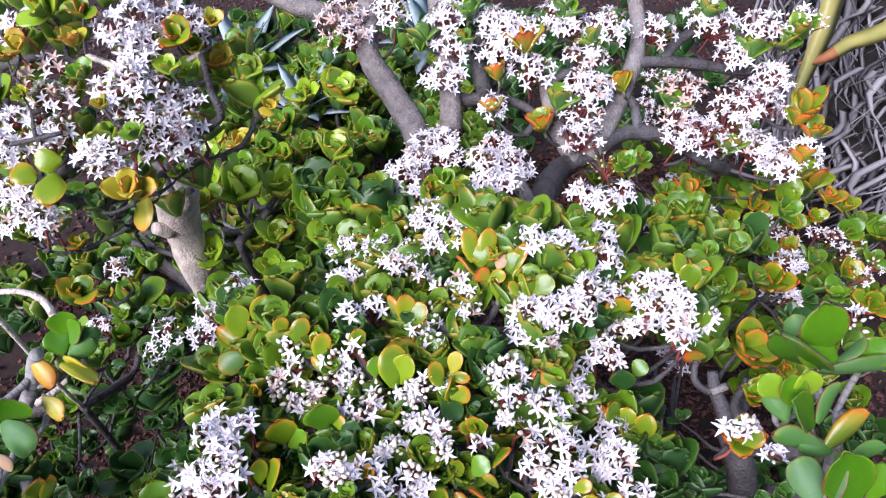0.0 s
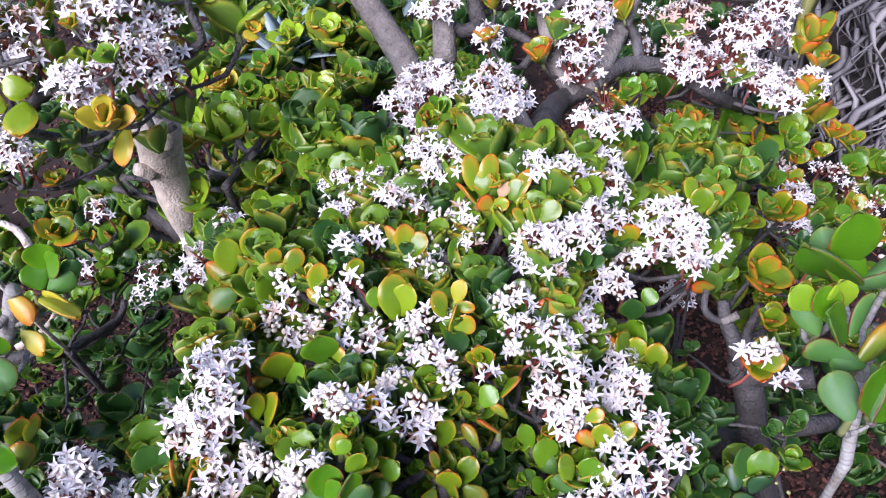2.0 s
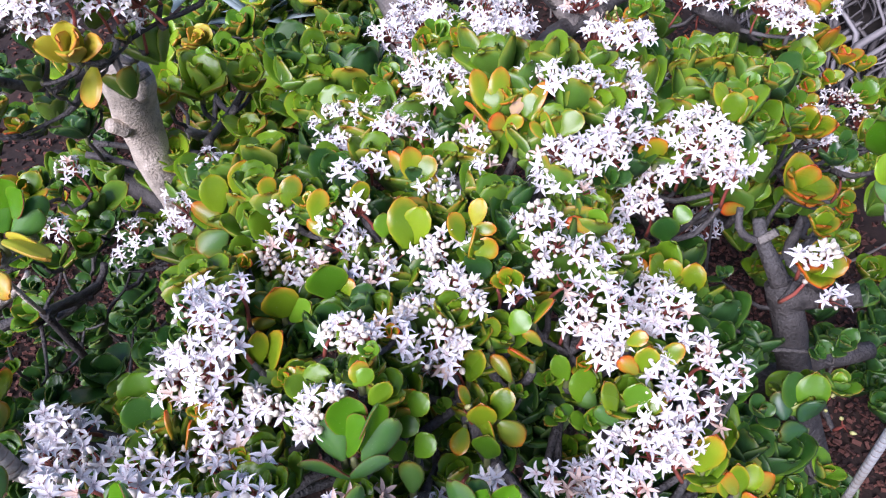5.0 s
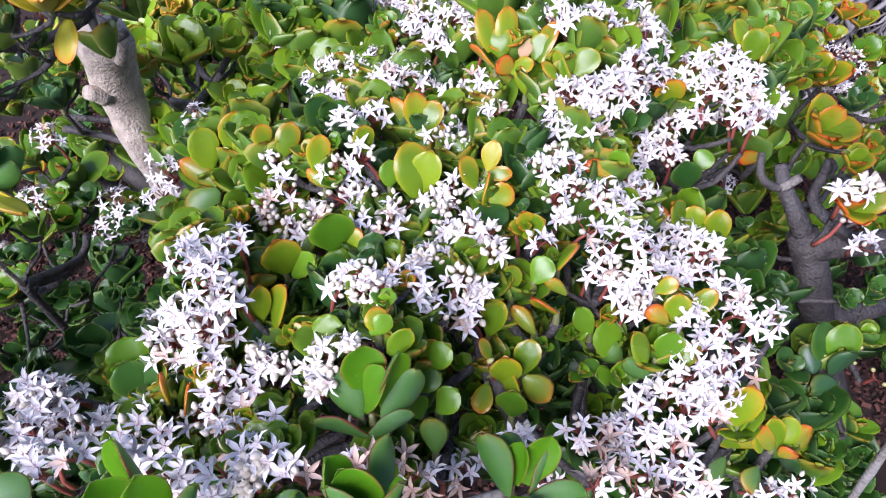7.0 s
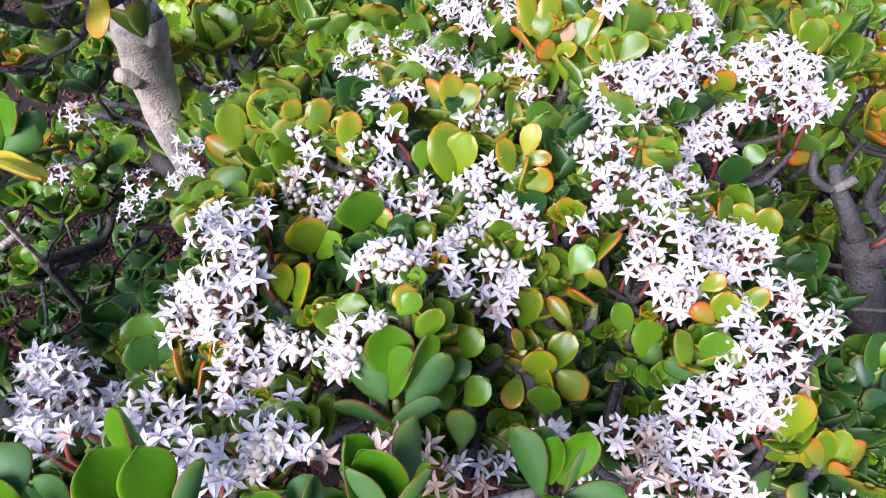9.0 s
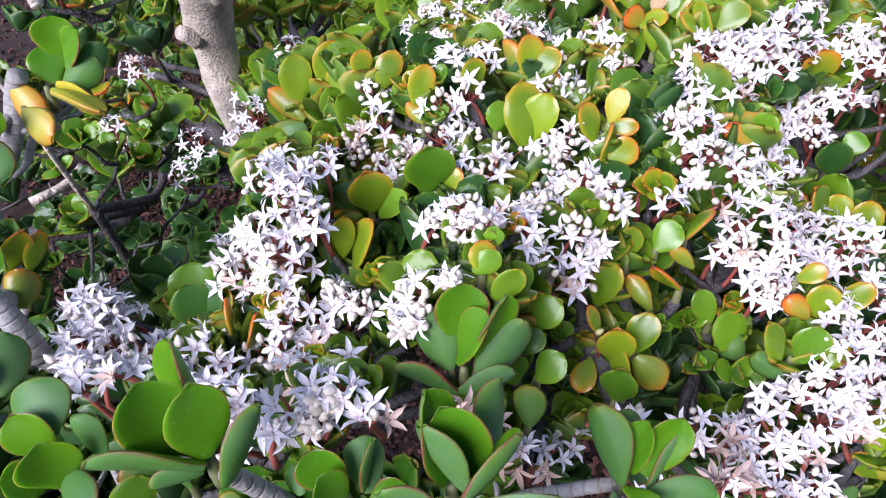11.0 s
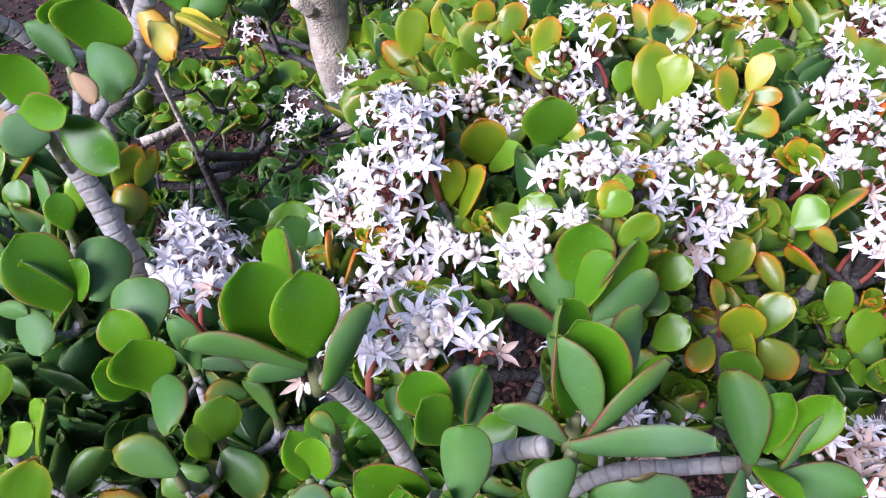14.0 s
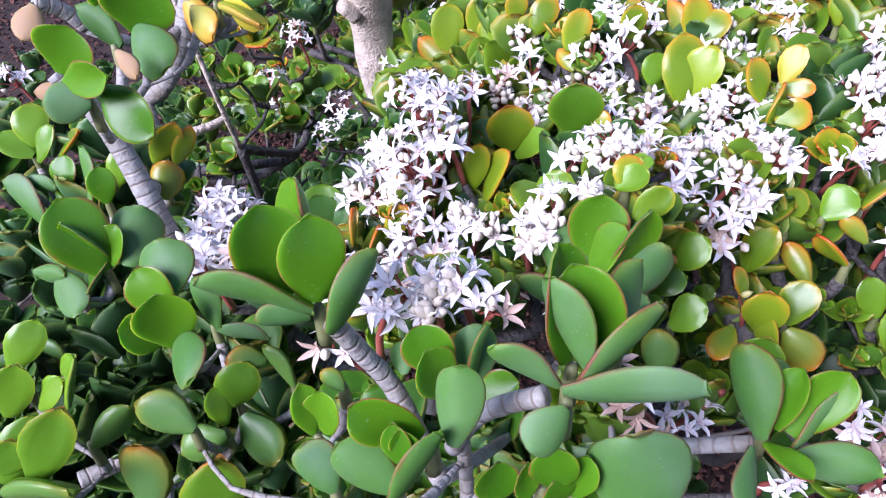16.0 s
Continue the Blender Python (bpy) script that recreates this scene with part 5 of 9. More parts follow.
rosette(shrub, 0.063, 0.316, 0.595, 0.021, "m", (0.14, -0.12, 0.98))
rosette(shrub, -0.026, 0.290, 0.606, 0.015, "d", (0.25, -0.12, 0.96))
rosette(shrub, -0.031, 0.310, 0.632, 0.015, "m", (0.24, -0.35, 0.91))
head = sprig(shrub, 0.130, 0.336, 0.626)
blade(head, (0.126, 0.329, 0.627), (0.113, 0.336, 0.638), (0.10, 0.89, -0.45), 0.017, "o")
blade(head, (0.132, 0.330, 0.627), (0.134, 0.341, 0.646), (-0.34, -0.80, 0.49), 0.021, "s")
blade(head, (0.141, 0.331, 0.630), (0.162, 0.336, 0.647), (-0.54, -0.29, 0.79), 0.016, "o")
head = sprig(shrub, 0.122, 0.350, 0.640)
blade(head, (0.120, 0.347, 0.643), (0.135, 0.346, 0.652), (-0.49, -0.42, 0.76), 0.013, "s")
head = sprig(shrub, 0.111, 0.305, 0.615)
blade(head, (0.116, 0.302, 0.618), (0.121, 0.312, 0.641), (-0.41, -0.80, 0.43), 0.023, "m")
blade(head, (0.101, 0.300, 0.618), (0.096, 0.315, 0.638), (0.26, -0.75, 0.61), 0.018, "o")
head = sprig(shrub, 0.129, 0.300, 0.612)
blade(head, (0.127, 0.297, 0.616), (0.140, 0.307, 0.631), (-0.38, -0.59, 0.71), 0.014, "o")
head = sprig(shrub, 0.106, 0.297, 0.607)
blade(head, (0.105, 0.295, 0.610), (0.088, 0.302, 0.624), (0.07, 0.90, -0.43), 0.017, "m")
head = sprig(shrub, 0.089, 0.336, 0.587)
blade(head, (0.085, 0.332, 0.589), (0.089, 0.348, 0.610), (0.17, -0.80, 0.58), 0.028, "m")
blade(head, (0.097, 0.327, 0.587), (0.081, 0.337, 0.598), (0.17, 0.84, -0.52), 0.022, "m")
head = sprig(shrub, 0.077, 0.348, 0.598)
blade(head, (0.076, 0.345, 0.602), (0.066, 0.358, 0.620), (-0.16, -0.85, 0.49), 0.018, "m")
rosette(shrub, 0.087, 0.310, 0.596, 0.026, "m", (0.21, -0.48, 0.85))
rosette(shrub, 0.090, 0.356, 0.606, 0.018, "o", (0.13, -0.40, 0.91))
head = sprig(shrub, 0.176, 0.277, 0.563)
blade(head, (0.171, 0.275, 0.566), (0.181, 0.289, 0.597), (-0.43, -0.77, 0.48), 0.027, "s")
head = sprig(shrub, 0.171, 0.293, 0.578)
blade(head, (0.169, 0.290, 0.583), (0.178, 0.280, 0.581), (-0.43, -0.56, 0.70), 0.013, "o")
head = sprig(shrub, 0.211, 0.271, 0.532)
blade(head, (0.198, 0.267, 0.533), (0.194, 0.278, 0.555), (0.29, -0.83, 0.48), 0.018, "s")
blade(head, (0.206, 0.267, 0.536), (0.193, 0.272, 0.556), (0.02, 0.97, -0.23), 0.019, "o")
blade(head, (0.215, 0.267, 0.536), (0.222, 0.281, 0.555), (-0.36, -0.69, 0.62), 0.021, "s")
blade(head, (0.219, 0.264, 0.534), (0.238, 0.274, 0.548), (-0.06, 0.85, -0.53), 0.023, "o")
blade(head, (0.211, 0.268, 0.537), (0.206, 0.281, 0.562), (-0.51, -0.80, 0.31), 0.017, "s")
blade(head, (0.212, 0.263, 0.532), (0.220, 0.259, 0.543), (0.48, 0.88, 0.00), 0.021, "s")
blade(head, (0.198, 0.270, 0.537), (0.174, 0.276, 0.544), (0.14, 0.93, -0.35), 0.016, "s")
head = sprig(shrub, 0.196, 0.260, 0.520)
blade(head, (0.194, 0.258, 0.525), (0.183, 0.241, 0.523), (-0.52, 0.42, -0.74), 0.025, "m")
head = sprig(shrub, 0.171, 0.269, 0.527)
blade(head, (0.169, 0.266, 0.532), (0.156, 0.250, 0.522), (-0.27, 0.66, -0.71), 0.021, "m")
blade(head, (0.182, 0.271, 0.538), (0.164, 0.280, 0.552), (-0.05, -0.86, 0.52), 0.016, "s")
bloom(shrub, -0.057, 0.827, 0.673, 0.046, "w")
bloom(shrub, -0.041, 1.133, 0.539, 0.063, "w")
bloom(shrub, 0.001, 1.004, 0.622, 0.056, "w")
bloom(shrub, -0.012, 0.932, 0.630, 0.053, "w")
bloom(shrub, -0.040, 0.916, 0.643, 0.039, "w")
bloom(shrub, 0.016, 0.917, 0.647, 0.035, "w")
bloom(shrub, 0.076, 0.846, 0.707, 0.047, "w")
bloom(shrub, 0.057, 0.806, 0.703, 0.054, "w")
bloom(shrub, 0.093, 0.827, 0.690, 0.052, "w")
bloom(shrub, 0.111, 0.831, 0.668, 0.037, "w")
bloom(shrub, 0.055, 0.746, 0.709, 0.041, "w")
bloom(shrub, 0.081, 0.743, 0.709, 0.036, "w")
bloom(shrub, 0.043, 0.706, 0.722, 0.032, "w")
bloom(shrub, -0.039, 0.799, 0.649, 0.035, "w")
bloom(shrub, 0.168, 0.689, 0.730, 0.038, "w")
bloom(shrub, 0.193, 0.672, 0.735, 0.037, "w")
bloom(shrub, 0.235, 0.741, 0.699, 0.029, "w")
bloom(shrub, 0.219, 0.778, 0.703, 0.030, "k")
rosette(shrub, 0.004, 0.764, 0.695, 0.040, "m", (-0.01, -0.23, 0.97))
rosette(shrub, -0.014, 0.755, 0.692, 0.030, "s", (0.22, -0.48, 0.85))
rosette(shrub, 0.022, 0.729, 0.708, 0.027, "s", (-0.26, -0.40, 0.88))
rosette(shrub, -0.078, 0.838, 0.626, 0.031, "d", (-0.03, -0.06, 1.00))
rosette(shrub, 0.058, 0.675, 0.723, 0.026, "s", (0.04, -0.06, 1.00))
rosette(shrub, -0.061, 0.709, 0.678, 0.030, "m", (0.18, -0.27, 0.95))
fill(shrub, -0.220, 0.536, 0.632, 0.058, "v")
fill(shrub, -0.150, 0.495, 0.685, 0.052, "v")
fill(shrub, -0.124, 0.476, 0.686, 0.051, "v")
fill(shrub, -0.036, 0.539, 0.667, 0.057, "v")
fill(shrub, -0.046, 0.456, 0.667, 0.051, "v")
fill(shrub, -0.109, 0.405, 0.665, 0.048, "v")
fill(shrub, 0.047, 0.596, 0.697, 0.059, "v")
fill(shrub, 0.095, 0.547, 0.707, 0.055, "v")
fill(shrub, 0.008, 0.442, 0.669, 0.050, "v")
fill(shrub, 0.282, 0.581, 0.690, 0.060, "v")
fill(shrub, 0.209, 0.571, 0.648, 0.061, "v")
fill(shrub, 0.110, 0.455, 0.670, 0.052, "v")
fill(shrub, 0.196, 0.461, 0.592, 0.058, "v")
fill(shrub, -0.162, 0.351, 0.646, 0.045, "v")
fill(shrub, -0.152, 0.399, 0.652, 0.048, "v")
fill(shrub, -0.225, 0.297, 0.639, 0.042, "v")
fill(shrub, -0.249, 0.321, 0.622, 0.044, "v")
fill(shrub, -0.072, 0.272, 0.707, 0.036, "v")
fill(shrub, -0.057, 0.289, 0.672, 0.040, "v")
fill(shrub, 0.014, 0.357, 0.649, 0.046, "v")
fill(shrub, 0.004, 0.295, 0.612, 0.044, "v")
fill(shrub, 0.136, 0.347, 0.615, 0.048, "v")
fill(shrub, 0.117, 0.316, 0.604, 0.047, "v")
fill(shrub, 0.093, 0.347, 0.576, 0.051, "v")
fill(shrub, 0.183, 0.287, 0.550, 0.049, "v")
fill(shrub, 0.219, 0.280, 0.520, 0.051, "v")
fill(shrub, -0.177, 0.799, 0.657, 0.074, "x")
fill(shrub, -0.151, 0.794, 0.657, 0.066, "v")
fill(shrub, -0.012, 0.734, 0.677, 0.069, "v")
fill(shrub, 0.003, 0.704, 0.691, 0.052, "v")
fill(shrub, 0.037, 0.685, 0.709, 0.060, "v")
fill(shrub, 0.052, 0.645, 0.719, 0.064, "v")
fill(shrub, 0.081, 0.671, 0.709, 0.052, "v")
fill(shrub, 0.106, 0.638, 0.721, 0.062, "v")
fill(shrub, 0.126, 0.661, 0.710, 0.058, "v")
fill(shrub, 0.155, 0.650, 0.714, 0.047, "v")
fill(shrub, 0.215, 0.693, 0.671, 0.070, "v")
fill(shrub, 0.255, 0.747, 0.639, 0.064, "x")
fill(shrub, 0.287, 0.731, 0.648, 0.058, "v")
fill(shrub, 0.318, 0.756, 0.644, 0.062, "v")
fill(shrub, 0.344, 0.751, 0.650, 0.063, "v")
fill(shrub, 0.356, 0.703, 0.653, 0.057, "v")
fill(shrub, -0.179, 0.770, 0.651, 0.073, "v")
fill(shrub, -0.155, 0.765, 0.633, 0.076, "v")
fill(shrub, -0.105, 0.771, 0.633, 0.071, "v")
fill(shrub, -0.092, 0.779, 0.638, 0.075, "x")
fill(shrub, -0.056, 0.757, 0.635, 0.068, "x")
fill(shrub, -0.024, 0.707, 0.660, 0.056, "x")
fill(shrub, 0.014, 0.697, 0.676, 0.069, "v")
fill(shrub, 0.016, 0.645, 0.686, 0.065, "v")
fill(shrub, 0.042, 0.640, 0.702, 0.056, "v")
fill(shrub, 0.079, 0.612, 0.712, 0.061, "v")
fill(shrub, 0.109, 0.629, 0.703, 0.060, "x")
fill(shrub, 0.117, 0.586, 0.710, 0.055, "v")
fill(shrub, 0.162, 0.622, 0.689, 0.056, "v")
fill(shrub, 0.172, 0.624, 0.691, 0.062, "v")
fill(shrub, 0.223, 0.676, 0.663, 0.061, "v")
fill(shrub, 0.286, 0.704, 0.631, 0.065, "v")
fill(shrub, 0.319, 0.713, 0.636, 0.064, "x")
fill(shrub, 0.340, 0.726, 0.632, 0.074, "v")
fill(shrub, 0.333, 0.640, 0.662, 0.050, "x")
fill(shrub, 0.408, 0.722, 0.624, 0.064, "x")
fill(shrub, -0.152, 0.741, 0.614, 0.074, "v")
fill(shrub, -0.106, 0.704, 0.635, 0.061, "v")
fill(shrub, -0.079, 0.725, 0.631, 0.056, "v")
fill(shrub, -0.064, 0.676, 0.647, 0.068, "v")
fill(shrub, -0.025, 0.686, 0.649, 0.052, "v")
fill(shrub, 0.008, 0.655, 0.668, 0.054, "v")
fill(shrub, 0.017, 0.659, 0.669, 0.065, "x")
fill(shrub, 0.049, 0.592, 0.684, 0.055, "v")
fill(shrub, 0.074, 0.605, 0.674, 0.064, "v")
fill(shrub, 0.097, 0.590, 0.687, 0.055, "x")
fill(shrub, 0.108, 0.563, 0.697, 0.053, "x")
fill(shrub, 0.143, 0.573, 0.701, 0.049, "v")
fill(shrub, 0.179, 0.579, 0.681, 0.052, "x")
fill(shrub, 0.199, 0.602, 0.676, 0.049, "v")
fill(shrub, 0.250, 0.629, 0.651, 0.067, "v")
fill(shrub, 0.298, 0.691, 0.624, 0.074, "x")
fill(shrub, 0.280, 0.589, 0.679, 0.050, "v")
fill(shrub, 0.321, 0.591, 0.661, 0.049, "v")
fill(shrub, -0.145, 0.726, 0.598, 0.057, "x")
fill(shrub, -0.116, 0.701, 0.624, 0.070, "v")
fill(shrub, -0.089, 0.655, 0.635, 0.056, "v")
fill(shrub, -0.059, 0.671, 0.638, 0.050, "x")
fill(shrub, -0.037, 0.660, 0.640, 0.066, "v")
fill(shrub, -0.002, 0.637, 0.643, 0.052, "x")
fill(shrub, 0.030, 0.607, 0.654, 0.064, "v")
fill(shrub, 0.050, 0.584, 0.664, 0.047, "v")
fill(shrub, 0.076, 0.585, 0.672, 0.061, "v")
fill(shrub, 0.080, 0.562, 0.680, 0.058, "v")
fill(shrub, 0.108, 0.552, 0.678, 0.049, "x")
fill(shrub, 0.150, 0.566, 0.664, 0.056, "v")
fill(shrub, 0.173, 0.575, 0.665, 0.051, "v")
fill(shrub, 0.214, 0.600, 0.645, 0.059, "v")
fill(shrub, 0.231, 0.605, 0.651, 0.065, "v")
fill(shrub, 0.245, 0.572, 0.649, 0.055, "v")
fill(shrub, 0.285, 0.570, 0.655, 0.046, "v")
fill(shrub, 0.289, 0.562, 0.663, 0.051, "x")
fill(shrub, -0.191, 0.613, 0.638, 0.058, "v")
fill(shrub, -0.159, 0.722, 0.575, 0.058, "x")
fill(shrub, -0.121, 0.586, 0.647, 0.047, "v")
fill(shrub, -0.078, 0.570, 0.661, 0.053, "v")
fill(shrub, -0.064, 0.593, 0.648, 0.049, "v")
fill(shrub, -0.026, 0.621, 0.634, 0.054, "v")
fill(shrub, -0.010, 0.546, 0.666, 0.058, "v")
fill(shrub, 0.021, 0.584, 0.656, 0.048, "v")
fill(shrub, 0.030, 0.560, 0.664, 0.061, "v")
fill(shrub, 0.084, 0.561, 0.661, 0.061, "v")
fill(shrub, 0.121, 0.549, 0.669, 0.056, "v")
fill(shrub, 0.142, 0.545, 0.669, 0.046, "v")
fill(shrub, 0.167, 0.553, 0.651, 0.058, "x")
fill(shrub, 0.209, 0.579, 0.640, 0.051, "v")
fill(shrub, 0.237, 0.585, 0.630, 0.054, "v")
fill(shrub, 0.279, 0.595, 0.600, 0.056, "x")
fill(shrub, 0.264, 0.551, 0.654, 0.060, "v")
fill(shrub, 0.313, 0.556, 0.635, 0.052, "v")
fill(shrub, -0.279, 0.647, 0.599, 0.062, "v")
fill(shrub, -0.241, 0.586, 0.636, 0.053, "x")
fill(shrub, -0.213, 0.559, 0.668, 0.047, "v")
fill(shrub, -0.182, 0.527, 0.676, 0.046, "v")
fill(shrub, -0.164, 0.567, 0.636, 0.049, "v")
fill(shrub, -0.138, 0.564, 0.645, 0.060, "v")
fill(shrub, -0.110, 0.535, 0.673, 0.052, "x")
fill(shrub, -0.092, 0.500, 0.684, 0.040, "x")
fill(shrub, -0.055, 0.565, 0.647, 0.059, "v")
fill(shrub, -0.038, 0.534, 0.663, 0.050, "x")
fill(shrub, -0.020, 0.528, 0.661, 0.054, "x")
fill(shrub, 0.014, 0.513, 0.673, 0.041, "v")
fill(shrub, 0.031, 0.480, 0.683, 0.046, "v")
fill(shrub, 0.047, 0.483, 0.678, 0.053, "x")
fill(shrub, 0.086, 0.520, 0.662, 0.058, "x")
fill(shrub, 0.089, 0.500, 0.680, 0.049, "v")
fill(shrub, 0.120, 0.509, 0.656, 0.053, "v")
fill(shrub, 0.175, 0.555, 0.614, 0.055, "v")
fill(shrub, 0.199, 0.568, 0.601, 0.054, "v")
fill(shrub, 0.253, 0.602, 0.586, 0.052, "x")
fill(shrub, 0.297, 0.632, 0.541, 0.064, "v")
fill(shrub, -0.312, 0.677, 0.551, 0.058, "v")
fill(shrub, -0.257, 0.598, 0.605, 0.053, "x")
fill(shrub, -0.205, 0.539, 0.647, 0.046, "v")
fill(shrub, -0.168, 0.502, 0.678, 0.054, "v")
fill(shrub, -0.152, 0.493, 0.672, 0.043, "x")
fill(shrub, -0.134, 0.498, 0.674, 0.051, "v")
fill(shrub, -0.116, 0.476, 0.677, 0.039, "v")
fill(shrub, -0.080, 0.504, 0.659, 0.050, "x")
fill(shrub, -0.068, 0.514, 0.651, 0.042, "v")
fill(shrub, -0.037, 0.501, 0.653, 0.057, "v")
fill(shrub, -0.016, 0.480, 0.672, 0.046, "v")
fill(shrub, -0.006, 0.481, 0.671, 0.047, "v")
fill(shrub, 0.028, 0.470, 0.664, 0.050, "x")
fill(shrub, 0.041, 0.454, 0.675, 0.053, "x")
fill(shrub, 0.076, 0.462, 0.666, 0.046, "v")
fill(shrub, 0.101, 0.476, 0.657, 0.056, "v")
fill(shrub, 0.124, 0.501, 0.646, 0.053, "v")
fill(shrub, 0.164, 0.538, 0.610, 0.062, "v")
fill(shrub, -0.238, 0.550, 0.611, 0.060, "x")
fill(shrub, -0.223, 0.530, 0.614, 0.054, "v")
fill(shrub, -0.189, 0.500, 0.654, 0.052, "v")
fill(shrub, -0.161, 0.471, 0.659, 0.049, "v")
fill(shrub, -0.144, 0.495, 0.650, 0.044, "v")
fill(shrub, -0.112, 0.477, 0.658, 0.049, "v")
fill(shrub, -0.083, 0.483, 0.650, 0.042, "v")
fill(shrub, -0.075, 0.469, 0.649, 0.051, "x")
fill(shrub, -0.046, 0.473, 0.657, 0.048, "v")
fill(shrub, -0.031, 0.456, 0.655, 0.053, "x")
fill(shrub, 0.003, 0.454, 0.654, 0.046, "x")
fill(shrub, 0.028, 0.456, 0.664, 0.041, "v")
fill(shrub, 0.050, 0.454, 0.654, 0.045, "v")
fill(shrub, 0.058, 0.438, 0.665, 0.038, "v")
fill(shrub, 0.085, 0.434, 0.659, 0.053, "x")
fill(shrub, 0.109, 0.455, 0.641, 0.056, "v")
fill(shrub, 0.142, 0.469, 0.630, 0.052, "v")
fill(shrub, -0.276, 0.551, 0.578, 0.049, "v")
fill(shrub, -0.244, 0.514, 0.607, 0.051, "v")
fill(shrub, -0.193, 0.454, 0.653, 0.051, "v")
fill(shrub, -0.187, 0.480, 0.641, 0.053, "x")
fill(shrub, -0.152, 0.464, 0.642, 0.055, "v")
fill(shrub, -0.139, 0.462, 0.641, 0.049, "v")
fill(shrub, -0.113, 0.459, 0.649, 0.042, "v")
fill(shrub, -0.088, 0.437, 0.661, 0.045, "v")
fill(shrub, -0.072, 0.445, 0.655, 0.049, "v")
fill(shrub, -0.043, 0.460, 0.642, 0.043, "x")
fill(shrub, -0.033, 0.434, 0.655, 0.050, "x")
fill(shrub, -0.008, 0.449, 0.648, 0.046, "v")
fill(shrub, 0.014, 0.428, 0.657, 0.044, "v")
fill(shrub, 0.036, 0.414, 0.654, 0.048, "x")
fill(shrub, 0.061, 0.429, 0.650, 0.040, "x")
fill(shrub, 0.077, 0.424, 0.647, 0.050, "v")
fill(shrub, 0.108, 0.420, 0.642, 0.049, "v")
fill(shrub, 0.143, 0.442, 0.613, 0.048, "v")
fill(shrub, 0.189, 0.472, 0.580, 0.047, "v")
fill(shrub, 0.223, 0.491, 0.561, 0.064, "x")
fill(shrub, -0.227, 0.399, 0.678, 0.046, "v")
fill(shrub, -0.211, 0.406, 0.681, 0.044, "v")
fill(shrub, -0.187, 0.397, 0.680, 0.044, "v")
fill(shrub, -0.181, 0.449, 0.625, 0.046, "v")
fill(shrub, -0.155, 0.444, 0.636, 0.049, "v")
fill(shrub, -0.131, 0.437, 0.639, 0.048, "v")
fill(shrub, -0.104, 0.398, 0.661, 0.042, "v")
fill(shrub, -0.090, 0.397, 0.668, 0.048, "x")
fill(shrub, -0.066, 0.398, 0.660, 0.040, "x")
fill(shrub, -0.054, 0.410, 0.660, 0.039, "v")
fill(shrub, -0.027, 0.410, 0.656, 0.042, "x")
fill(shrub, -0.017, 0.389, 0.667, 0.038, "v")
fill(shrub, 0.009, 0.396, 0.660, 0.044, "v")
fill(shrub, 0.037, 0.418, 0.629, 0.041, "x")
fill(shrub, 0.059, 0.416, 0.622, 0.048, "v")
fill(shrub, 0.095, 0.439, 0.595, 0.051, "x")
fill(shrub, 0.110, 0.431, 0.596, 0.052, "v")
fill(shrub, 0.135, 0.447, 0.597, 0.046, "x")
fill(shrub, 0.176, 0.468, 0.558, 0.058, "x")
fill(shrub, 0.191, 0.425, 0.595, 0.050, "v")
fill(shrub, 0.224, 0.448, 0.570, 0.047, "v")
fill(shrub, -0.215, 0.373, 0.683, 0.033, "x")
fill(shrub, -0.203, 0.376, 0.675, 0.038, "v")
fill(shrub, -0.184, 0.384, 0.679, 0.047, "v")
fill(shrub, -0.169, 0.405, 0.655, 0.043, "v")
fill(shrub, -0.153, 0.416, 0.631, 0.046, "v")
fill(shrub, -0.115, 0.375, 0.661, 0.045, "v")
fill(shrub, -0.083, 0.364, 0.683, 0.038, "x")
fill(shrub, -0.068, 0.364, 0.679, 0.043, "v")
fill(shrub, -0.056, 0.384, 0.659, 0.045, "x")
fill(shrub, -0.040, 0.359, 0.675, 0.041, "v")
fill(shrub, -0.019, 0.351, 0.680, 0.044, "v")
fill(shrub, 0.002, 0.359, 0.664, 0.038, "x")
fill(shrub, 0.041, 0.415, 0.595, 0.056, "v")
fill(shrub, 0.064, 0.424, 0.591, 0.055, "x")
fill(shrub, 0.099, 0.430, 0.590, 0.052, "x")
fill(shrub, 0.111, 0.414, 0.584, 0.047, "v")
fill(shrub, 0.133, 0.423, 0.582, 0.045, "x")
fill(shrub, 0.157, 0.408, 0.582, 0.055, "v")
fill(shrub, 0.196, 0.426, 0.582, 0.053, "x")
fill(shrub, 0.222, 0.430, 0.557, 0.055, "x")
fill(shrub, 0.248, 0.427, 0.555, 0.057, "x")
fill(shrub, -0.218, 0.357, 0.669, 0.035, "x")
fill(shrub, -0.211, 0.369, 0.670, 0.037, "v")
fill(shrub, -0.183, 0.345, 0.681, 0.036, "v")
fill(shrub, -0.180, 0.383, 0.635, 0.045, "x")
fill(shrub, -0.164, 0.393, 0.632, 0.042, "x")
fill(shrub, -0.139, 0.372, 0.636, 0.045, "x")
fill(shrub, -0.112, 0.353, 0.669, 0.043, "x")
fill(shrub, -0.089, 0.331, 0.681, 0.042, "v")
fill(shrub, -0.068, 0.325, 0.691, 0.032, "v")
fill(shrub, -0.058, 0.343, 0.671, 0.035, "v")
fill(shrub, -0.040, 0.361, 0.648, 0.038, "v")
fill(shrub, -0.020, 0.356, 0.645, 0.037, "x")
fill(shrub, -0.004, 0.350, 0.661, 0.045, "v")
fill(shrub, 0.040, 0.395, 0.601, 0.041, "x")
fill(shrub, 0.060, 0.402, 0.570, 0.050, "x")
fill(shrub, 0.095, 0.423, 0.550, 0.047, "v")
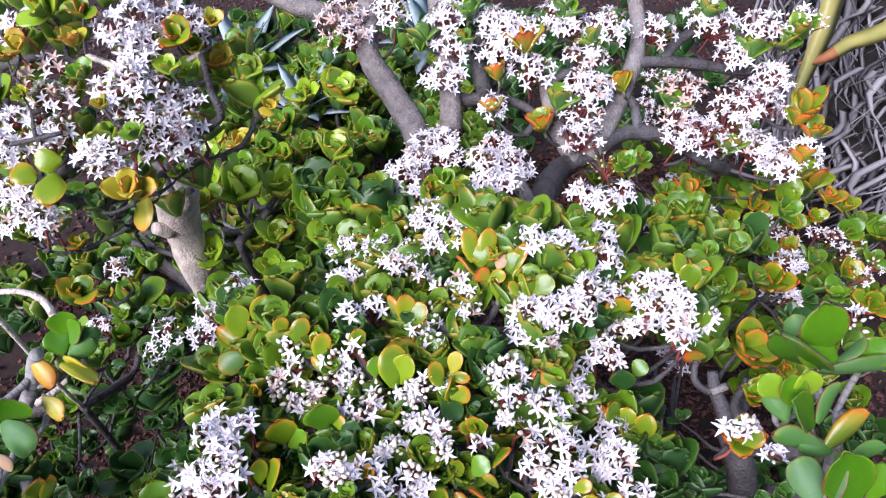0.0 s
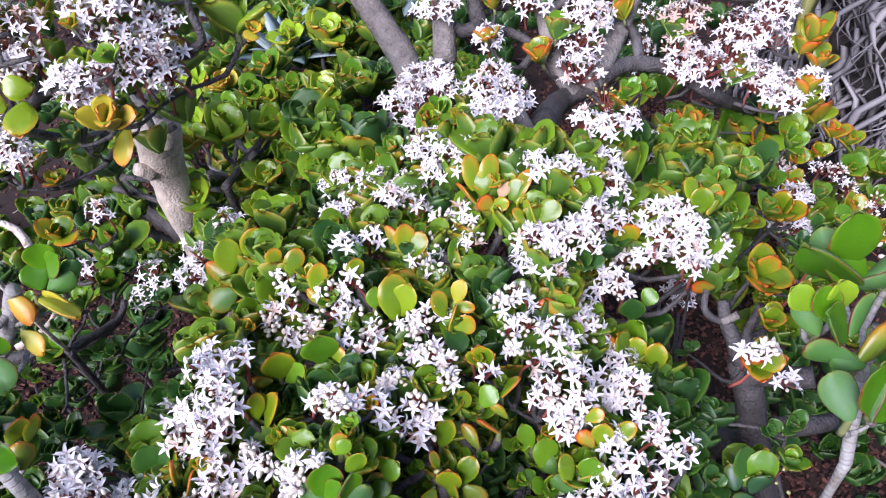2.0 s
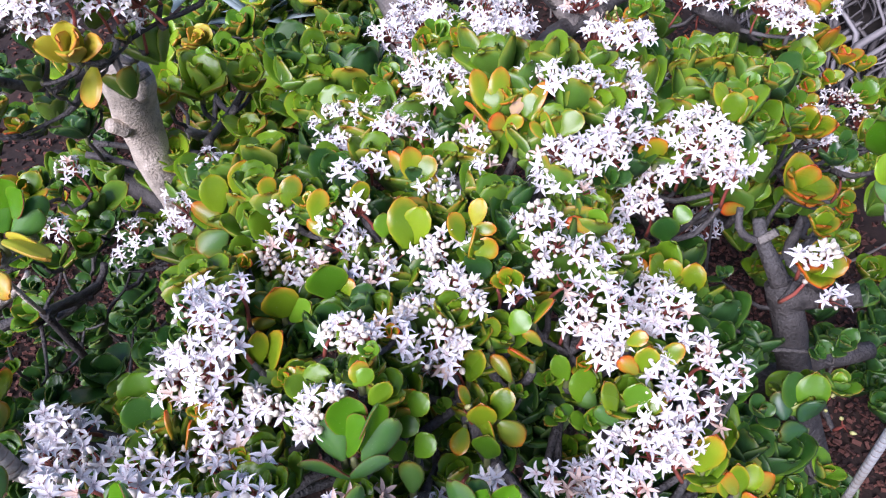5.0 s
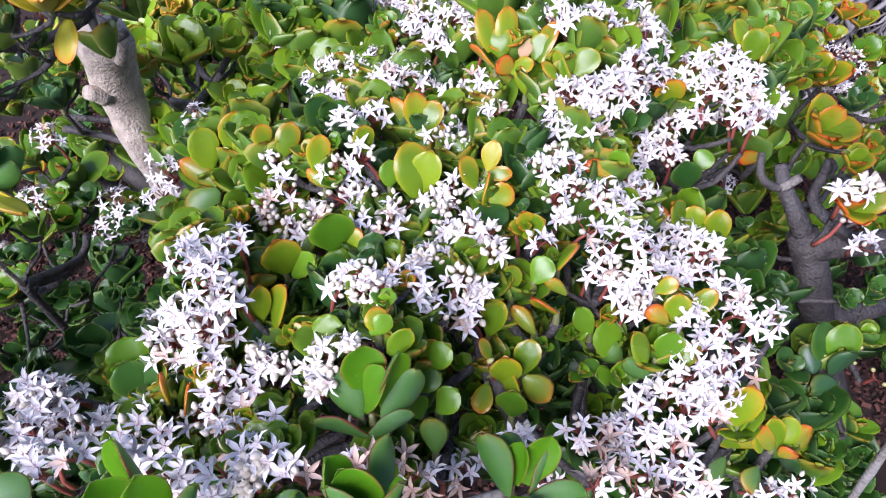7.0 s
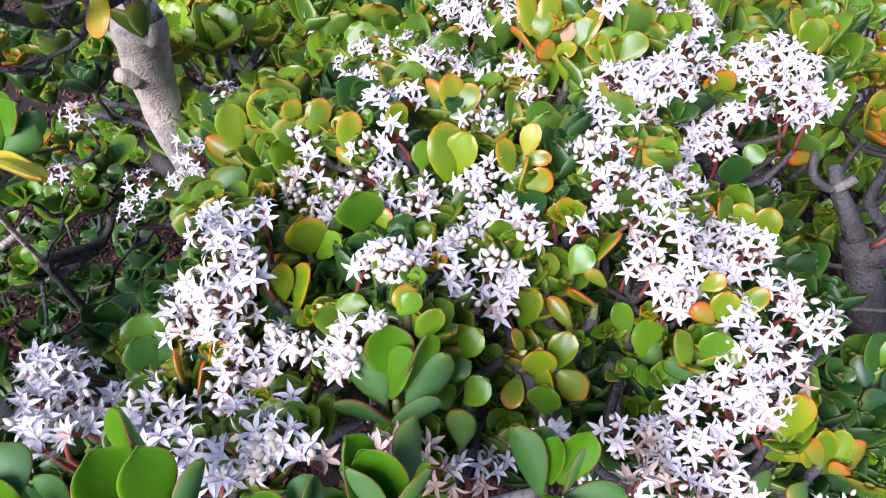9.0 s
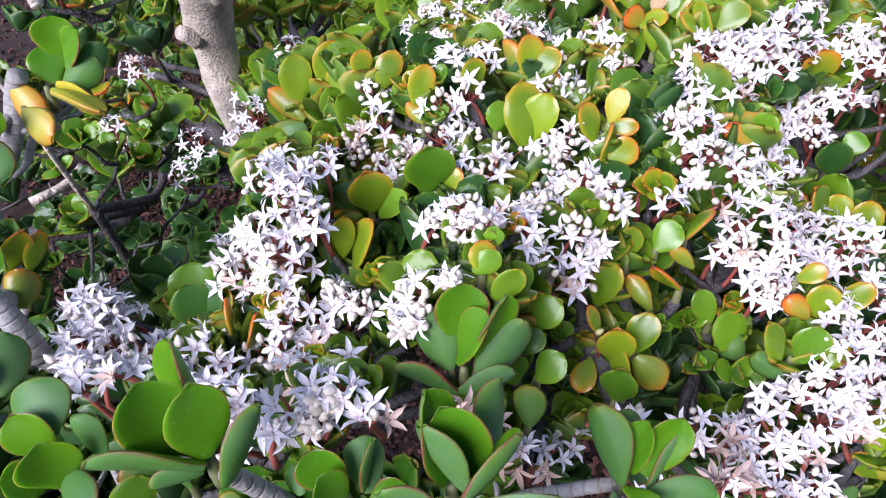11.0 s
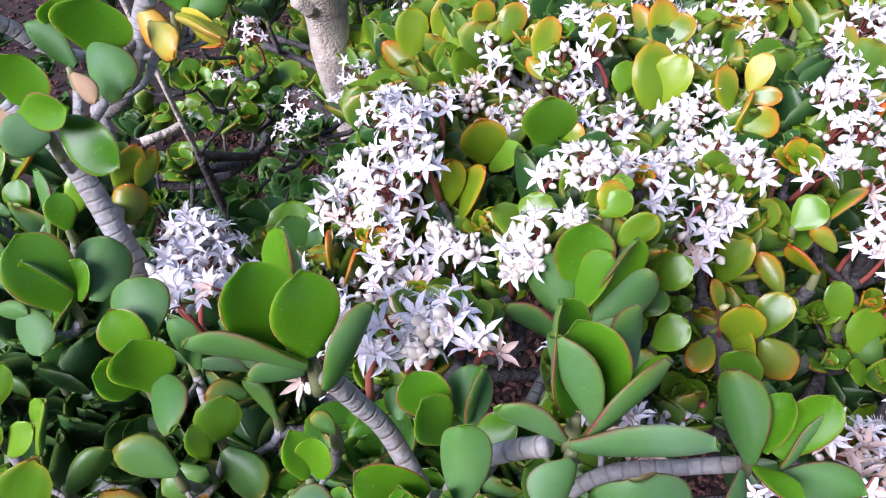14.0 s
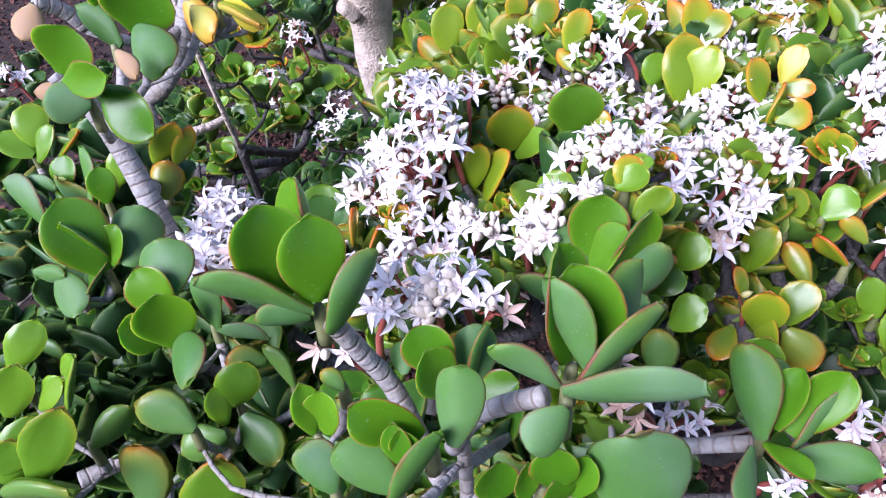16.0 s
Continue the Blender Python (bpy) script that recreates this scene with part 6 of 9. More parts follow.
fill(shrub, 0.122, 0.408, 0.560, 0.050, "v")
fill(shrub, 0.127, 0.396, 0.570, 0.051, "x")
fill(shrub, 0.147, 0.395, 0.588, 0.052, "v")
fill(shrub, 0.181, 0.396, 0.568, 0.044, "x")
fill(shrub, 0.204, 0.386, 0.573, 0.051, "x")
fill(shrub, 0.229, 0.385, 0.575, 0.043, "x")
fill(shrub, 0.272, 0.410, 0.542, 0.047, "x")
fill(shrub, -0.262, 0.394, 0.603, 0.050, "x")
fill(shrub, -0.226, 0.353, 0.648, 0.043, "x")
fill(shrub, -0.202, 0.348, 0.649, 0.040, "v")
fill(shrub, -0.194, 0.353, 0.640, 0.045, "v")
fill(shrub, -0.182, 0.366, 0.632, 0.049, "v")
fill(shrub, -0.160, 0.371, 0.621, 0.044, "v")
fill(shrub, -0.137, 0.360, 0.633, 0.038, "v")
fill(shrub, -0.103, 0.297, 0.695, 0.037, "x")
fill(shrub, -0.087, 0.296, 0.697, 0.031, "x")
fill(shrub, -0.079, 0.292, 0.703, 0.038, "v")
fill(shrub, -0.056, 0.314, 0.676, 0.044, "v")
fill(shrub, -0.030, 0.341, 0.647, 0.036, "v")
fill(shrub, -0.008, 0.352, 0.629, 0.048, "v")
fill(shrub, 0.000, 0.344, 0.635, 0.043, "v")
fill(shrub, 0.028, 0.375, 0.584, 0.050, "v")
fill(shrub, 0.054, 0.383, 0.561, 0.053, "v")
fill(shrub, 0.093, 0.407, 0.538, 0.060, "x")
fill(shrub, 0.114, 0.399, 0.535, 0.049, "v")
fill(shrub, 0.142, 0.393, 0.544, 0.048, "x")
fill(shrub, 0.161, 0.386, 0.557, 0.042, "x")
fill(shrub, 0.172, 0.362, 0.572, 0.045, "v")
fill(shrub, 0.207, 0.374, 0.554, 0.049, "x")
fill(shrub, 0.234, 0.371, 0.544, 0.052, "x")
fill(shrub, 0.248, 0.379, 0.550, 0.053, "x")
fill(shrub, -0.271, 0.397, 0.578, 0.039, "v")
fill(shrub, -0.237, 0.352, 0.617, 0.037, "x")
fill(shrub, -0.200, 0.331, 0.649, 0.044, "v")
fill(shrub, -0.187, 0.328, 0.652, 0.036, "v")
fill(shrub, -0.182, 0.348, 0.624, 0.047, "v")
fill(shrub, -0.155, 0.328, 0.637, 0.038, "v")
fill(shrub, -0.125, 0.316, 0.661, 0.044, "v")
fill(shrub, -0.109, 0.281, 0.700, 0.034, "v")
fill(shrub, -0.073, 0.291, 0.680, 0.031, "v")
fill(shrub, -0.061, 0.305, 0.668, 0.042, "x")
fill(shrub, -0.039, 0.342, 0.598, 0.048, "x")
fill(shrub, -0.014, 0.342, 0.615, 0.039, "v")
fill(shrub, 0.001, 0.320, 0.618, 0.048, "v")
fill(shrub, 0.034, 0.355, 0.580, 0.048, "v")
fill(shrub, 0.054, 0.356, 0.567, 0.040, "x")
fill(shrub, 0.083, 0.388, 0.533, 0.052, "x")
fill(shrub, 0.110, 0.387, 0.531, 0.053, "x")
fill(shrub, 0.125, 0.368, 0.533, 0.047, "x")
fill(shrub, 0.146, 0.359, 0.561, 0.044, "x")
fill(shrub, 0.166, 0.348, 0.574, 0.049, "x")
fill(shrub, 0.180, 0.342, 0.569, 0.046, "x")
fill(shrub, 0.233, 0.360, 0.531, 0.042, "x")
fill(shrub, -0.300, 0.388, 0.558, 0.055, "v")
fill(shrub, -0.260, 0.349, 0.601, 0.047, "x")
fill(shrub, -0.235, 0.333, 0.623, 0.035, "v")
fill(shrub, -0.207, 0.307, 0.649, 0.039, "x")
fill(shrub, -0.186, 0.301, 0.647, 0.036, "v")
fill(shrub, -0.178, 0.323, 0.628, 0.042, "v")
fill(shrub, -0.156, 0.312, 0.648, 0.039, "v")
fill(shrub, -0.134, 0.290, 0.662, 0.031, "x")
fill(shrub, -0.113, 0.268, 0.689, 0.038, "v")
fill(shrub, -0.073, 0.275, 0.678, 0.033, "v")
fill(shrub, -0.062, 0.297, 0.648, 0.042, "x")
fill(shrub, -0.041, 0.340, 0.579, 0.044, "v")
fill(shrub, -0.026, 0.323, 0.589, 0.039, "v")
fill(shrub, -0.007, 0.307, 0.621, 0.040, "v")
fill(shrub, 0.020, 0.332, 0.566, 0.043, "x")
fill(shrub, 0.042, 0.338, 0.569, 0.045, "x")
fill(shrub, 0.100, 0.342, 0.538, 0.051, "x")
fill(shrub, 0.113, 0.347, 0.549, 0.046, "v")
fill(shrub, 0.140, 0.331, 0.548, 0.051, "v")
fill(shrub, 0.156, 0.328, 0.546, 0.042, "x")
fill(shrub, 0.200, 0.345, 0.536, 0.042, "x")
fill(shrub, 0.213, 0.338, 0.542, 0.046, "x")
fill(shrub, -0.278, 0.338, 0.585, 0.039, "v")
fill(shrub, -0.253, 0.319, 0.606, 0.035, "v")
fill(shrub, -0.221, 0.298, 0.631, 0.037, "x")
fill(shrub, -0.201, 0.294, 0.640, 0.038, "v")
fill(shrub, -0.185, 0.292, 0.643, 0.041, "v")
fill(shrub, -0.173, 0.292, 0.637, 0.033, "v")
fill(shrub, -0.159, 0.290, 0.630, 0.035, "x")
fill(shrub, -0.129, 0.284, 0.656, 0.031, "v")
fill(shrub, -0.067, 0.285, 0.625, 0.041, "v")
fill(shrub, -0.041, 0.322, 0.568, 0.047, "x")
fill(shrub, -0.019, 0.300, 0.584, 0.044, "v")
fill(shrub, -0.003, 0.298, 0.588, 0.036, "v")
fill(shrub, 0.029, 0.319, 0.561, 0.040, "x")
fill(shrub, 0.060, 0.340, 0.533, 0.055, "x")
fill(shrub, 0.112, 0.332, 0.528, 0.048, "x")
fill(shrub, 0.141, 0.321, 0.534, 0.051, "v")
fill(shrub, 0.163, 0.323, 0.539, 0.054, "x")
fill(shrub, 0.177, 0.309, 0.530, 0.050, "x")
fill(shrub, 0.207, 0.327, 0.517, 0.057, "v")
fill(shrub, 0.245, 0.325, 0.492, 0.056, "x")
fill(shrub, -0.264, 0.301, 0.607, 0.034, "x")
fill(shrub, -0.234, 0.282, 0.640, 0.040, "v")
fill(shrub, -0.217, 0.281, 0.634, 0.037, "v")
fill(shrub, -0.207, 0.281, 0.623, 0.037, "v")
fill(shrub, -0.180, 0.282, 0.634, 0.043, "v")
fill(shrub, -0.170, 0.277, 0.641, 0.038, "v")
fill(shrub, -0.152, 0.267, 0.651, 0.035, "v")
fill(shrub, -0.133, 0.259, 0.653, 0.034, "v")
fill(shrub, -0.068, 0.283, 0.612, 0.040, "v")
fill(shrub, -0.036, 0.313, 0.547, 0.051, "x")
fill(shrub, -0.024, 0.310, 0.557, 0.040, "v")
fill(shrub, 0.001, 0.295, 0.559, 0.038, "v")
fill(shrub, 0.016, 0.301, 0.551, 0.042, "x")
fill(shrub, 0.074, 0.313, 0.532, 0.042, "v")
fill(shrub, 0.092, 0.303, 0.522, 0.047, "x")
fill(shrub, 0.112, 0.303, 0.535, 0.045, "v")
fill(shrub, 0.124, 0.287, 0.546, 0.042, "x")
fill(shrub, 0.169, 0.310, 0.514, 0.055, "x")
fill(shrub, 0.173, 0.297, 0.525, 0.047, "v")
fill(shrub, 0.219, 0.320, 0.487, 0.048, "x")
fill(shrub, 0.260, 0.325, 0.469, 0.056, "v")
fill(shrub, 0.282, 0.322, 0.474, 0.055, "x")
fill(shrub, -0.241, 0.260, 0.649, 0.033, "v")
fill(shrub, -0.228, 0.266, 0.642, 0.042, "v")
fill(shrub, -0.217, 0.265, 0.634, 0.042, "v")
fill(shrub, -0.203, 0.257, 0.634, 0.040, "v")
fill(shrub, -0.167, 0.222, 0.690, 0.029, "v")
fill(shrub, -0.147, 0.217, 0.703, 0.035, "v")
fill(shrub, -0.133, 0.217, 0.705, 0.027, "v")
fill(shrub, -0.131, 0.235, 0.676, 0.032, "v")
fill(shrub, -0.092, 0.224, 0.668, 0.037, "v")
fill(shrub, -0.085, 0.240, 0.644, 0.040, "v")
fill(shrub, -0.064, 0.256, 0.609, 0.041, "v")
fill(shrub, -0.042, 0.279, 0.564, 0.037, "v")
fill(shrub, -0.025, 0.265, 0.599, 0.042, "v")
fill(shrub, 0.051, 0.259, 0.570, 0.036, "x")
fill(shrub, 0.085, 0.291, 0.526, 0.045, "v")
fill(shrub, 0.103, 0.287, 0.529, 0.043, "x")
fill(shrub, 0.117, 0.280, 0.533, 0.043, "x")
fill(shrub, 0.148, 0.284, 0.521, 0.051, "x")
fill(shrub, 0.179, 0.284, 0.501, 0.054, "v")
fill(shrub, 0.215, 0.296, 0.473, 0.057, "x")
fill(shrub, 0.239, 0.306, 0.464, 0.042, "x")
fill(shrub, 0.288, 0.308, 0.435, 0.052, "v")
fill(shrub, 0.293, 0.302, 0.447, 0.056, "x")
fill(shrub, -0.220, 0.218, 0.698, 0.026, "x")
fill(shrub, -0.200, 0.208, 0.696, 0.028, "v")
fill(shrub, -0.204, 0.236, 0.658, 0.031, "v")
fill(shrub, -0.187, 0.216, 0.681, 0.032, "v")
fill(shrub, -0.166, 0.217, 0.673, 0.036, "x")
fill(shrub, -0.161, 0.218, 0.667, 0.029, "v")
fill(shrub, -0.086, 0.225, 0.633, 0.032, "v")
fill(shrub, -0.062, 0.249, 0.595, 0.040, "v")
fill(shrub, -0.050, 0.249, 0.591, 0.040, "v")
fill(shrub, 0.056, 0.255, 0.561, 0.038, "v")
fill(shrub, 0.074, 0.261, 0.531, 0.046, "x")
fill(shrub, 0.091, 0.254, 0.534, 0.048, "x")
fill(shrub, 0.126, 0.275, 0.493, 0.049, "v")
fill(shrub, 0.143, 0.263, 0.501, 0.046, "x")
fill(shrub, 0.180, 0.285, 0.474, 0.054, "x")
fill(shrub, 0.212, 0.272, 0.463, 0.056, "x")
fill(shrub, 0.239, 0.274, 0.454, 0.044, "x")
fill(shrub, 0.285, 0.296, 0.427, 0.060, "v")
fill(shrub, -0.172, 0.208, 0.674, 0.027, "v")
fill(shrub, -0.154, 0.207, 0.679, 0.035, "v")
fill(shrub, -0.071, 0.217, 0.628, 0.039, "v")
fill(shrub, 0.069, 0.237, 0.546, 0.035, "x")
fill(shrub, 0.125, 0.250, 0.496, 0.043, "v")
fill(shrub, 0.221, 0.259, 0.452, 0.050, "x")
connect(shrub)
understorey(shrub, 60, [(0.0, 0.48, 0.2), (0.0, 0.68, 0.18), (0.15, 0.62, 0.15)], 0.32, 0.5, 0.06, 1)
join_fill(shrub)

tree = jade_plant("old jade plant with a thick sawn trunk and white flowers", (-0.36, 0.98, 0.0))
limb(tree, 0.0236, 0.0354, "pale", (-0.401, 0.893, 0.285), (-0.425, 0.918, 0.360), (-0.433, 0.923, 0.417), (-0.437, 0.924, 0.469), (-0.436, 0.916, 0.514), (-0.428, 0.907, 0.558), (-0.416, 0.894, 0.599))
limb(tree, 0.0123, 0.0092, "pale", (-0.444, 0.887, 0.513), (-0.451, 0.879, 0.523), (-0.459, 0.871, 0.532))
limb(tree, 0.0080, 0.0066, "pale", (-0.401, 0.872, 0.572), (-0.392, 0.870, 0.588), (-0.387, 0.870, 0.607))
limb(tree, 0.0055, 0.0055, "grey", (-0.372, 0.855, 0.621), (-0.384, 0.846, 0.618), (-0.397, 0.842, 0.620), (-0.404, 0.848, 0.632), (-0.406, 0.855, 0.647), (-0.398, 0.872, 0.670))
limb(tree, 0.0063, 0.0049, "grey", (-0.442, 0.900, 0.638), (-0.419, 0.886, 0.631), (-0.397, 0.873, 0.624), (-0.386, 0.874, 0.632))
limb(tree, 0.0054, 0.0041, "bark", (-0.305, 0.734, 0.787), (-0.268, 0.733, 0.803), (-0.262, 0.733, 0.818), (-0.270, 0.739, 0.840), (-0.278, 0.757, 0.877))
limb(tree, 0.0038, 0.0032, "pale", (-0.397, 0.736, 0.884), (-0.361, 0.719, 0.879), (-0.322, 0.707, 0.880))
limb(tree, 0.0077, 0.0049, "bark", (-0.532, 0.708, 0.726), (-0.468, 0.691, 0.747), (-0.427, 0.681, 0.777), (-0.369, 0.665, 0.799))
limb(tree, 0.0032, 0.0026, "bark", (-0.508, 0.688, 0.796), (-0.469, 0.684, 0.806), (-0.426, 0.681, 0.818))
limb(tree, 0.0054, 0.0041, "bark", (-0.533, 0.784, 0.847), (-0.484, 0.780, 0.863), (-0.437, 0.765, 0.867), (-0.411, 0.746, 0.865))
bloom(tree, -0.481, 0.763, 0.911, 0.038, "w")
bloom(tree, -0.490, 0.753, 0.894, 0.025, "w")
bloom(tree, -0.458, 0.769, 0.922, 0.025, "w")
bloom(tree, -0.368, 0.745, 0.917, 0.046, "w")
bloom(tree, -0.342, 0.754, 0.928, 0.043, "w")
bloom(tree, -0.334, 0.744, 0.905, 0.053, "w")
bloom(tree, -0.345, 0.726, 0.906, 0.034, "w")
bloom(tree, -0.322, 0.775, 0.912, 0.035, "w")
bloom(tree, -0.327, 0.721, 0.893, 0.025, "w")
bloom(tree, -0.309, 0.796, 0.915, 0.026, "w")
bloom(tree, -0.295, 0.804, 0.902, 0.039, "w")
bloom(tree, -0.291, 0.803, 0.884, 0.027, "w")
bloom(tree, -0.443, 0.739, 0.874, 0.032, "p")
bloom(tree, -0.477, 0.734, 0.855, 0.032, "p")
bloom(tree, -0.458, 0.732, 0.843, 0.043, "p")
bloom(tree, -0.436, 0.726, 0.839, 0.032, "p")
bloom(tree, -0.341, 0.697, 0.887, 0.036, "w")
bloom(tree, -0.364, 0.694, 0.869, 0.040, "w")
bloom(tree, -0.330, 0.687, 0.872, 0.027, "w")
bloom(tree, -0.319, 0.703, 0.865, 0.029, "w")
bloom(tree, -0.359, 0.689, 0.849, 0.029, "w")
bloom(tree, -0.336, 0.688, 0.838, 0.035, "w")
bloom(tree, -0.308, 0.720, 0.850, 0.026, "w")
bloom(tree, -0.297, 0.731, 0.836, 0.037, "w")
bloom(tree, -0.303, 0.707, 0.828, 0.036, "w")
bloom(tree, -0.313, 0.689, 0.823, 0.048, "w")
bloom(tree, -0.305, 0.706, 0.791, 0.044, "w")
bloom(tree, -0.339, 0.694, 0.791, 0.030, "w")
bloom(tree, -0.320, 0.752, 0.747, 0.033, "w")
bloom(tree, -0.292, 0.717, 0.805, 0.026, "w")
bloom(tree, -0.472, 0.717, 0.822, 0.030, "w")
bloom(tree, -0.491, 0.709, 0.823, 0.036, "w")
bloom(tree, -0.460, 0.697, 0.803, 0.043, "w")
bloom(tree, -0.444, 0.707, 0.813, 0.030, "w")
bloom(tree, -0.499, 0.689, 0.803, 0.030, "w")
bloom(tree, -0.490, 0.677, 0.793, 0.030, "w")
bloom(tree, -0.446, 0.685, 0.796, 0.026, "w")
bloom(tree, -0.402, 0.678, 0.800, 0.036, "w")
bloom(tree, -0.375, 0.670, 0.806, 0.035, "w")
bloom(tree, -0.382, 0.685, 0.773, 0.043, "w")
bloom(tree, -0.353, 0.671, 0.812, 0.025, "w")
bloom(tree, -0.395, 0.670, 0.783, 0.030, "w")
bloom(tree, -0.365, 0.679, 0.769, 0.024, "w")
bloom(tree, -0.492, 0.654, 0.763, 0.036, "w")
bloom(tree, -0.472, 0.639, 0.758, 0.042, "w")
bloom(tree, -0.461, 0.629, 0.741, 0.042, "w")
bloom(tree, -0.469, 0.663, 0.707, 0.031, "w")
bloom(tree, -0.506, 0.648, 0.719, 0.030, "w")
bloom(tree, -0.481, 0.667, 0.691, 0.021, "w")
rosette(tree, -0.438, 0.754, 0.931, 0.046, "l", (-0.23, -0.58, 0.78))
rosette(tree, -0.390, 0.740, 0.933, 0.028, "s", (0.15, -0.31, 0.94))
rosette(tree, -0.399, 0.722, 0.908, 0.028, "y", (0.08, -0.09, 0.99))
rosette(tree, -0.468, 0.730, 0.898, 0.028, "y", (0.25, -0.44, 0.86))
rosette(tree, -0.393, 0.702, 0.878, 0.030, "m", (-0.10, -0.34, 0.94))
rosette(tree, -0.470, 0.705, 0.854, 0.019, "s", (0.06, -0.58, 0.82))
rosette(tree, -0.301, 0.753, 0.899, 0.040, "s", (0.22, -0.44, 0.87))
rosette(tree, -0.287, 0.770, 0.880, 0.027, "s", (0.05, -0.61, 0.79))
rosette(tree, -0.271, 0.800, 0.899, 0.025, "y", (0.22, -0.50, 0.84))
rosette(tree, -0.300, 0.714, 0.879, 0.028, "l", (-0.10, -0.23, 0.97))
rosette(tree, -0.289, 0.749, 0.860, 0.030, "l", (-0.18, -0.45, 0.88))
rosette(tree, -0.270, 0.797, 0.832, 0.032, "l", (-0.18, -0.20, 0.96))
rosette(tree, -0.240, 0.794, 0.808, 0.074, "l", (-0.10, 0.17, 0.98))
rosette(tree, -0.277, 0.811, 0.840, 0.048, "y", (0.10, -0.34, 0.94))
rosette(tree, -0.246, 0.800, 0.832, 0.040, "l", (0.28, 0.03, 0.96))
rosette(tree, -0.213, 0.771, 0.804, 0.026, "y", (0.28, -0.62, 0.73))
rosette(tree, -0.366, 0.672, 0.858, 0.020, "s", (-0.21, -0.00, 0.98))
rosette(tree, -0.327, 0.717, 0.741, 0.023, "l", (0.17, -0.39, 0.90))
head = sprig(tree, -0.450, 0.667, 0.779)
blade(head, (-0.431, 0.669, 0.789), (-0.456, 0.659, 0.795), (0.40, -0.79, 0.47), 0.030, "s")
blade(head, (-0.459, 0.654, 0.772), (-0.485, 0.658, 0.785), (0.30, -0.56, 0.77), 0.030, "s")
blade(head, (-0.440, 0.659, 0.777), (-0.433, 0.619, 0.766), (0.19, -0.23, 0.96), 0.037, "s")
rosette(tree, -0.331, 0.656, 0.832, 0.023, "m", (-0.25, -0.35, 0.90))
head = sprig(tree, -0.375, 0.707, 0.711)
blade(head, (-0.365, 0.702, 0.714), (-0.371, 0.673, 0.685), (-0.25, -0.65, 0.72), 0.032, "y")
rosette(tree, -0.356, 0.653, 0.759, 0.055, "y", (0.15, -0.49, 0.86))
rosette(tree, -0.486, 0.637, 0.707, 0.030, "m", (0.28, -0.14, 0.95))
rosette(tree, -0.400, 0.655, 0.738, 0.030, "d", (-0.21, -0.09, 0.97))
rosette(tree, -0.396, 0.681, 0.702, 0.028, "d", (0.14, -0.23, 0.96))
rosette(tree, -0.448, 0.662, 0.673, 0.028, "s", (0.09, -0.08, 0.99))
rosette(tree, -0.350, 0.706, 0.728, 0.023, "l", (-0.01, -0.08, 1.00))
rosette(tree, -0.481, 0.724, 0.889, 0.025, "s", (0.10, -0.20, 0.98))
fill(tree, -0.495, 0.818, 0.912, 0.043, "b")
fill(tree, -0.453, 0.819, 0.916, 0.052, "b")
fill(tree, -0.394, 0.817, 0.922, 0.055, "b")
fill(tree, -0.378, 0.839, 0.903, 0.043, "b")
fill(tree, -0.540, 0.835, 0.881, 0.057, "b")
fill(tree, -0.425, 0.793, 0.891, 0.053, "b")
fill(tree, -0.501, 0.796, 0.862, 0.053, "b")
fill(tree, -0.445, 0.792, 0.871, 0.056, "b")
fill(tree, -0.355, 0.751, 0.878, 0.053, "b")
fill(tree, -0.265, 0.874, 0.827, 0.055, "b")
fill(tree, -0.495, 0.788, 0.841, 0.050, "b")
fill(tree, -0.369, 0.766, 0.841, 0.053, "b")
fill(tree, -0.324, 0.859, 0.795, 0.047, "b")
fill(tree, -0.540, 0.758, 0.823, 0.053, "b")
fill(tree, -0.497, 0.764, 0.813, 0.043, "b")
fill(tree, -0.448, 0.768, 0.820, 0.058, "b")
fill(tree, -0.404, 0.765, 0.820, 0.047, "b")
fill(tree, -0.370, 0.731, 0.831, 0.051, "b")
fill(tree, -0.359, 0.770, 0.820, 0.047, "b")
fill(tree, -0.326, 0.782, 0.816, 0.056, "b")
fill(tree, -0.301, 0.797, 0.798, 0.047, "b")
fill(tree, -0.280, 0.865, 0.751, 0.046, "b")
fill(tree, -0.500, 0.783, 0.766, 0.049, "b")
fill(tree, -0.436, 0.743, 0.787, 0.043, "b")
fill(tree, -0.375, 0.754, 0.779, 0.051, "b")
fill(tree, -0.332, 0.726, 0.801, 0.044, "b")
fill(tree, -0.322, 0.808, 0.744, 0.059, "b")
fill(tree, -0.542, 0.743, 0.765, 0.045, "b")
fill(tree, -0.526, 0.754, 0.760, 0.048, "b")
fill(tree, -0.465, 0.727, 0.778, 0.048, "b")
fill(tree, -0.395, 0.709, 0.782, 0.055, "b")
fill(tree, -0.369, 0.752, 0.744, 0.043, "b")
fill(tree, -0.522, 0.716, 0.738, 0.052, "b")
fill(tree, -0.423, 0.732, 0.728, 0.057, "b")
fill(tree, -0.405, 0.798, 0.679, 0.059, "b")
fill(tree, -0.333, 0.796, 0.679, 0.059, "b")
fill(tree, -0.513, 0.706, 0.723, 0.043, "b")
fill(tree, -0.486, 0.692, 0.719, 0.045, "b")
fill(tree, -0.448, 0.728, 0.687, 0.044, "b")
fill(tree, -0.368, 0.768, 0.650, 0.057, "b")
fill(tree, -0.550, 0.695, 0.679, 0.047, "b")
fill(tree, -0.547, 0.710, 0.668, 0.053, "b")
fill(tree, -0.516, 0.738, 0.645, 0.051, "b")
fill(tree, -0.448, 0.737, 0.637, 0.046, "b")
connect(tree)
understorey(tree, 22, [(-0.45, 0.9, 0.25)], 0.08, 0.3, 0.07, 2)
join_fill(tree)

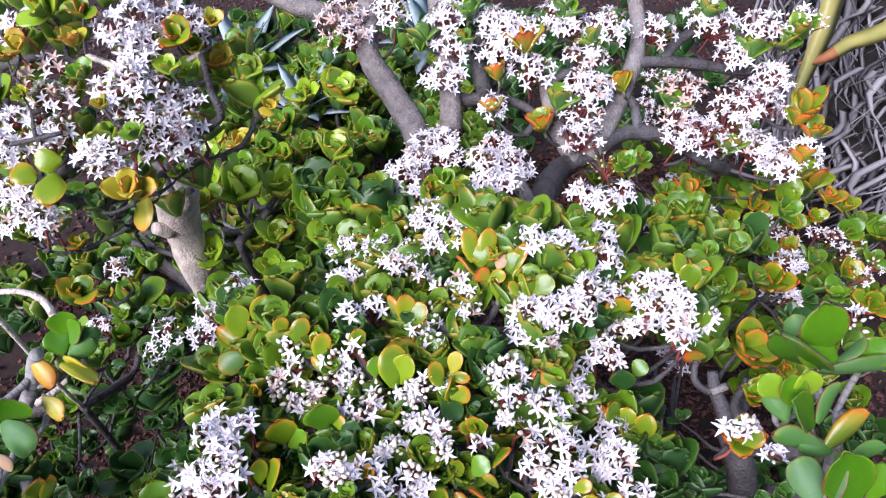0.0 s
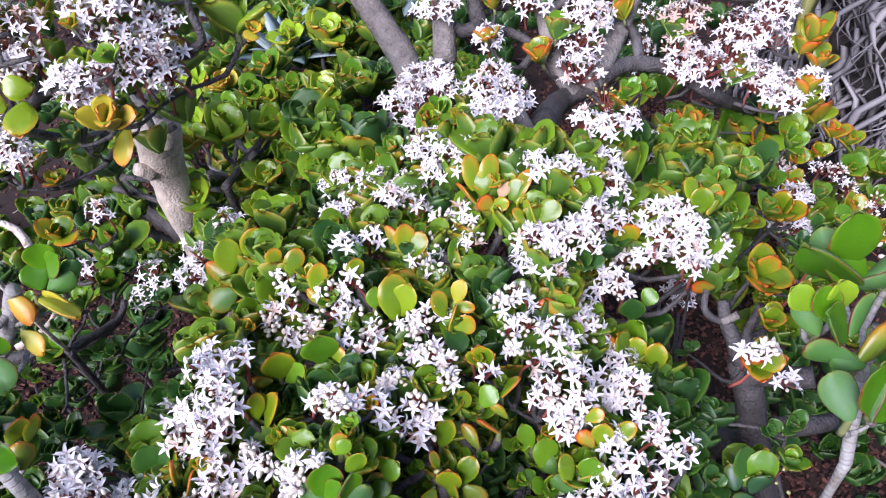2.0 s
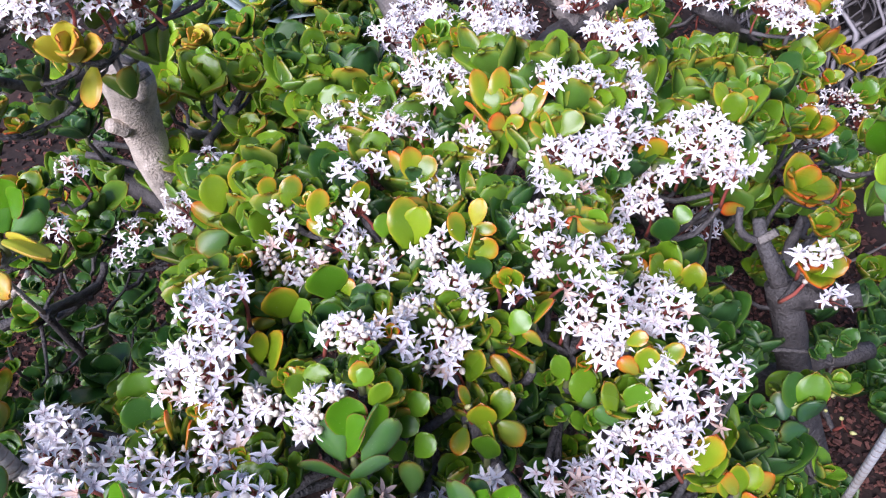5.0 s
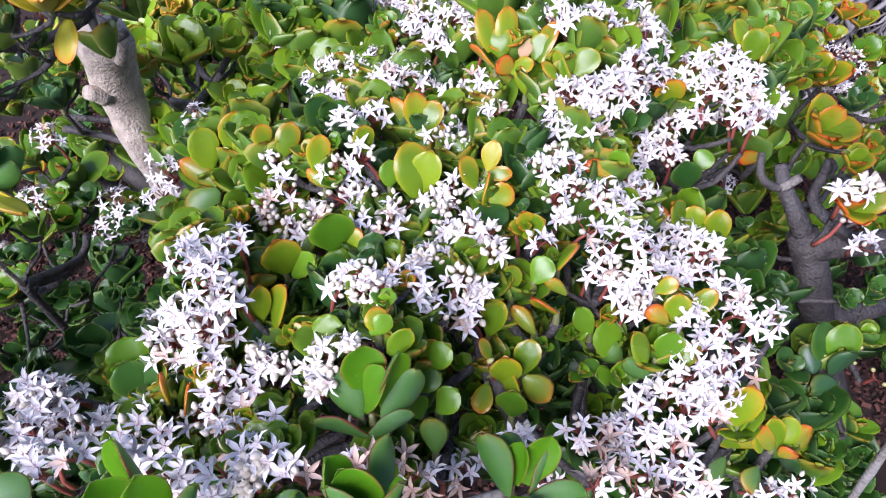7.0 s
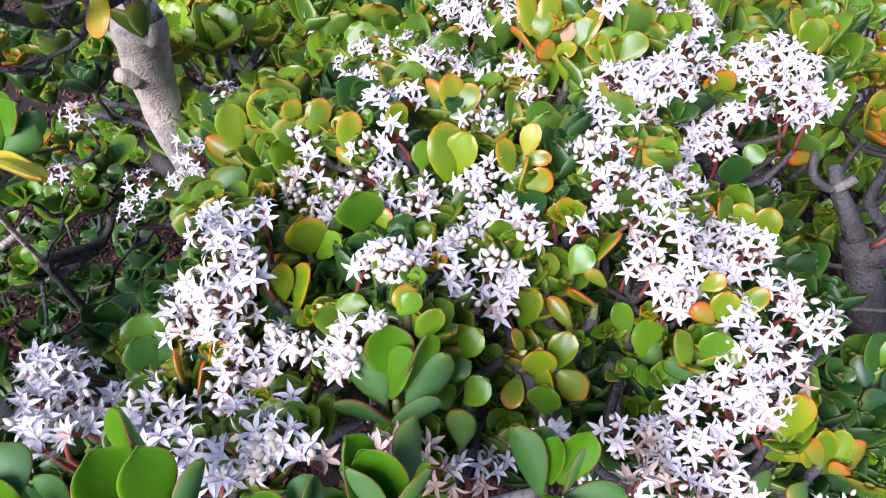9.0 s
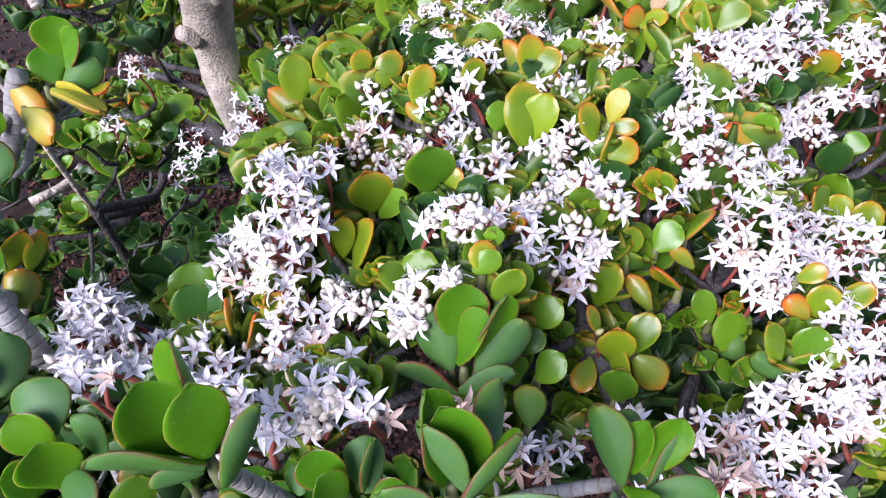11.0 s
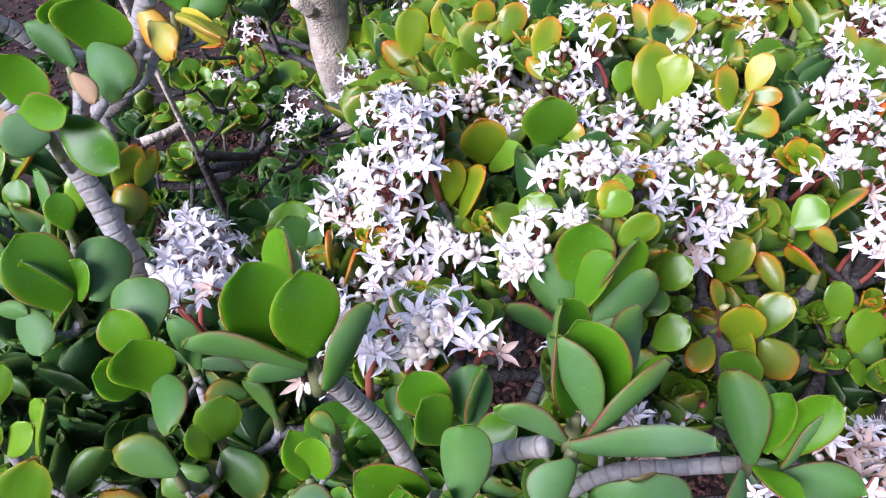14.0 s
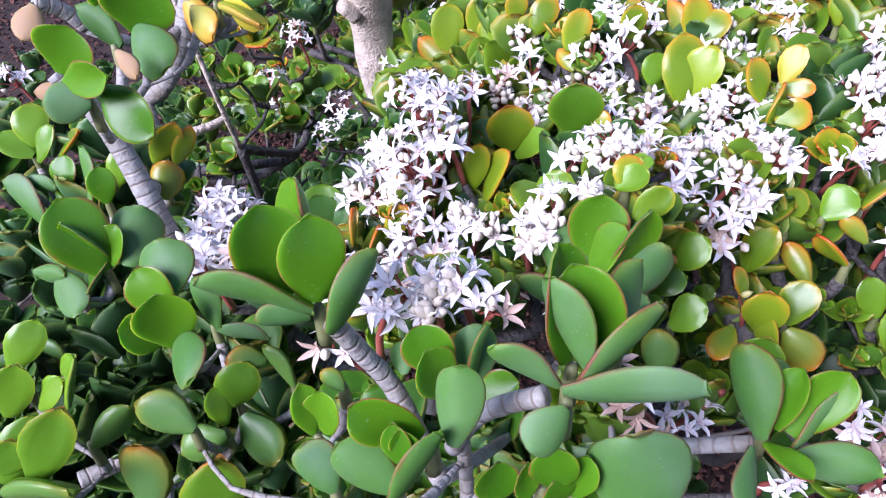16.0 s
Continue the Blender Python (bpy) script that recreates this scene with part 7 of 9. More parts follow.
back = jade_plant("tall jade plant with bare grey limbs and white flowers", (0.16, 1.02, 0.0))
limb(back, 0.0245, 0.0196, "grey", (-0.033, 1.016, 0.548), (-0.053, 1.066, 0.608), (-0.092, 1.104, 0.653), (-0.131, 1.148, 0.705), (-0.126, 1.205, 0.773))
limb(back, 0.0196, 0.0137, "grey", (-0.121, 1.161, 0.720), (-0.180, 1.186, 0.750), (-0.259, 1.199, 0.765), (-0.317, 1.217, 0.788))
limb(back, 0.0189, 0.0161, "grey", (0.015, 1.024, 0.621), (0.008, 1.103, 0.715), (-0.009, 1.164, 0.788), (-0.013, 1.195, 0.824))
limb(back, 0.0212, 0.0180, "bark", (0.127, 0.730, 0.578), (0.134, 0.780, 0.638), (0.195, 0.982, 0.570), (0.261, 1.003, 0.596))
limb(back, 0.0142, 0.0104, "bark", (0.261, 1.003, 0.596), (0.317, 1.049, 0.601), (0.394, 1.042, 0.594), (0.462, 1.014, 0.560), (0.630, 1.189, 0.420), (0.710, 1.181, 0.411))
limb(back, 0.0180, 0.0117, "grey", (0.242, 0.994, 0.585), (0.307, 1.089, 0.650), (0.336, 1.152, 0.724), (0.326, 1.214, 0.799))
limb(back, 0.0107, 0.0080, "bark", (0.331, 1.127, 0.694), (0.414, 1.127, 0.694), (0.513, 1.144, 0.670), (0.573, 1.144, 0.670))
limb(back, 0.0097, 0.0078, "bark", (0.336, 1.049, 0.601), (0.331, 1.077, 0.635), (0.312, 1.092, 0.653))
limb(back, 0.0170, 0.0170, "grey", (0.184, 1.036, 0.636), (0.178, 1.079, 0.686))
limb(back, 0.0085, 0.0066, "bark", (0.171, 1.067, 0.672), (0.204, 1.085, 0.694), (0.252, 1.091, 0.701))
limb(back, 0.0142, 0.0095, "bark", (0.072, 1.061, 0.665), (0.058, 1.097, 0.708), (0.062, 1.128, 0.744), (0.110, 1.152, 0.773))
limb(back, 0.0085, 0.0066, "bark", (0.072, 1.064, 0.668), (0.138, 1.049, 0.650), (0.157, 1.036, 0.636), (0.138, 1.018, 0.614))
limb(back, 0.0097, 0.0070, "bark", (0.375, 1.127, 0.694), (0.434, 1.186, 0.720), (0.503, 1.186, 0.720), (0.563, 1.179, 0.712))
limb(back, 0.0141, 0.0094, "grey", (0.134, 0.765, 0.620), (0.107, 0.800, 0.662), (0.068, 0.816, 0.680))
rosette(back, 0.298, 1.070, 0.681, 0.052, "s")
rosette(back, 0.299, 0.953, 0.589, 0.060, "s")
rosette(back, 0.162, 1.000, 0.646, 0.060, "s")
rosette(back, 0.079, 1.018, 0.667, 0.041, "s")
rosette(back, 0.624, 1.071, 0.638, 0.068, "o")
rosette(back, 0.634, 1.043, 0.605, 0.053, "s")
rosette(back, 0.690, 1.151, 0.439, 0.073, "s")
rosette(back, 0.734, 1.147, 0.434, 0.067, "s")
rosette(back, 0.645, 1.147, 0.434, 0.067, "m")
rosette(back, 0.042, 1.118, 0.786, 0.051, "m")
rosette(back, 0.134, 1.086, 0.748, 0.060, "s")
rosette(back, 0.527, 1.133, 0.712, 0.063, "m")
rosette(back, 0.614, 1.154, 0.738, 0.063, "m")
rosette(back, 0.585, 1.142, 0.723, 0.053, "m")
rosette(back, 0.450, 1.176, 0.764, 0.058, "m")
rosette(back, 0.244, 1.089, 0.751, 0.051, "m")
rosette(back, 0.383, 1.052, 0.659, 0.047, "m")
rosette(back, 0.489, 1.027, 0.586, 0.053, "m")
rosette(back, 0.614, 1.015, 0.572, 0.058, "s")
rosette(back, 0.088, 1.054, 0.709, 0.046, "o")
rosette(back, 0.198, 1.118, 0.786, 0.055, "m")
rosette(back, -0.031, 1.095, 0.758, 0.046, "m")
rosette(back, 0.033, 1.089, 0.751, 0.037, "m")
rosette(back, 0.634, 1.161, 0.451, 0.067, "d")
rosette(back, 0.578, 1.140, 0.426, 0.067, "d")
rosette(back, 0.189, 1.024, 0.674, 0.055, "m")
rosette(back, 0.605, 1.058, 0.623, 0.048, "o")
bloom(back, -0.175, 1.154, 0.768, 0.081, "p", 27)
bloom(back, -0.156, 1.136, 0.746, 0.076, "p", 27)
bloom(back, 0.001, 1.054, 0.709, 0.069, "w", 27)
bloom(back, 0.015, 1.086, 0.748, 0.064, "w", 27)
bloom(back, 0.006, 1.118, 0.786, 0.064, "w", 27)
bloom(back, 0.107, 1.107, 0.772, 0.078, "w", 27)
bloom(back, 0.088, 1.083, 0.744, 0.069, "w", 27)
bloom(back, 0.143, 1.062, 0.719, 0.073, "w", 27)
bloom(back, 0.134, 1.101, 0.765, 0.069, "w", 27)
bloom(back, 0.272, 1.107, 0.772, 0.069, "w", 27)
bloom(back, 0.208, 1.107, 0.772, 0.064, "w", 27)
bloom(back, 0.235, 1.077, 0.737, 0.069, "w", 27)
bloom(back, 0.363, 1.161, 0.745, 0.072, "w", 27)
bloom(back, 0.469, 1.164, 0.749, 0.082, "w", 27)
bloom(back, 0.498, 1.133, 0.712, 0.058, "w", 27)
bloom(back, 0.547, 1.164, 0.749, 0.072, "w", 27)
bloom(back, 0.624, 1.170, 0.757, 0.068, "b", 27)
bloom(back, 0.402, 1.070, 0.681, 0.075, "p", 27)
bloom(back, 0.392, 1.039, 0.645, 0.061, "p", 27)
bloom(back, 0.440, 1.021, 0.623, 0.090, "w", 27)
bloom(back, 0.402, 1.018, 0.619, 0.075, "w", 27)
bloom(back, 0.508, 1.083, 0.653, 0.087, "w", 27)
bloom(back, 0.547, 1.083, 0.653, 0.087, "w", 27)
bloom(back, 0.566, 1.108, 0.683, 0.068, "w", 27)
bloom(back, 0.537, 1.033, 0.594, 0.082, "w", 27)
bloom(back, 0.624, 1.024, 0.583, 0.068, "w", 27)
bloom(back, 0.556, 1.021, 0.579, 0.068, "w", 27)
bloom(back, 0.226, 1.018, 0.667, 0.078, "w", 27)
bloom(back, 0.226, 0.989, 0.632, 0.078, "w", 27)
bloom(back, 0.235, 1.048, 0.702, 0.069, "w", 27)
bloom(back, 0.254, 1.042, 0.695, 0.055, "w", 27)
bloom(back, -0.023, 1.017, 0.604, 0.081, "w", 27)
bloom(back, 0.498, 1.055, 0.620, 0.087, "w", 27)
bloom(back, 0.185, 1.121, 0.790, 0.055, "w", 27)
bloom(back, 0.079, 1.113, 0.779, 0.055, "w", 27)
bloom(back, 0.267, 0.956, 0.593, 0.064, "k", 27)
bloom(back, 0.581, 1.009, 0.564, 0.058, "w", 27)
bloom(back, 0.450, 1.179, 0.768, 0.068, "w", 27)
bloom(back, -0.089, 1.164, 0.778, 0.067, "w", 27)
bloom(back, 0.079, 1.021, 0.670, 0.046, "w", 27)
connect(back)
join_fill(back)

hedge = jade_plant("low yellow-green jade plant with small flower heads", (0.72, 1.15, 0.0))
rosette(hedge, 0.258, 0.838, 0.675, 0.037, "m", (-0.08, -0.29, 0.95))
rosette(hedge, 0.297, 0.886, 0.652, 0.035, "m", (0.26, -0.31, 0.91))
rosette(hedge, 0.399, 0.939, 0.548, 0.066, "o", (0.29, 0.06, 0.95))
rosette(hedge, 0.355, 0.907, 0.577, 0.037, "m", (0.08, -0.11, 0.99))
rosette(hedge, 0.553, 1.097, 0.427, 0.086, "m", (0.17, -0.42, 0.89))
rosette(hedge, 0.635, 1.051, 0.460, 0.069, "l", (-0.24, -0.38, 0.89))
rosette(hedge, 0.729, 1.071, 0.448, 0.052, "s", (-0.03, -0.02, 1.00))
rosette(hedge, 0.762, 1.064, 0.432, 0.040, "o", (0.01, -0.22, 0.98))
rosette(hedge, 0.579, 1.054, 0.445, 0.052, "o", (-0.18, -0.50, 0.85))
rosette(hedge, 0.528, 0.939, 0.482, 0.044, "m", (-0.24, -0.27, 0.93))
rosette(hedge, 0.399, 0.811, 0.582, 0.038, "o", (-0.26, -0.51, 0.82))
rosette(hedge, 0.459, 0.897, 0.529, 0.035, "s", (-0.22, -0.51, 0.83))
rosette(hedge, 0.651, 1.027, 0.420, 0.040, "s", (0.08, -0.58, 0.81))
rosette(hedge, 0.695, 1.041, 0.423, 0.049, "s", (-0.12, -0.38, 0.92))
rosette(hedge, 0.797, 1.071, 0.363, 0.055, "m", (-0.23, -0.48, 0.85))
rosette(hedge, 0.578, 1.045, 0.502, 0.059, "m", (-0.03, -0.23, 0.97))
rosette(hedge, 0.475, 1.067, 0.487, 0.043, "m", (0.02, -0.35, 0.94))
rosette(hedge, 0.346, 0.635, 0.688, 0.033, "m", (0.11, -0.10, 0.99))
rosette(hedge, 0.305, 0.615, 0.696, 0.032, "m", (-0.06, -0.18, 0.98))
rosette(hedge, 0.627, 0.892, 0.445, 0.044, "m", (-0.10, 0.00, 0.99))
rosette(hedge, 0.529, 0.680, 0.569, 0.041, "m", (-0.16, -0.08, 0.98))
rosette(hedge, 0.400, 0.658, 0.620, 0.030, "m", (0.14, 0.02, 0.99))
rosette(hedge, 0.744, 0.956, 0.362, 0.048, "s", (0.23, -0.35, 0.91))
rosette(hedge, 0.555, 0.647, 0.583, 0.040, "o", (-0.28, -0.54, 0.80))
rosette(hedge, 0.833, 1.022, 0.335, 0.050, "m", (0.18, -0.36, 0.91))
rosette(hedge, 0.474, 0.793, 0.555, 0.038, "m", (-0.24, -0.22, 0.95))
rosette(hedge, 0.573, 0.895, 0.470, 0.036, "o", (0.06, -0.55, 0.83))
rosette(hedge, 0.430, 0.607, 0.602, 0.034, "d", (-0.12, 0.02, 0.99))
rosette(hedge, 0.487, 0.671, 0.570, 0.028, "d", (0.05, -0.53, 0.84))
bloom(hedge, 0.525, 0.911, 0.492, 0.037, "b")
bloom(hedge, 0.572, 0.940, 0.469, 0.039, "b")
bloom(hedge, 0.626, 0.971, 0.430, 0.035, "b")
bloom(hedge, 0.693, 1.002, 0.419, 0.041, "b")
bloom(hedge, 0.744, 1.028, 0.391, 0.042, "b")
bloom(hedge, 0.817, 1.069, 0.350, 0.038, "b")
bloom(hedge, 0.584, 0.996, 0.457, 0.024, "b")
bloom(hedge, 0.538, 0.815, 0.512, 0.049, "w")
bloom(hedge, 0.466, 0.703, 0.558, 0.044, "w")
bloom(hedge, 0.468, 0.678, 0.571, 0.035, "w")
bloom(hedge, 0.797, 1.043, 0.329, 0.044, "b")
bloom(hedge, 0.707, 0.866, 0.430, 0.037, "b")
bloom(hedge, 0.460, 0.543, 0.665, 0.030, "b")
bloom(hedge, 0.791, 0.958, 0.377, 0.036, "b")
connect(hedge)
understorey(hedge, 120, [(0.75, 1.1, 0.28), (0.66, 0.92, 0.14), (0.6, 1.35, 0.25)], 0.12, 0.34, 0.07, 6, "v")
join_fill(hedge)

corner = jade_plant("jade plant with dark wood and loose starry flowers", (0.42, 0.55, 0.0))
limb(corner, 0.0206, 0.0146, "bark", (0.393, 0.382, 0.339), (0.378, 0.404, 0.384), (0.366, 0.424, 0.428), (0.353, 0.446, 0.475), (0.341, 0.467, 0.520), (0.328, 0.475, 0.552))
limb(corner, 0.0112, 0.0059, "bark", (0.328, 0.474, 0.551), (0.317, 0.491, 0.573), (0.307, 0.502, 0.591), (0.303, 0.514, 0.609))
limb(corner, 0.0047, 0.0032, "bark", (0.306, 0.501, 0.590), (0.292, 0.502, 0.594), (0.282, 0.508, 0.605), (0.284, 0.520, 0.620))
limb(corner, 0.0047, 0.0042, "grey", (0.303, 0.498, 0.593), (0.309, 0.496, 0.600), (0.314, 0.494, 0.608))
limb(corner, 0.0135, 0.0114, "bark", (0.337, 0.470, 0.536), (0.357, 0.461, 0.546), (0.370, 0.451, 0.555), (0.390, 0.443, 0.566))
limb(corner, 0.0057, 0.0047, "bark", (0.363, 0.452, 0.559), (0.331, 0.463, 0.583), (0.316, 0.470, 0.602), (0.320, 0.475, 0.621), (0.324, 0.479, 0.639))
limb(corner, 0.0221, 0.0172, "bark", (0.393, 0.458, 0.399), (0.359, 0.475, 0.379), (0.328, 0.506, 0.372), (0.281, 0.541, 0.367), (0.231, 0.574, 0.361))
limb(corner, 0.0141, 0.0115, "bark", (0.421, 0.490, 0.390), (0.463, 0.498, 0.380), (0.513, 0.508, 0.373))
limb(corner, 0.0102, 0.0114, "bark", (0.379, 0.402, 0.371), (0.363, 0.412, 0.394), (0.343, 0.418, 0.412))
rosette(corner, 0.553, 0.900, 0.542, 0.050, "m", (0.21, -0.35, 0.91))
rosette(corner, 0.361, 0.702, 0.661, 0.030, "m", (-0.14, -0.30, 0.94))
rosette(corner, 0.444, 0.691, 0.583, 0.063, "s", (-0.30, -0.25, 0.92))
rosette(corner, 0.340, 0.527, 0.635, 0.059, "o", (0.08, -0.42, 0.90))
rosette(corner, 0.370, 0.635, 0.614, 0.030, "s", (0.30, -0.14, 0.94))
rosette(corner, 0.324, 0.630, 0.522, 0.027, "s", (0.12, 0.09, 0.99))
head = sprig(corner, 0.314, 0.568, 0.576)
blade(head, (0.309, 0.570, 0.585), (0.307, 0.581, 0.610), (-0.28, -0.88, 0.37), 0.026, "m")
blade(head, (0.317, 0.563, 0.578), (0.289, 0.562, 0.580), (-0.07, 0.86, -0.50), 0.018, "o")
blade(head, (0.324, 0.569, 0.584), (0.339, 0.574, 0.602), (-0.53, -0.61, 0.59), 0.024, "m")
rosette(corner, 0.264, 0.369, 0.691, 0.039, "o", (-0.10, -0.35, 0.93))
rosette(corner, 0.298, 0.423, 0.681, 0.029, "s", (-0.04, -0.12, 0.99))
rosette(corner, 0.373, 0.499, 0.632, 0.024, "o", (0.02, -0.50, 0.87))
bloom(corner, 0.251, 0.366, 0.707, 0.016, "b")
bloom(corner, 0.268, 0.366, 0.711, 0.016, "b")
bloom(corner, 0.270, 0.375, 0.676, 0.017, "b")
bloom(corner, 0.382, 0.508, 0.632, 0.024, "k")
bloom(corner, 0.451, 0.608, 0.579, 0.020, "b")
bloom(corner, 0.347, 0.423, 0.586, 0.023, "w")
bloom(corner, 0.304, 0.624, 0.539, 0.024, "c")
bloom(corner, 0.338, 0.701, 0.436, 0.034, "c")
bloom(corner, 0.342, 0.654, 0.465, 0.038, "c")
bloom(corner, 0.344, 0.692, 0.411, 0.023, "c")
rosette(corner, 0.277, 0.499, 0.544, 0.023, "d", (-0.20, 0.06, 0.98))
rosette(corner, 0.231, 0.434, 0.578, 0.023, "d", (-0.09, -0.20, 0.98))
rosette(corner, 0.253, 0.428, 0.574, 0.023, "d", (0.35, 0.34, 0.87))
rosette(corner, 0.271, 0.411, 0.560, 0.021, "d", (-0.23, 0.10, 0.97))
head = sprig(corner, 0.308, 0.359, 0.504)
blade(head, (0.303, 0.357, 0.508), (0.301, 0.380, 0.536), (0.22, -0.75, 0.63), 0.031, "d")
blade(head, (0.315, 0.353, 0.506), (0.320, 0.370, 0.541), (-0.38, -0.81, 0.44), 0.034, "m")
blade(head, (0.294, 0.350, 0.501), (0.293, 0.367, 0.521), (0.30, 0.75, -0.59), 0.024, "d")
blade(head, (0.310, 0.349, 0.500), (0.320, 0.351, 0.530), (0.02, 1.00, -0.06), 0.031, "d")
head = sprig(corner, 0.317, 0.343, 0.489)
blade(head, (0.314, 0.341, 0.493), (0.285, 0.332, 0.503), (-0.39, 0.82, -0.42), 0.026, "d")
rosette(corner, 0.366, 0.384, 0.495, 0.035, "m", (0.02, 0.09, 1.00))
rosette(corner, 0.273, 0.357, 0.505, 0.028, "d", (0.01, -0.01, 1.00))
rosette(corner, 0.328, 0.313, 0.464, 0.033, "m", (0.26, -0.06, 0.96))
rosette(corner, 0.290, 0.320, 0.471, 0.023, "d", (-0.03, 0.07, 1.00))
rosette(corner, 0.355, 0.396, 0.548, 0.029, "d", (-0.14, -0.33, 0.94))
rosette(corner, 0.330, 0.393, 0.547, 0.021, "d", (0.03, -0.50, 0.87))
bloom(corner, 0.303, 0.366, 0.512, 0.026, "k")
bloom(corner, 0.350, 0.371, 0.487, 0.029, "k")
bloom(corner, 0.352, 0.343, 0.500, 0.022, "k")
fill(corner, 0.323, 0.582, 0.569, 0.068, "v")
fill(corner, 0.318, 0.370, 0.492, 0.059, "v")
connect(corner)
understorey(corner, 110, [(0.55, 0.48, 0.18), (0.38, 0.42, 0.12), (0.65, 0.65, 0.12), (0.3, 0.35, 0.14)], 0.06, 0.24, 0.06, 5)
join_fill(corner)

low = jade_plant("low spread of green jade plant without flowers", (-0.3, 1.25, 0.0))
limb(low, 0.0075, 0.0055, "bark", (-0.349, 0.921, 0.458), (-0.330, 1.014, 0.447), (-0.290, 1.054, 0.490))
limb(low, 0.0056, 0.0056, "bark", (-0.589, 1.059, 0.376), (-0.532, 1.074, 0.353), (-0.417, 1.079, 0.325))
limb(low, 0.0063, 0.0063, "bark", (-0.584, 1.012, 0.386), (-0.528, 1.006, 0.371), (-0.461, 0.992, 0.349))
limb(low, 0.0253, 0.0231, "bark", (-0.756, 1.212, 0.231), (-0.656, 1.181, 0.219), (-0.570, 1.141, 0.196), (-0.507, 1.094, 0.165))
limb(low, 0.0058, 0.0049, "bark", (-0.380, 1.131, 0.407), (-0.363, 1.114, 0.391), (-0.339, 1.121, 0.400))
limb(low, 0.0047, 0.0047, "grey", (-0.420, 1.054, 0.399), (-0.384, 1.040, 0.388), (-0.355, 1.033, 0.383))
limb(low, 0.0062, 0.0051, "grey", (-0.400, 0.997, 0.432), (-0.369, 0.992, 0.426), (-0.338, 1.003, 0.440), (-0.318, 1.018, 0.458))
rosette(low, -0.547, 1.019, 0.536, 0.065, "l", (-0.23, -0.22, 0.95), None, 4, 0.9)
rosette(low, -0.522, 0.983, 0.506, 0.058, "m", (-0.19, -0.36, 0.91), None, 4, 0.9)
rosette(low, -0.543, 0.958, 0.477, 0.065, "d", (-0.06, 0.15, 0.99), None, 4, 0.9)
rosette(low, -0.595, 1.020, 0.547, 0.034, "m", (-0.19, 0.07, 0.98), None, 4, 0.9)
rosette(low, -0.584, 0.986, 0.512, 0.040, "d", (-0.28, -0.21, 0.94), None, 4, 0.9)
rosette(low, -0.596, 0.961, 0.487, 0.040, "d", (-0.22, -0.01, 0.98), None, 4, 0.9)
rosette(low, -0.363, 1.021, 0.499, 0.088, "l", (0.23, -0.12, 0.97), None, 4, 0.9)
rosette(low, -0.409, 0.977, 0.501, 0.067, "l", (0.02, -0.22, 0.98), None, 4, 0.9)
rosette(low, -0.293, 1.047, 0.486, 0.079, "l", (0.11, -0.27, 0.96), None, 4, 0.9)
rosette(low, -0.404, 0.930, 0.430, 0.068, "l", (0.06, -0.43, 0.90), None, 4, 0.9)
rosette(low, -0.339, 0.973, 0.416, 0.074, "l", (0.21, -0.00, 0.98), None, 4, 0.9)
rosette(low, -0.288, 0.947, 0.453, 0.061, "l", (0.11, -0.22, 0.97), None, 4, 0.9)
rosette(low, -0.285, 0.876, 0.449, 0.054, "l", (0.03, -0.42, 0.91), None, 4, 0.9)
rosette(low, -0.228, 0.875, 0.452, 0.046, "m", (0.02, -0.14, 0.99), None, 4, 0.9)
rosette(low, -0.258, 0.970, 0.485, 0.052, "l", (0.23, -0.33, 0.92), None, 4, 0.9)
rosette(low, -0.209, 0.920, 0.505, 0.046, "m", (-0.21, -0.31, 0.93), None, 4, 0.9)
rosette(low, -0.522, 1.295, 0.384, 0.097, "l", (-0.00, -0.11, 0.99), None, 4, 0.9)
rosette(low, -0.526, 1.366, 0.395, 0.088, "l", (-0.21, -0.31, 0.93), None, 4, 0.9)
rosette(low, -0.428, 1.270, 0.448, 0.062, "y", (0.15, -0.50, 0.85), None, 4, 0.9)
rosette(low, -0.437, 1.088, 0.467, 0.056, "l", (0.05, -0.51, 0.86), None, 4, 0.9)
rosette(low, -0.401, 1.192, 0.437, 0.056, "m", (0.12, -0.22, 0.97), None, 4, 0.9)
rosette(low, -0.256, 1.174, 0.405, 0.079, "l", (-0.19, -0.40, 0.90), None, 4, 0.9)
rosette(low, -0.212, 1.268, 0.363, 0.075, "m", (0.21, 0.02, 0.98), None, 4, 0.9)
rosette(low, -0.253, 1.396, 0.347, 0.104, "l", (0.19, -0.13, 0.97), None, 4, 0.9)
rosette(low, -0.314, 1.396, 0.362, 0.069, "m", (0.08, -0.44, 0.89), None, 4, 0.9)
rosette(low, -0.369, 1.379, 0.346, 0.060, "l", (-0.17, -0.36, 0.92), None, 4, 0.9)
rosette(low, -0.412, 1.393, 0.358, 0.071, "m", (0.29, -0.42, 0.86), None, 4, 0.9)
rosette(low, -0.142, 1.207, 0.371, 0.068, "l", (-0.02, -0.41, 0.91), None, 4, 0.9)
rosette(low, -0.153, 1.055, 0.431, 0.052, "m", (0.04, -0.09, 1.00), None, 4, 0.9)
rosette(low, -0.093, 1.115, 0.423, 0.054, "m", (-0.01, -0.51, 0.86), None, 4, 0.9)
rosette(low, -0.186, 1.546, 0.290, 0.109, "m", (-0.17, -0.09, 0.98), None, 4, 0.9)
rosette(low, -0.121, 1.551, 0.310, 0.075, "d", (0.21, -0.11, 0.97), None, 4, 0.9)
rosette(low, -0.288, 1.763, 0.311, 0.116, "l", (0.28, -0.25, 0.93), None, 4, 0.9)
rosette(low, -0.381, 1.747, 0.302, 0.095, "l", (-0.07, -0.54, 0.84), None, 4, 0.9)
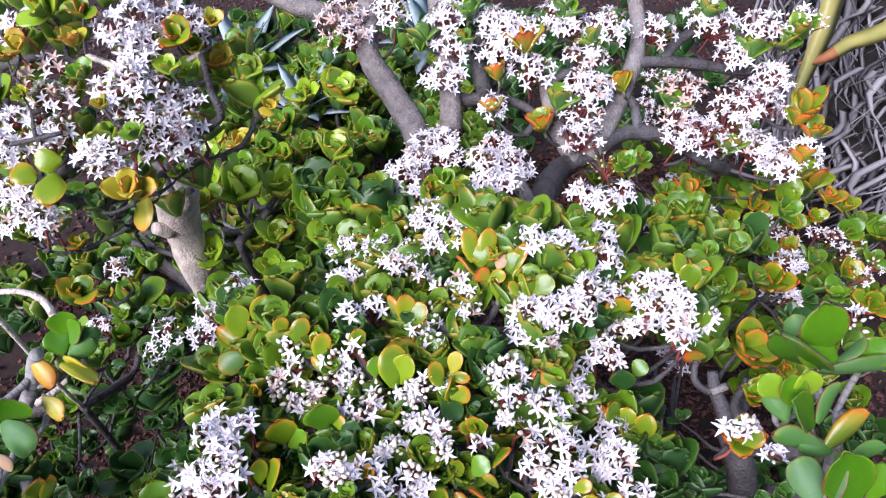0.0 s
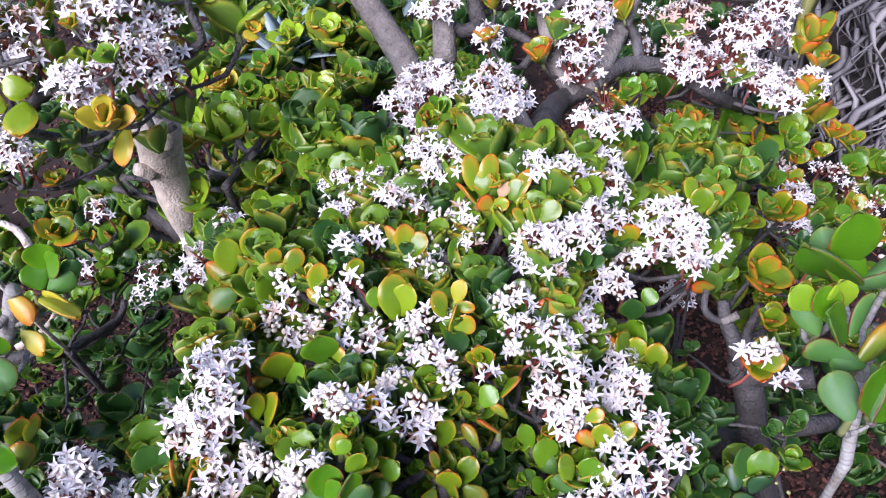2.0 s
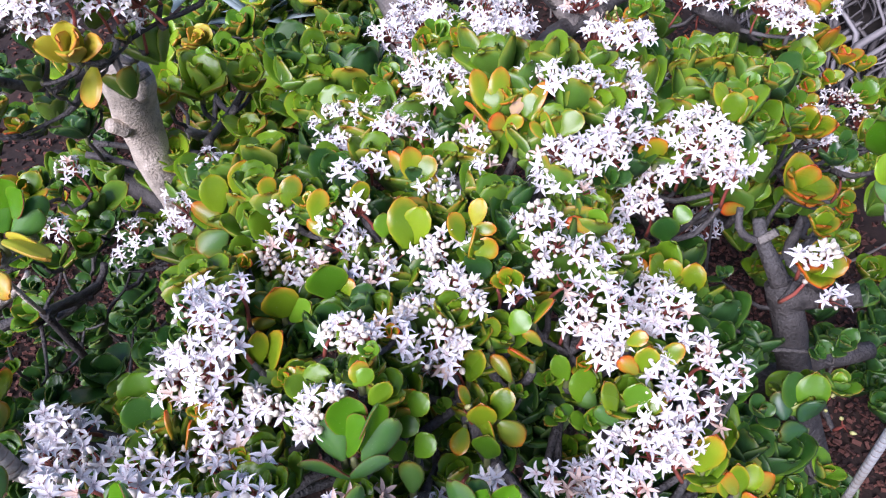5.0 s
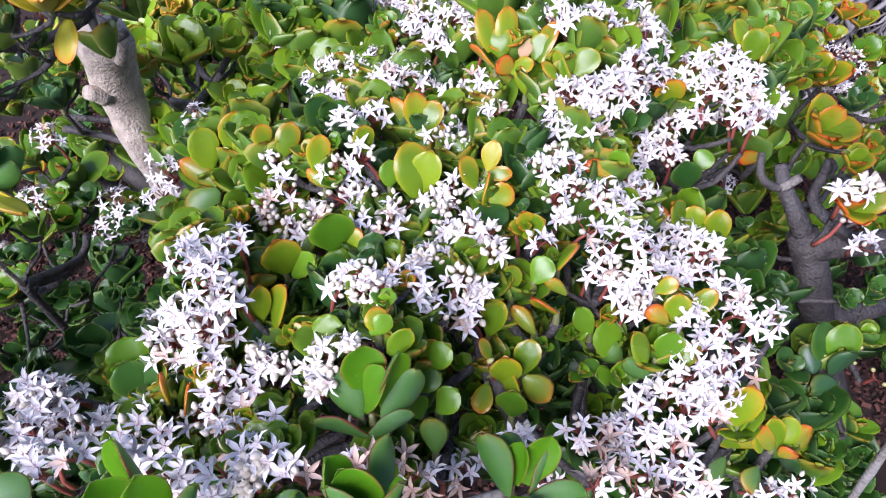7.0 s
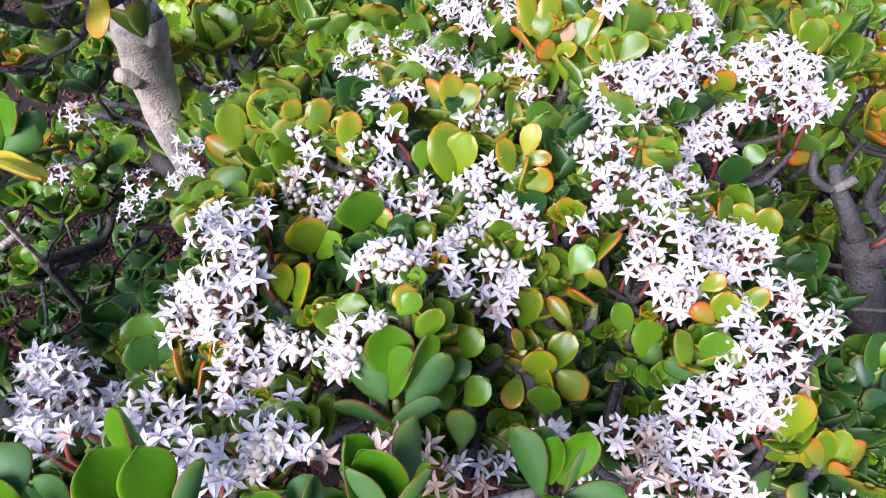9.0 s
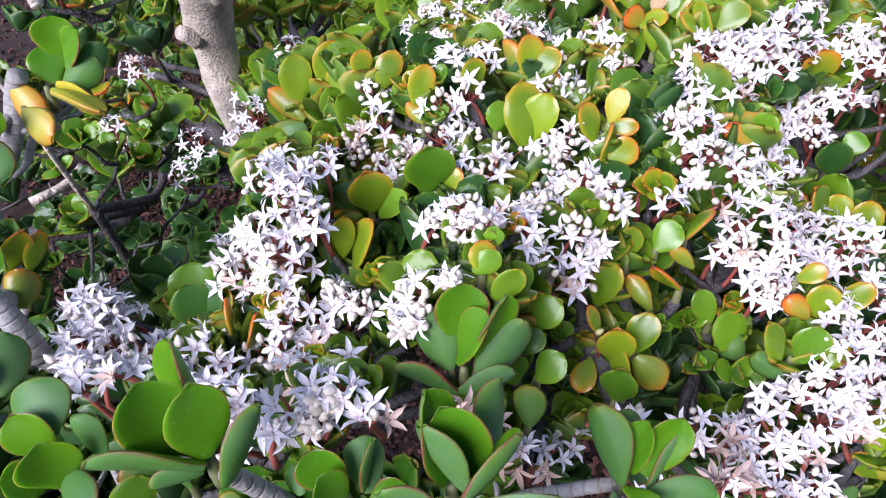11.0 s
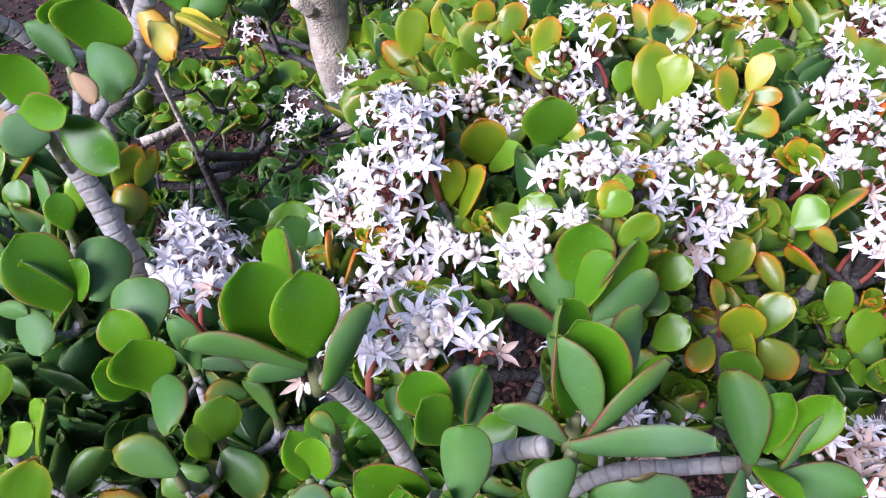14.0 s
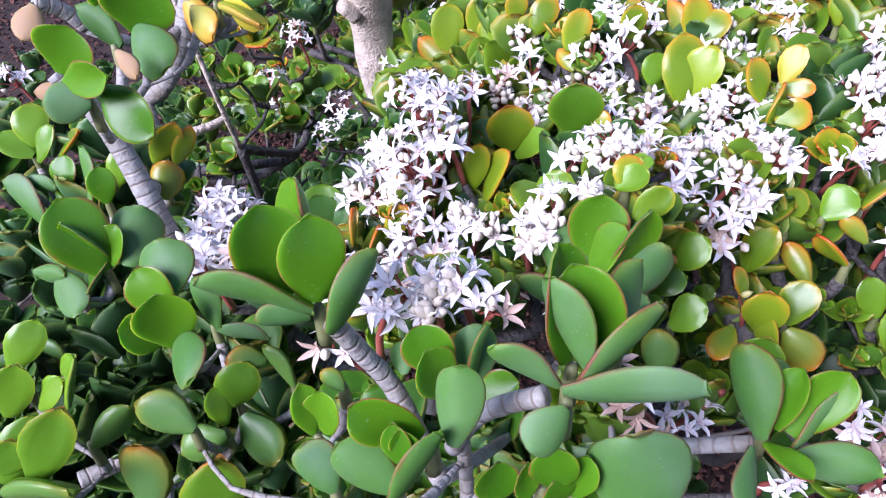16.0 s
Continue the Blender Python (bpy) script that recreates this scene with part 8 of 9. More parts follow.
rosette(low, -0.397, 1.518, 0.345, 0.085, "m", (-0.11, -0.37, 0.92), None, 4, 0.9)
rosette(low, -0.204, 1.839, 0.254, 0.100, "m", (-0.19, -0.30, 0.93), None, 4, 0.9)
rosette(low, -0.386, 1.987, 0.272, 0.105, "m", (0.04, -0.16, 0.99), None, 4, 0.9)
rosette(low, -0.296, 1.983, 0.273, 0.090, "m", (0.12, 0.04, 0.99), None, 4, 0.9)
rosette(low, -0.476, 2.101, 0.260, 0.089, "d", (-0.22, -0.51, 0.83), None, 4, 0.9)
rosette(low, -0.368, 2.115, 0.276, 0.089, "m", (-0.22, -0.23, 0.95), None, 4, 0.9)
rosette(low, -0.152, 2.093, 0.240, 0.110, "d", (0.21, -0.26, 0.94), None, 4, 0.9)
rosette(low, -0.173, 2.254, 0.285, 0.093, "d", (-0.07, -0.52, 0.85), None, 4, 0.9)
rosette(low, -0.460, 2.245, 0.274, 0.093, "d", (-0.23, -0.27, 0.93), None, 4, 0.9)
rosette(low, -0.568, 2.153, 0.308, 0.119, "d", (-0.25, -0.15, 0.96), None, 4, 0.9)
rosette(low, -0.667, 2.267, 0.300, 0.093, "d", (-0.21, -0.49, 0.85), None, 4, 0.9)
rosette(low, -0.479, 1.533, 0.372, 0.064, "m", (-0.02, -0.15, 0.99), None, 4, 0.9)
connect(low)
understorey(low, 420, [(-0.35, 1.3, 0.3), (-0.25, 1.75, 0.42), (-0.7, 1.4, 0.4), (-0.3, 2.15, 0.4), (-0.25, 1.6, 0.35)], 0.12, 0.32, 0.075, 3, "v")
join_fill(low)

under = jade_plant("jade plant near the mulch, shade put into its dark green", (-0.45, 0.72, 0.0))
limb(under, 0.0055, 0.0046, "bark", (-0.428, 0.516, 0.542), (-0.435, 0.632, 0.459), (-0.426, 0.650, 0.477))
limb(under, 0.0075, 0.0050, "bark", (-0.561, 0.574, 0.451), (-0.476, 0.598, 0.459), (-0.434, 0.610, 0.463))
limb(under, 0.0030, 0.0035, "pale", (-0.414, 0.449, 0.791), (-0.378, 0.451, 0.793), (-0.356, 0.446, 0.787), (-0.346, 0.437, 0.776))
limb(under, 0.0043, 0.0032, "pale", (-0.475, 0.506, 0.559), (-0.460, 0.527, 0.557), (-0.453, 0.547, 0.557), (-0.455, 0.564, 0.556))
bloom(under, -0.479, 0.769, 0.543, 0.040, "c")
bloom(under, -0.460, 0.651, 0.544, 0.028, "c")
bloom(under, -0.507, 0.730, 0.457, 0.026, "c")
bloom(under, -0.392, 0.687, 0.500, 0.037, "c")
bloom(under, -0.376, 0.661, 0.490, 0.026, "c")
bloom(under, -0.414, 0.671, 0.467, 0.037, "c")
bloom(under, -0.306, 0.653, 0.560, 0.043, "c")
bloom(under, -0.324, 0.651, 0.531, 0.047, "c")
bloom(under, -0.283, 0.577, 0.568, 0.034, "c")
bloom(under, -0.325, 0.679, 0.557, 0.025, "c")
rosette(under, -0.486, 0.789, 0.452, 0.074, "m", (0.04, -0.11, 0.99))
rosette(under, -0.478, 0.718, 0.540, 0.025, "m", (0.03, -0.00, 1.00))
rosette(under, -0.409, 0.746, 0.488, 0.029, "m", (-0.25, -0.29, 0.92))
rosette(under, -0.482, 0.724, 0.438, 0.053, "m", (0.08, -0.27, 0.96))
rosette(under, -0.411, 0.552, 0.583, 0.031, "m", (-0.13, 0.06, 0.99))
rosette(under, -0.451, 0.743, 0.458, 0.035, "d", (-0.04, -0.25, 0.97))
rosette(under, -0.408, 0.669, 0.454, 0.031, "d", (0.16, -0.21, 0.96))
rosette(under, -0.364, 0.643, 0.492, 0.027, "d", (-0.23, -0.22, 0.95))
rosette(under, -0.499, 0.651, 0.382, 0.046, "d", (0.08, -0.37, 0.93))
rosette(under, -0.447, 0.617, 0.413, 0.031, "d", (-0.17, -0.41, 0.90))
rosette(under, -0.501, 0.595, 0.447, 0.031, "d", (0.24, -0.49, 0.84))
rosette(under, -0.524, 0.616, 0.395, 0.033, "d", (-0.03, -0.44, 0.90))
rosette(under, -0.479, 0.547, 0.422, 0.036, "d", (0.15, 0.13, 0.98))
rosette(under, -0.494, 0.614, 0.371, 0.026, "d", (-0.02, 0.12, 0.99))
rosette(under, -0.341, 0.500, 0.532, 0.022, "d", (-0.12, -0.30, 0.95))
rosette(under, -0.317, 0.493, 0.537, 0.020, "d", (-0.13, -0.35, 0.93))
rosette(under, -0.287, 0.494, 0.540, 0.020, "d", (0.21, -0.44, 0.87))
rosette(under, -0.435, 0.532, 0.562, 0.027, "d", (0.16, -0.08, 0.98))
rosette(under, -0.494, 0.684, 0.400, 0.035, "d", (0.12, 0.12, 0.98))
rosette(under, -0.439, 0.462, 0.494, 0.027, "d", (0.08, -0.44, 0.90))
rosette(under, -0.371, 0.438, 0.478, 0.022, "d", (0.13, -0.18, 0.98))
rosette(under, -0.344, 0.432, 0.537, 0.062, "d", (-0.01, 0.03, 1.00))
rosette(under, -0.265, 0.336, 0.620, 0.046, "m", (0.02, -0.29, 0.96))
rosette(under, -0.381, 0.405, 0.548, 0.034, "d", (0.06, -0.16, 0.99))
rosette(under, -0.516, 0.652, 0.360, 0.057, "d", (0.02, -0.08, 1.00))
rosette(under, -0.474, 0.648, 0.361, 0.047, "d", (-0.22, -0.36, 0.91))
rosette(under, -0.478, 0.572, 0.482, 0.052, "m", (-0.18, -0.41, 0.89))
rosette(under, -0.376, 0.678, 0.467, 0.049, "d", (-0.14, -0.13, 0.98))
rosette(under, -0.489, 0.677, 0.575, 0.041, "s", (0.34, -0.21, 0.92))
rosette(under, -0.414, 0.518, 0.621, 0.033, "m", (0.21, -0.45, 0.87))
rosette(under, -0.465, 0.541, 0.509, 0.038, "m", (0.19, -0.18, 0.97))
rosette(under, -0.431, 0.456, 0.573, 0.020, "m", (0.21, 0.00, 0.98))
rosette(under, -0.489, 0.668, 0.469, 0.042, "m", (0.04, 0.06, 1.00))
rosette(under, -0.470, 0.554, 0.560, 0.023, "m", (-0.07, -0.39, 0.92))
rosette(under, -0.467, 0.625, 0.411, 0.028, "d", (0.14, -0.51, 0.85))
rosette(under, -0.435, 0.509, 0.630, 0.023, "m", (0.33, -0.12, 0.94))
rosette(under, -0.500, 0.752, 0.503, 0.027, "s", (-0.14, -0.48, 0.87))
rosette(under, -0.501, 0.669, 0.509, 0.032, "m", (-0.27, -0.01, 0.96))
rosette(under, -0.451, 0.501, 0.627, 0.020, "g", (-0.07, -0.11, 0.99))
rosette(under, -0.485, 0.745, 0.464, 0.030, "m", (0.12, -0.28, 0.95))
rosette(under, -0.428, 0.439, 0.554, 0.020, "m", (0.25, -0.47, 0.85))
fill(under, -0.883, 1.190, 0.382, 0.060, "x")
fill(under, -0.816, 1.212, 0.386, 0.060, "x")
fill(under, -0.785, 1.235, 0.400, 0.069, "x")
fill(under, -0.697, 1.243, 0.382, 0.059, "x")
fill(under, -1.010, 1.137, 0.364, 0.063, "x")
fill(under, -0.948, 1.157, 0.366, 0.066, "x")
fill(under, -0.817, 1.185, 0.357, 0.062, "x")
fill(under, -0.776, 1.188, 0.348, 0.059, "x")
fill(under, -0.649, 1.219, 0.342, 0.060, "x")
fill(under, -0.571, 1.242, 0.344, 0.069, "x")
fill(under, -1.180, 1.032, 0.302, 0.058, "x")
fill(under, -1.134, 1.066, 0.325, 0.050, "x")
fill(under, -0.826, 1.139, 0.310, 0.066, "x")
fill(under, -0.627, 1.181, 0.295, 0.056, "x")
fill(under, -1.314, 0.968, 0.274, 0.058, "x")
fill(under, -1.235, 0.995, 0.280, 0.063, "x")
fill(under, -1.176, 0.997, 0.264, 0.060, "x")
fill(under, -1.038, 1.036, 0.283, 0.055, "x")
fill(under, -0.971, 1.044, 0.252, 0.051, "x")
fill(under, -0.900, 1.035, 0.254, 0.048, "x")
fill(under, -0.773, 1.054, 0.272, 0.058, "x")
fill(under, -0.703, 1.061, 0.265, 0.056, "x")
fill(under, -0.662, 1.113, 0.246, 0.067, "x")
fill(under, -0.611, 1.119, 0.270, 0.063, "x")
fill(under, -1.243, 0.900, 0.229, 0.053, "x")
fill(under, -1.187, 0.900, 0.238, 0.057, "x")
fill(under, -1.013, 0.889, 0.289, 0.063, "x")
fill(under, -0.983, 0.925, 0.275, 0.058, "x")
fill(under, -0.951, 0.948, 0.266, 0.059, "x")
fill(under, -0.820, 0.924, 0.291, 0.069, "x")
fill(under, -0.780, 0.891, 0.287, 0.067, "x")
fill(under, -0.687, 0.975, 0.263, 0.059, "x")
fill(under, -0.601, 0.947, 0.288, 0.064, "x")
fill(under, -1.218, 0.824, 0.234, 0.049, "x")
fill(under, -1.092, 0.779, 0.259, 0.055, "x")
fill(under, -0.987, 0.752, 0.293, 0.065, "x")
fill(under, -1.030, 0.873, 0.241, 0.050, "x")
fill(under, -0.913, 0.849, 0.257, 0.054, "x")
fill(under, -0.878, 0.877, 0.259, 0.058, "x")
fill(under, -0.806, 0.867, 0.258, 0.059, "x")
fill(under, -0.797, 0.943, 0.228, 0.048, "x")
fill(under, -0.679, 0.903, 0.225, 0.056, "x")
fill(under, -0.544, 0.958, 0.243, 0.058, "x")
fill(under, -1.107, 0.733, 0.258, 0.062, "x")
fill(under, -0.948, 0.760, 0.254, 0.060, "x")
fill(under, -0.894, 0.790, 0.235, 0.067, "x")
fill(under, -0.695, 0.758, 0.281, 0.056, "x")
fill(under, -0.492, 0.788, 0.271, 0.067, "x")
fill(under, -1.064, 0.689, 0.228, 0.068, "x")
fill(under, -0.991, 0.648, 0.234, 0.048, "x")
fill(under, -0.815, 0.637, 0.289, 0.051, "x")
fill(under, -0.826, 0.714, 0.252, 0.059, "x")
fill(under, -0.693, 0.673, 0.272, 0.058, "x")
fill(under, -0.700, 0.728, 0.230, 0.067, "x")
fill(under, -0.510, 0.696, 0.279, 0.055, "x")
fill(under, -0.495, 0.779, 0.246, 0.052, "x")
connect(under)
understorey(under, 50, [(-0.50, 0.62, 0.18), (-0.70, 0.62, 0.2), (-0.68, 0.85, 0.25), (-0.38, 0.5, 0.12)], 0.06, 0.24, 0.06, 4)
join_fill(under)

far = jade_plant("small dark jade plant behind the others", (0.45, 1.9, 0.0))
bloom(far, 0.585, 1.751, 0.354, 0.107, "c")
bloom(far, 0.554, 1.706, 0.301, 0.077, "c")
bloom(far, 0.454, 1.147, 0.434, 0.045, "c")
bloom(far, 0.547, 1.677, 0.266, 0.061, "c")
fill(far, 0.454, 1.711, 0.307, 0.092, "x")
fill(far, 0.516, 1.672, 0.260, 0.092, "x")
fill(far, 0.593, 1.721, 0.319, 0.092, "x")
fill(far, 0.215, 1.790, 0.318, 0.095, "x")
fill(far, 0.152, 1.709, 0.221, 0.095, "x")
fill(far, 0.325, 1.800, 0.330, 0.095, "x")
fill(far, 0.073, 1.810, 0.342, 0.079, "x")
fill(far, 0.654, 1.810, 0.425, 0.092, "x")
fill(far, 0.746, 1.741, 0.342, 0.077, "x")
fill(far, 0.424, 1.790, 0.401, 0.092, "x")
fill(far, -0.133, 1.790, 0.318, 0.079, "x")
fill(far, 0.278, 1.902, 0.451, 0.095, "x")
fill(far, 0.485, 1.830, 0.448, 0.092, "x")
connect(far)
understorey(far, 200, [(0.4, 2.15, 0.45), (-0.3, 2.2, 0.5), (0.9, 2.5, 0.5), (-0.9, 2.2, 0.6), (0.2, 2.7, 0.6)], 0.05, 0.32, 0.085, 7)
join_fill(far)

front = jade_plant("fresh green jade plant with large leaves and ringed stems", (-0.22, 0.05, 0.0))
limb(front, 0.0046, 0.0038, "ring", (-0.093, 0.250, 0.550), (-0.094, 0.267, 0.584), (-0.094, 0.279, 0.612))
limb(front, 0.0037, 0.0036, "ring", (-0.134, 0.151, 0.672), (-0.152, 0.162, 0.707), (-0.162, 0.161, 0.727), (-0.169, 0.158, 0.744))
limb(front, 0.0033, 0.0035, "ring", (-0.129, 0.152, 0.694), (-0.121, 0.154, 0.712), (-0.110, 0.153, 0.725), (-0.099, 0.150, 0.736))
limb(front, 0.0037, 0.0033, "ring", (-0.099, 0.181, 0.619), (-0.071, 0.195, 0.644), (-0.036, 0.199, 0.655), (-0.018, 0.197, 0.666))
limb(front, 0.0070, 0.0050, "ring", (-0.330, 0.279, 0.640), (-0.339, 0.285, 0.668), (-0.351, 0.292, 0.697), (-0.362, 0.295, 0.721), (-0.376, 0.294, 0.742))
limb(front, 0.0071, 0.0063, "ring", (-0.424, 0.408, 0.657), (-0.404, 0.409, 0.670), (-0.389, 0.421, 0.696), (-0.381, 0.429, 0.720), (-0.372, 0.428, 0.735))
limb(front, 0.0045, 0.0045, "ring", (-0.411, 0.365, 0.733), (-0.417, 0.359, 0.746), (-0.424, 0.348, 0.755))
limb(front, 0.0054, 0.0044, "ring", (-0.340, 0.262, 0.553), (-0.365, 0.247, 0.564), (-0.382, 0.238, 0.576), (-0.400, 0.219, 0.580))
limb(front, 0.0042, 0.0048, "ring", (-0.304, 0.224, 0.577), (-0.310, 0.199, 0.570), (-0.323, 0.180, 0.572), (-0.341, 0.161, 0.574))
limb(front, 0.0027, 0.0027, "ring", (-0.122, 0.143, 0.648), (-0.124, 0.151, 0.675), (-0.126, 0.155, 0.698))
head = sprig(front, -0.088, 0.238, 0.692)
head = sprig(front, -0.092, 0.249, 0.702)
blade(head, (-0.092, 0.246, 0.706), (-0.088, 0.261, 0.730), (0.17, -0.84, 0.51), 0.025, "g")
blade(head, (-0.091, 0.238, 0.699), (-0.075, 0.248, 0.723), (-0.70, -0.36, 0.62), 0.018, "g")
head = sprig(front, -0.081, 0.242, 0.696)
blade(head, (-0.081, 0.240, 0.700), (-0.074, 0.254, 0.732), (0.63, -0.76, 0.19), 0.021, "g")
head = sprig(front, -0.094, 0.239, 0.692)
blade(head, (-0.094, 0.237, 0.696), (-0.109, 0.250, 0.718), (0.16, 0.89, -0.43), 0.021, "g")
blade(head, (-0.081, 0.234, 0.696), (-0.061, 0.245, 0.719), (-0.01, 0.90, -0.44), 0.021, "g")
blade(head, (-0.091, 0.229, 0.688), (-0.119, 0.233, 0.703), (0.28, 0.91, 0.30), 0.020, "g")
blade(head, (-0.090, 0.229, 0.689), (-0.065, 0.227, 0.700), (0.05, 1.00, 0.02), 0.017, "g")
head = sprig(front, -0.336, 0.371, 0.745)
blade(head, (-0.334, 0.367, 0.749), (-0.316, 0.352, 0.742), (0.36, 0.71, -0.61), 0.021, "y")
head = sprig(front, -0.356, 0.426, 0.724)
blade(head, (-0.350, 0.422, 0.727), (-0.312, 0.407, 0.725), (0.24, 0.52, 0.82), 0.023, "y")
head = sprig(front, -0.175, 0.162, 0.743)
blade(head, (-0.186, 0.161, 0.750), (-0.194, 0.172, 0.778), (0.56, -0.71, 0.43), 0.024, "g")
blade(head, (-0.175, 0.160, 0.751), (-0.177, 0.170, 0.777), (0.52, -0.79, 0.34), 0.023, "g")
blade(head, (-0.174, 0.167, 0.745), (-0.186, 0.193, 0.774), (-0.76, -0.61, 0.23), 0.024, "g")
blade(head, (-0.175, 0.158, 0.749), (-0.208, 0.151, 0.762), (0.01, 0.86, 0.51), 0.022, "g")
blade(head, (-0.176, 0.157, 0.746), (-0.190, 0.148, 0.748), (-0.50, 0.84, 0.19), 0.011, "g")
blade(head, (-0.168, 0.153, 0.745), (-0.152, 0.168, 0.765), (-0.80, 0.57, 0.20), 0.019, "g")
head = sprig(front, -0.092, 0.153, 0.745)
blade(head, (-0.094, 0.153, 0.750), (-0.105, 0.168, 0.780), (0.73, -0.46, 0.51), 0.020, "g")
blade(head, (-0.083, 0.155, 0.753), (-0.095, 0.166, 0.778), (0.08, -0.90, 0.43), 0.020, "g")
blade(head, (-0.087, 0.149, 0.753), (-0.104, 0.152, 0.778), (0.59, 0.75, 0.30), 0.019, "g")
blade(head, (-0.090, 0.145, 0.750), (-0.067, 0.154, 0.772), (-0.64, 0.66, 0.40), 0.020, "g")
blade(head, (-0.095, 0.145, 0.749), (-0.114, 0.143, 0.763), (0.10, 0.95, 0.29), 0.015, "g")
blade(head, (-0.093, 0.143, 0.750), (-0.058, 0.135, 0.760), (0.11, 0.92, 0.37), 0.023, "g")
head = sprig(front, -0.080, 0.162, 0.751)
blade(head, (-0.080, 0.162, 0.752), (-0.074, 0.181, 0.768), (-0.70, 0.58, -0.42), 0.016, "g")
head = sprig(front, -0.092, 0.146, 0.738)
blade(head, (-0.092, 0.142, 0.743), (-0.099, 0.129, 0.738), (-0.56, 0.51, -0.65), 0.015, "g")
head = sprig(front, -0.016, 0.197, 0.672)
blade(head, (-0.019, 0.191, 0.678), (-0.033, 0.208, 0.706), (0.64, 0.75, -0.16), 0.022, "g")
blade(head, (-0.014, 0.200, 0.680), (-0.011, 0.215, 0.696), (-0.44, 0.70, -0.57), 0.022, "g")
blade(head, (-0.008, 0.196, 0.677), (0.006, 0.212, 0.700), (-0.18, -0.76, 0.63), 0.020, "g")
blade(head, (-0.014, 0.195, 0.680), (-0.007, 0.209, 0.700), (-0.71, -0.43, 0.56), 0.015, "g")
blade(head, (-0.007, 0.192, 0.674), (0.013, 0.207, 0.693), (-0.73, 0.65, 0.23), 0.019, "g")
blade(head, (-0.018, 0.189, 0.678), (-0.004, 0.175, 0.682), (-0.02, 0.21, 0.98), 0.012, "g")
blade(head, (-0.007, 0.190, 0.672), (0.023, 0.188, 0.673), (0.08, 0.88, -0.47), 0.020, "g")
blade(head, (-0.022, 0.188, 0.676), (-0.023, 0.167, 0.665), (-0.72, 0.34, -0.60), 0.015, "g")
head = sprig(front, -0.130, 0.132, 0.726)
blade(head, (-0.132, 0.130, 0.734), (-0.151, 0.127, 0.750), (0.41, -0.84, 0.35), 0.015, "g")
blade(head, (-0.122, 0.128, 0.735), (-0.124, 0.137, 0.757), (0.20, 0.92, -0.33), 0.015, "g")
head = sprig(front, -0.138, 0.120, 0.716)
blade(head, (-0.136, 0.117, 0.723), (-0.154, 0.117, 0.736), (-0.25, 0.89, -0.38), 0.017, "g")
blade(head, (-0.134, 0.121, 0.729), (-0.139, 0.125, 0.744), (-0.05, -0.97, 0.24), 0.010, "g")
blade(head, (-0.132, 0.125, 0.729), (-0.137, 0.126, 0.743), (0.21, -0.96, 0.16), 0.009, "g")
blade(head, (-0.137, 0.113, 0.725), (-0.121, 0.122, 0.744), (-0.71, 0.63, 0.32), 0.017, "g")
head = sprig(front, -0.133, 0.168, 0.706)
blade(head, (-0.134, 0.168, 0.714), (-0.146, 0.176, 0.729), (0.08, -0.84, 0.53), 0.018, "g")
blade(head, (-0.133, 0.161, 0.711), (-0.143, 0.165, 0.728), (0.63, -0.60, 0.50), 0.018, "g")
blade(head, (-0.124, 0.169, 0.709), (-0.129, 0.181, 0.726), (0.03, 0.82, -0.57), 0.016, "g")
blade(head, (-0.126, 0.168, 0.713), (-0.122, 0.179, 0.732), (-0.98, 0.17, 0.12), 0.014, "g")
blade(head, (-0.123, 0.165, 0.709), (-0.109, 0.170, 0.715), (-0.17, -0.59, 0.79), 0.013, "g")
blade(head, (-0.149, 0.165, 0.714), (-0.153, 0.172, 0.722), (0.05, 0.77, -0.64), 0.010, "g")
head = sprig(front, -0.096, 0.141, 0.696)
blade(head, (-0.091, 0.140, 0.702), (-0.095, 0.142, 0.721), (0.11, -0.99, 0.13), 0.017, "g")
blade(head, (-0.111, 0.132, 0.699), (-0.111, 0.139, 0.715), (0.46, -0.81, 0.36), 0.015, "g")
blade(head, (-0.101, 0.135, 0.698), (-0.103, 0.142, 0.712), (0.52, -0.75, 0.42), 0.010, "g")
head = sprig(front, -0.063, 0.141, 0.686)
blade(head, (-0.064, 0.138, 0.691), (-0.070, 0.144, 0.726), (-0.05, 0.98, -0.17), 0.032, "g")
head = sprig(front, -0.085, 0.143, 0.695)
blade(head, (-0.085, 0.140, 0.699), (-0.083, 0.147, 0.715), (-0.13, -0.90, 0.42), 0.011, "g")
blade(head, (-0.090, 0.137, 0.699), (-0.092, 0.139, 0.709), (0.62, -0.75, 0.22), 0.015, "g")
head = sprig(front, -0.185, 0.157, 0.672)
blade(head, (-0.180, 0.157, 0.678), (-0.182, 0.165, 0.696), (-0.05, -0.92, 0.39), 0.014, "g")
blade(head, (-0.186, 0.156, 0.678), (-0.191, 0.162, 0.699), (0.58, -0.73, 0.37), 0.013, "g")
head = sprig(front, -0.176, 0.145, 0.657)
blade(head, (-0.175, 0.143, 0.661), (-0.188, 0.146, 0.679), (-0.19, 0.93, -0.33), 0.019, "g")
head = sprig(front, -0.178, 0.172, 0.687)
blade(head, (-0.177, 0.170, 0.690), (-0.185, 0.171, 0.698), (-0.25, 0.90, -0.36), 0.009, "m")
head = sprig(front, -0.270, 0.190, 0.674)
blade(head, (-0.272, 0.197, 0.689), (-0.280, 0.213, 0.712), (0.02, 0.83, -0.56), 0.028, "g")
blade(head, (-0.269, 0.195, 0.685), (-0.282, 0.200, 0.706), (0.21, -0.91, 0.35), 0.023, "g")
blade(head, (-0.262, 0.184, 0.679), (-0.265, 0.190, 0.707), (0.57, -0.79, 0.23), 0.025, "g")
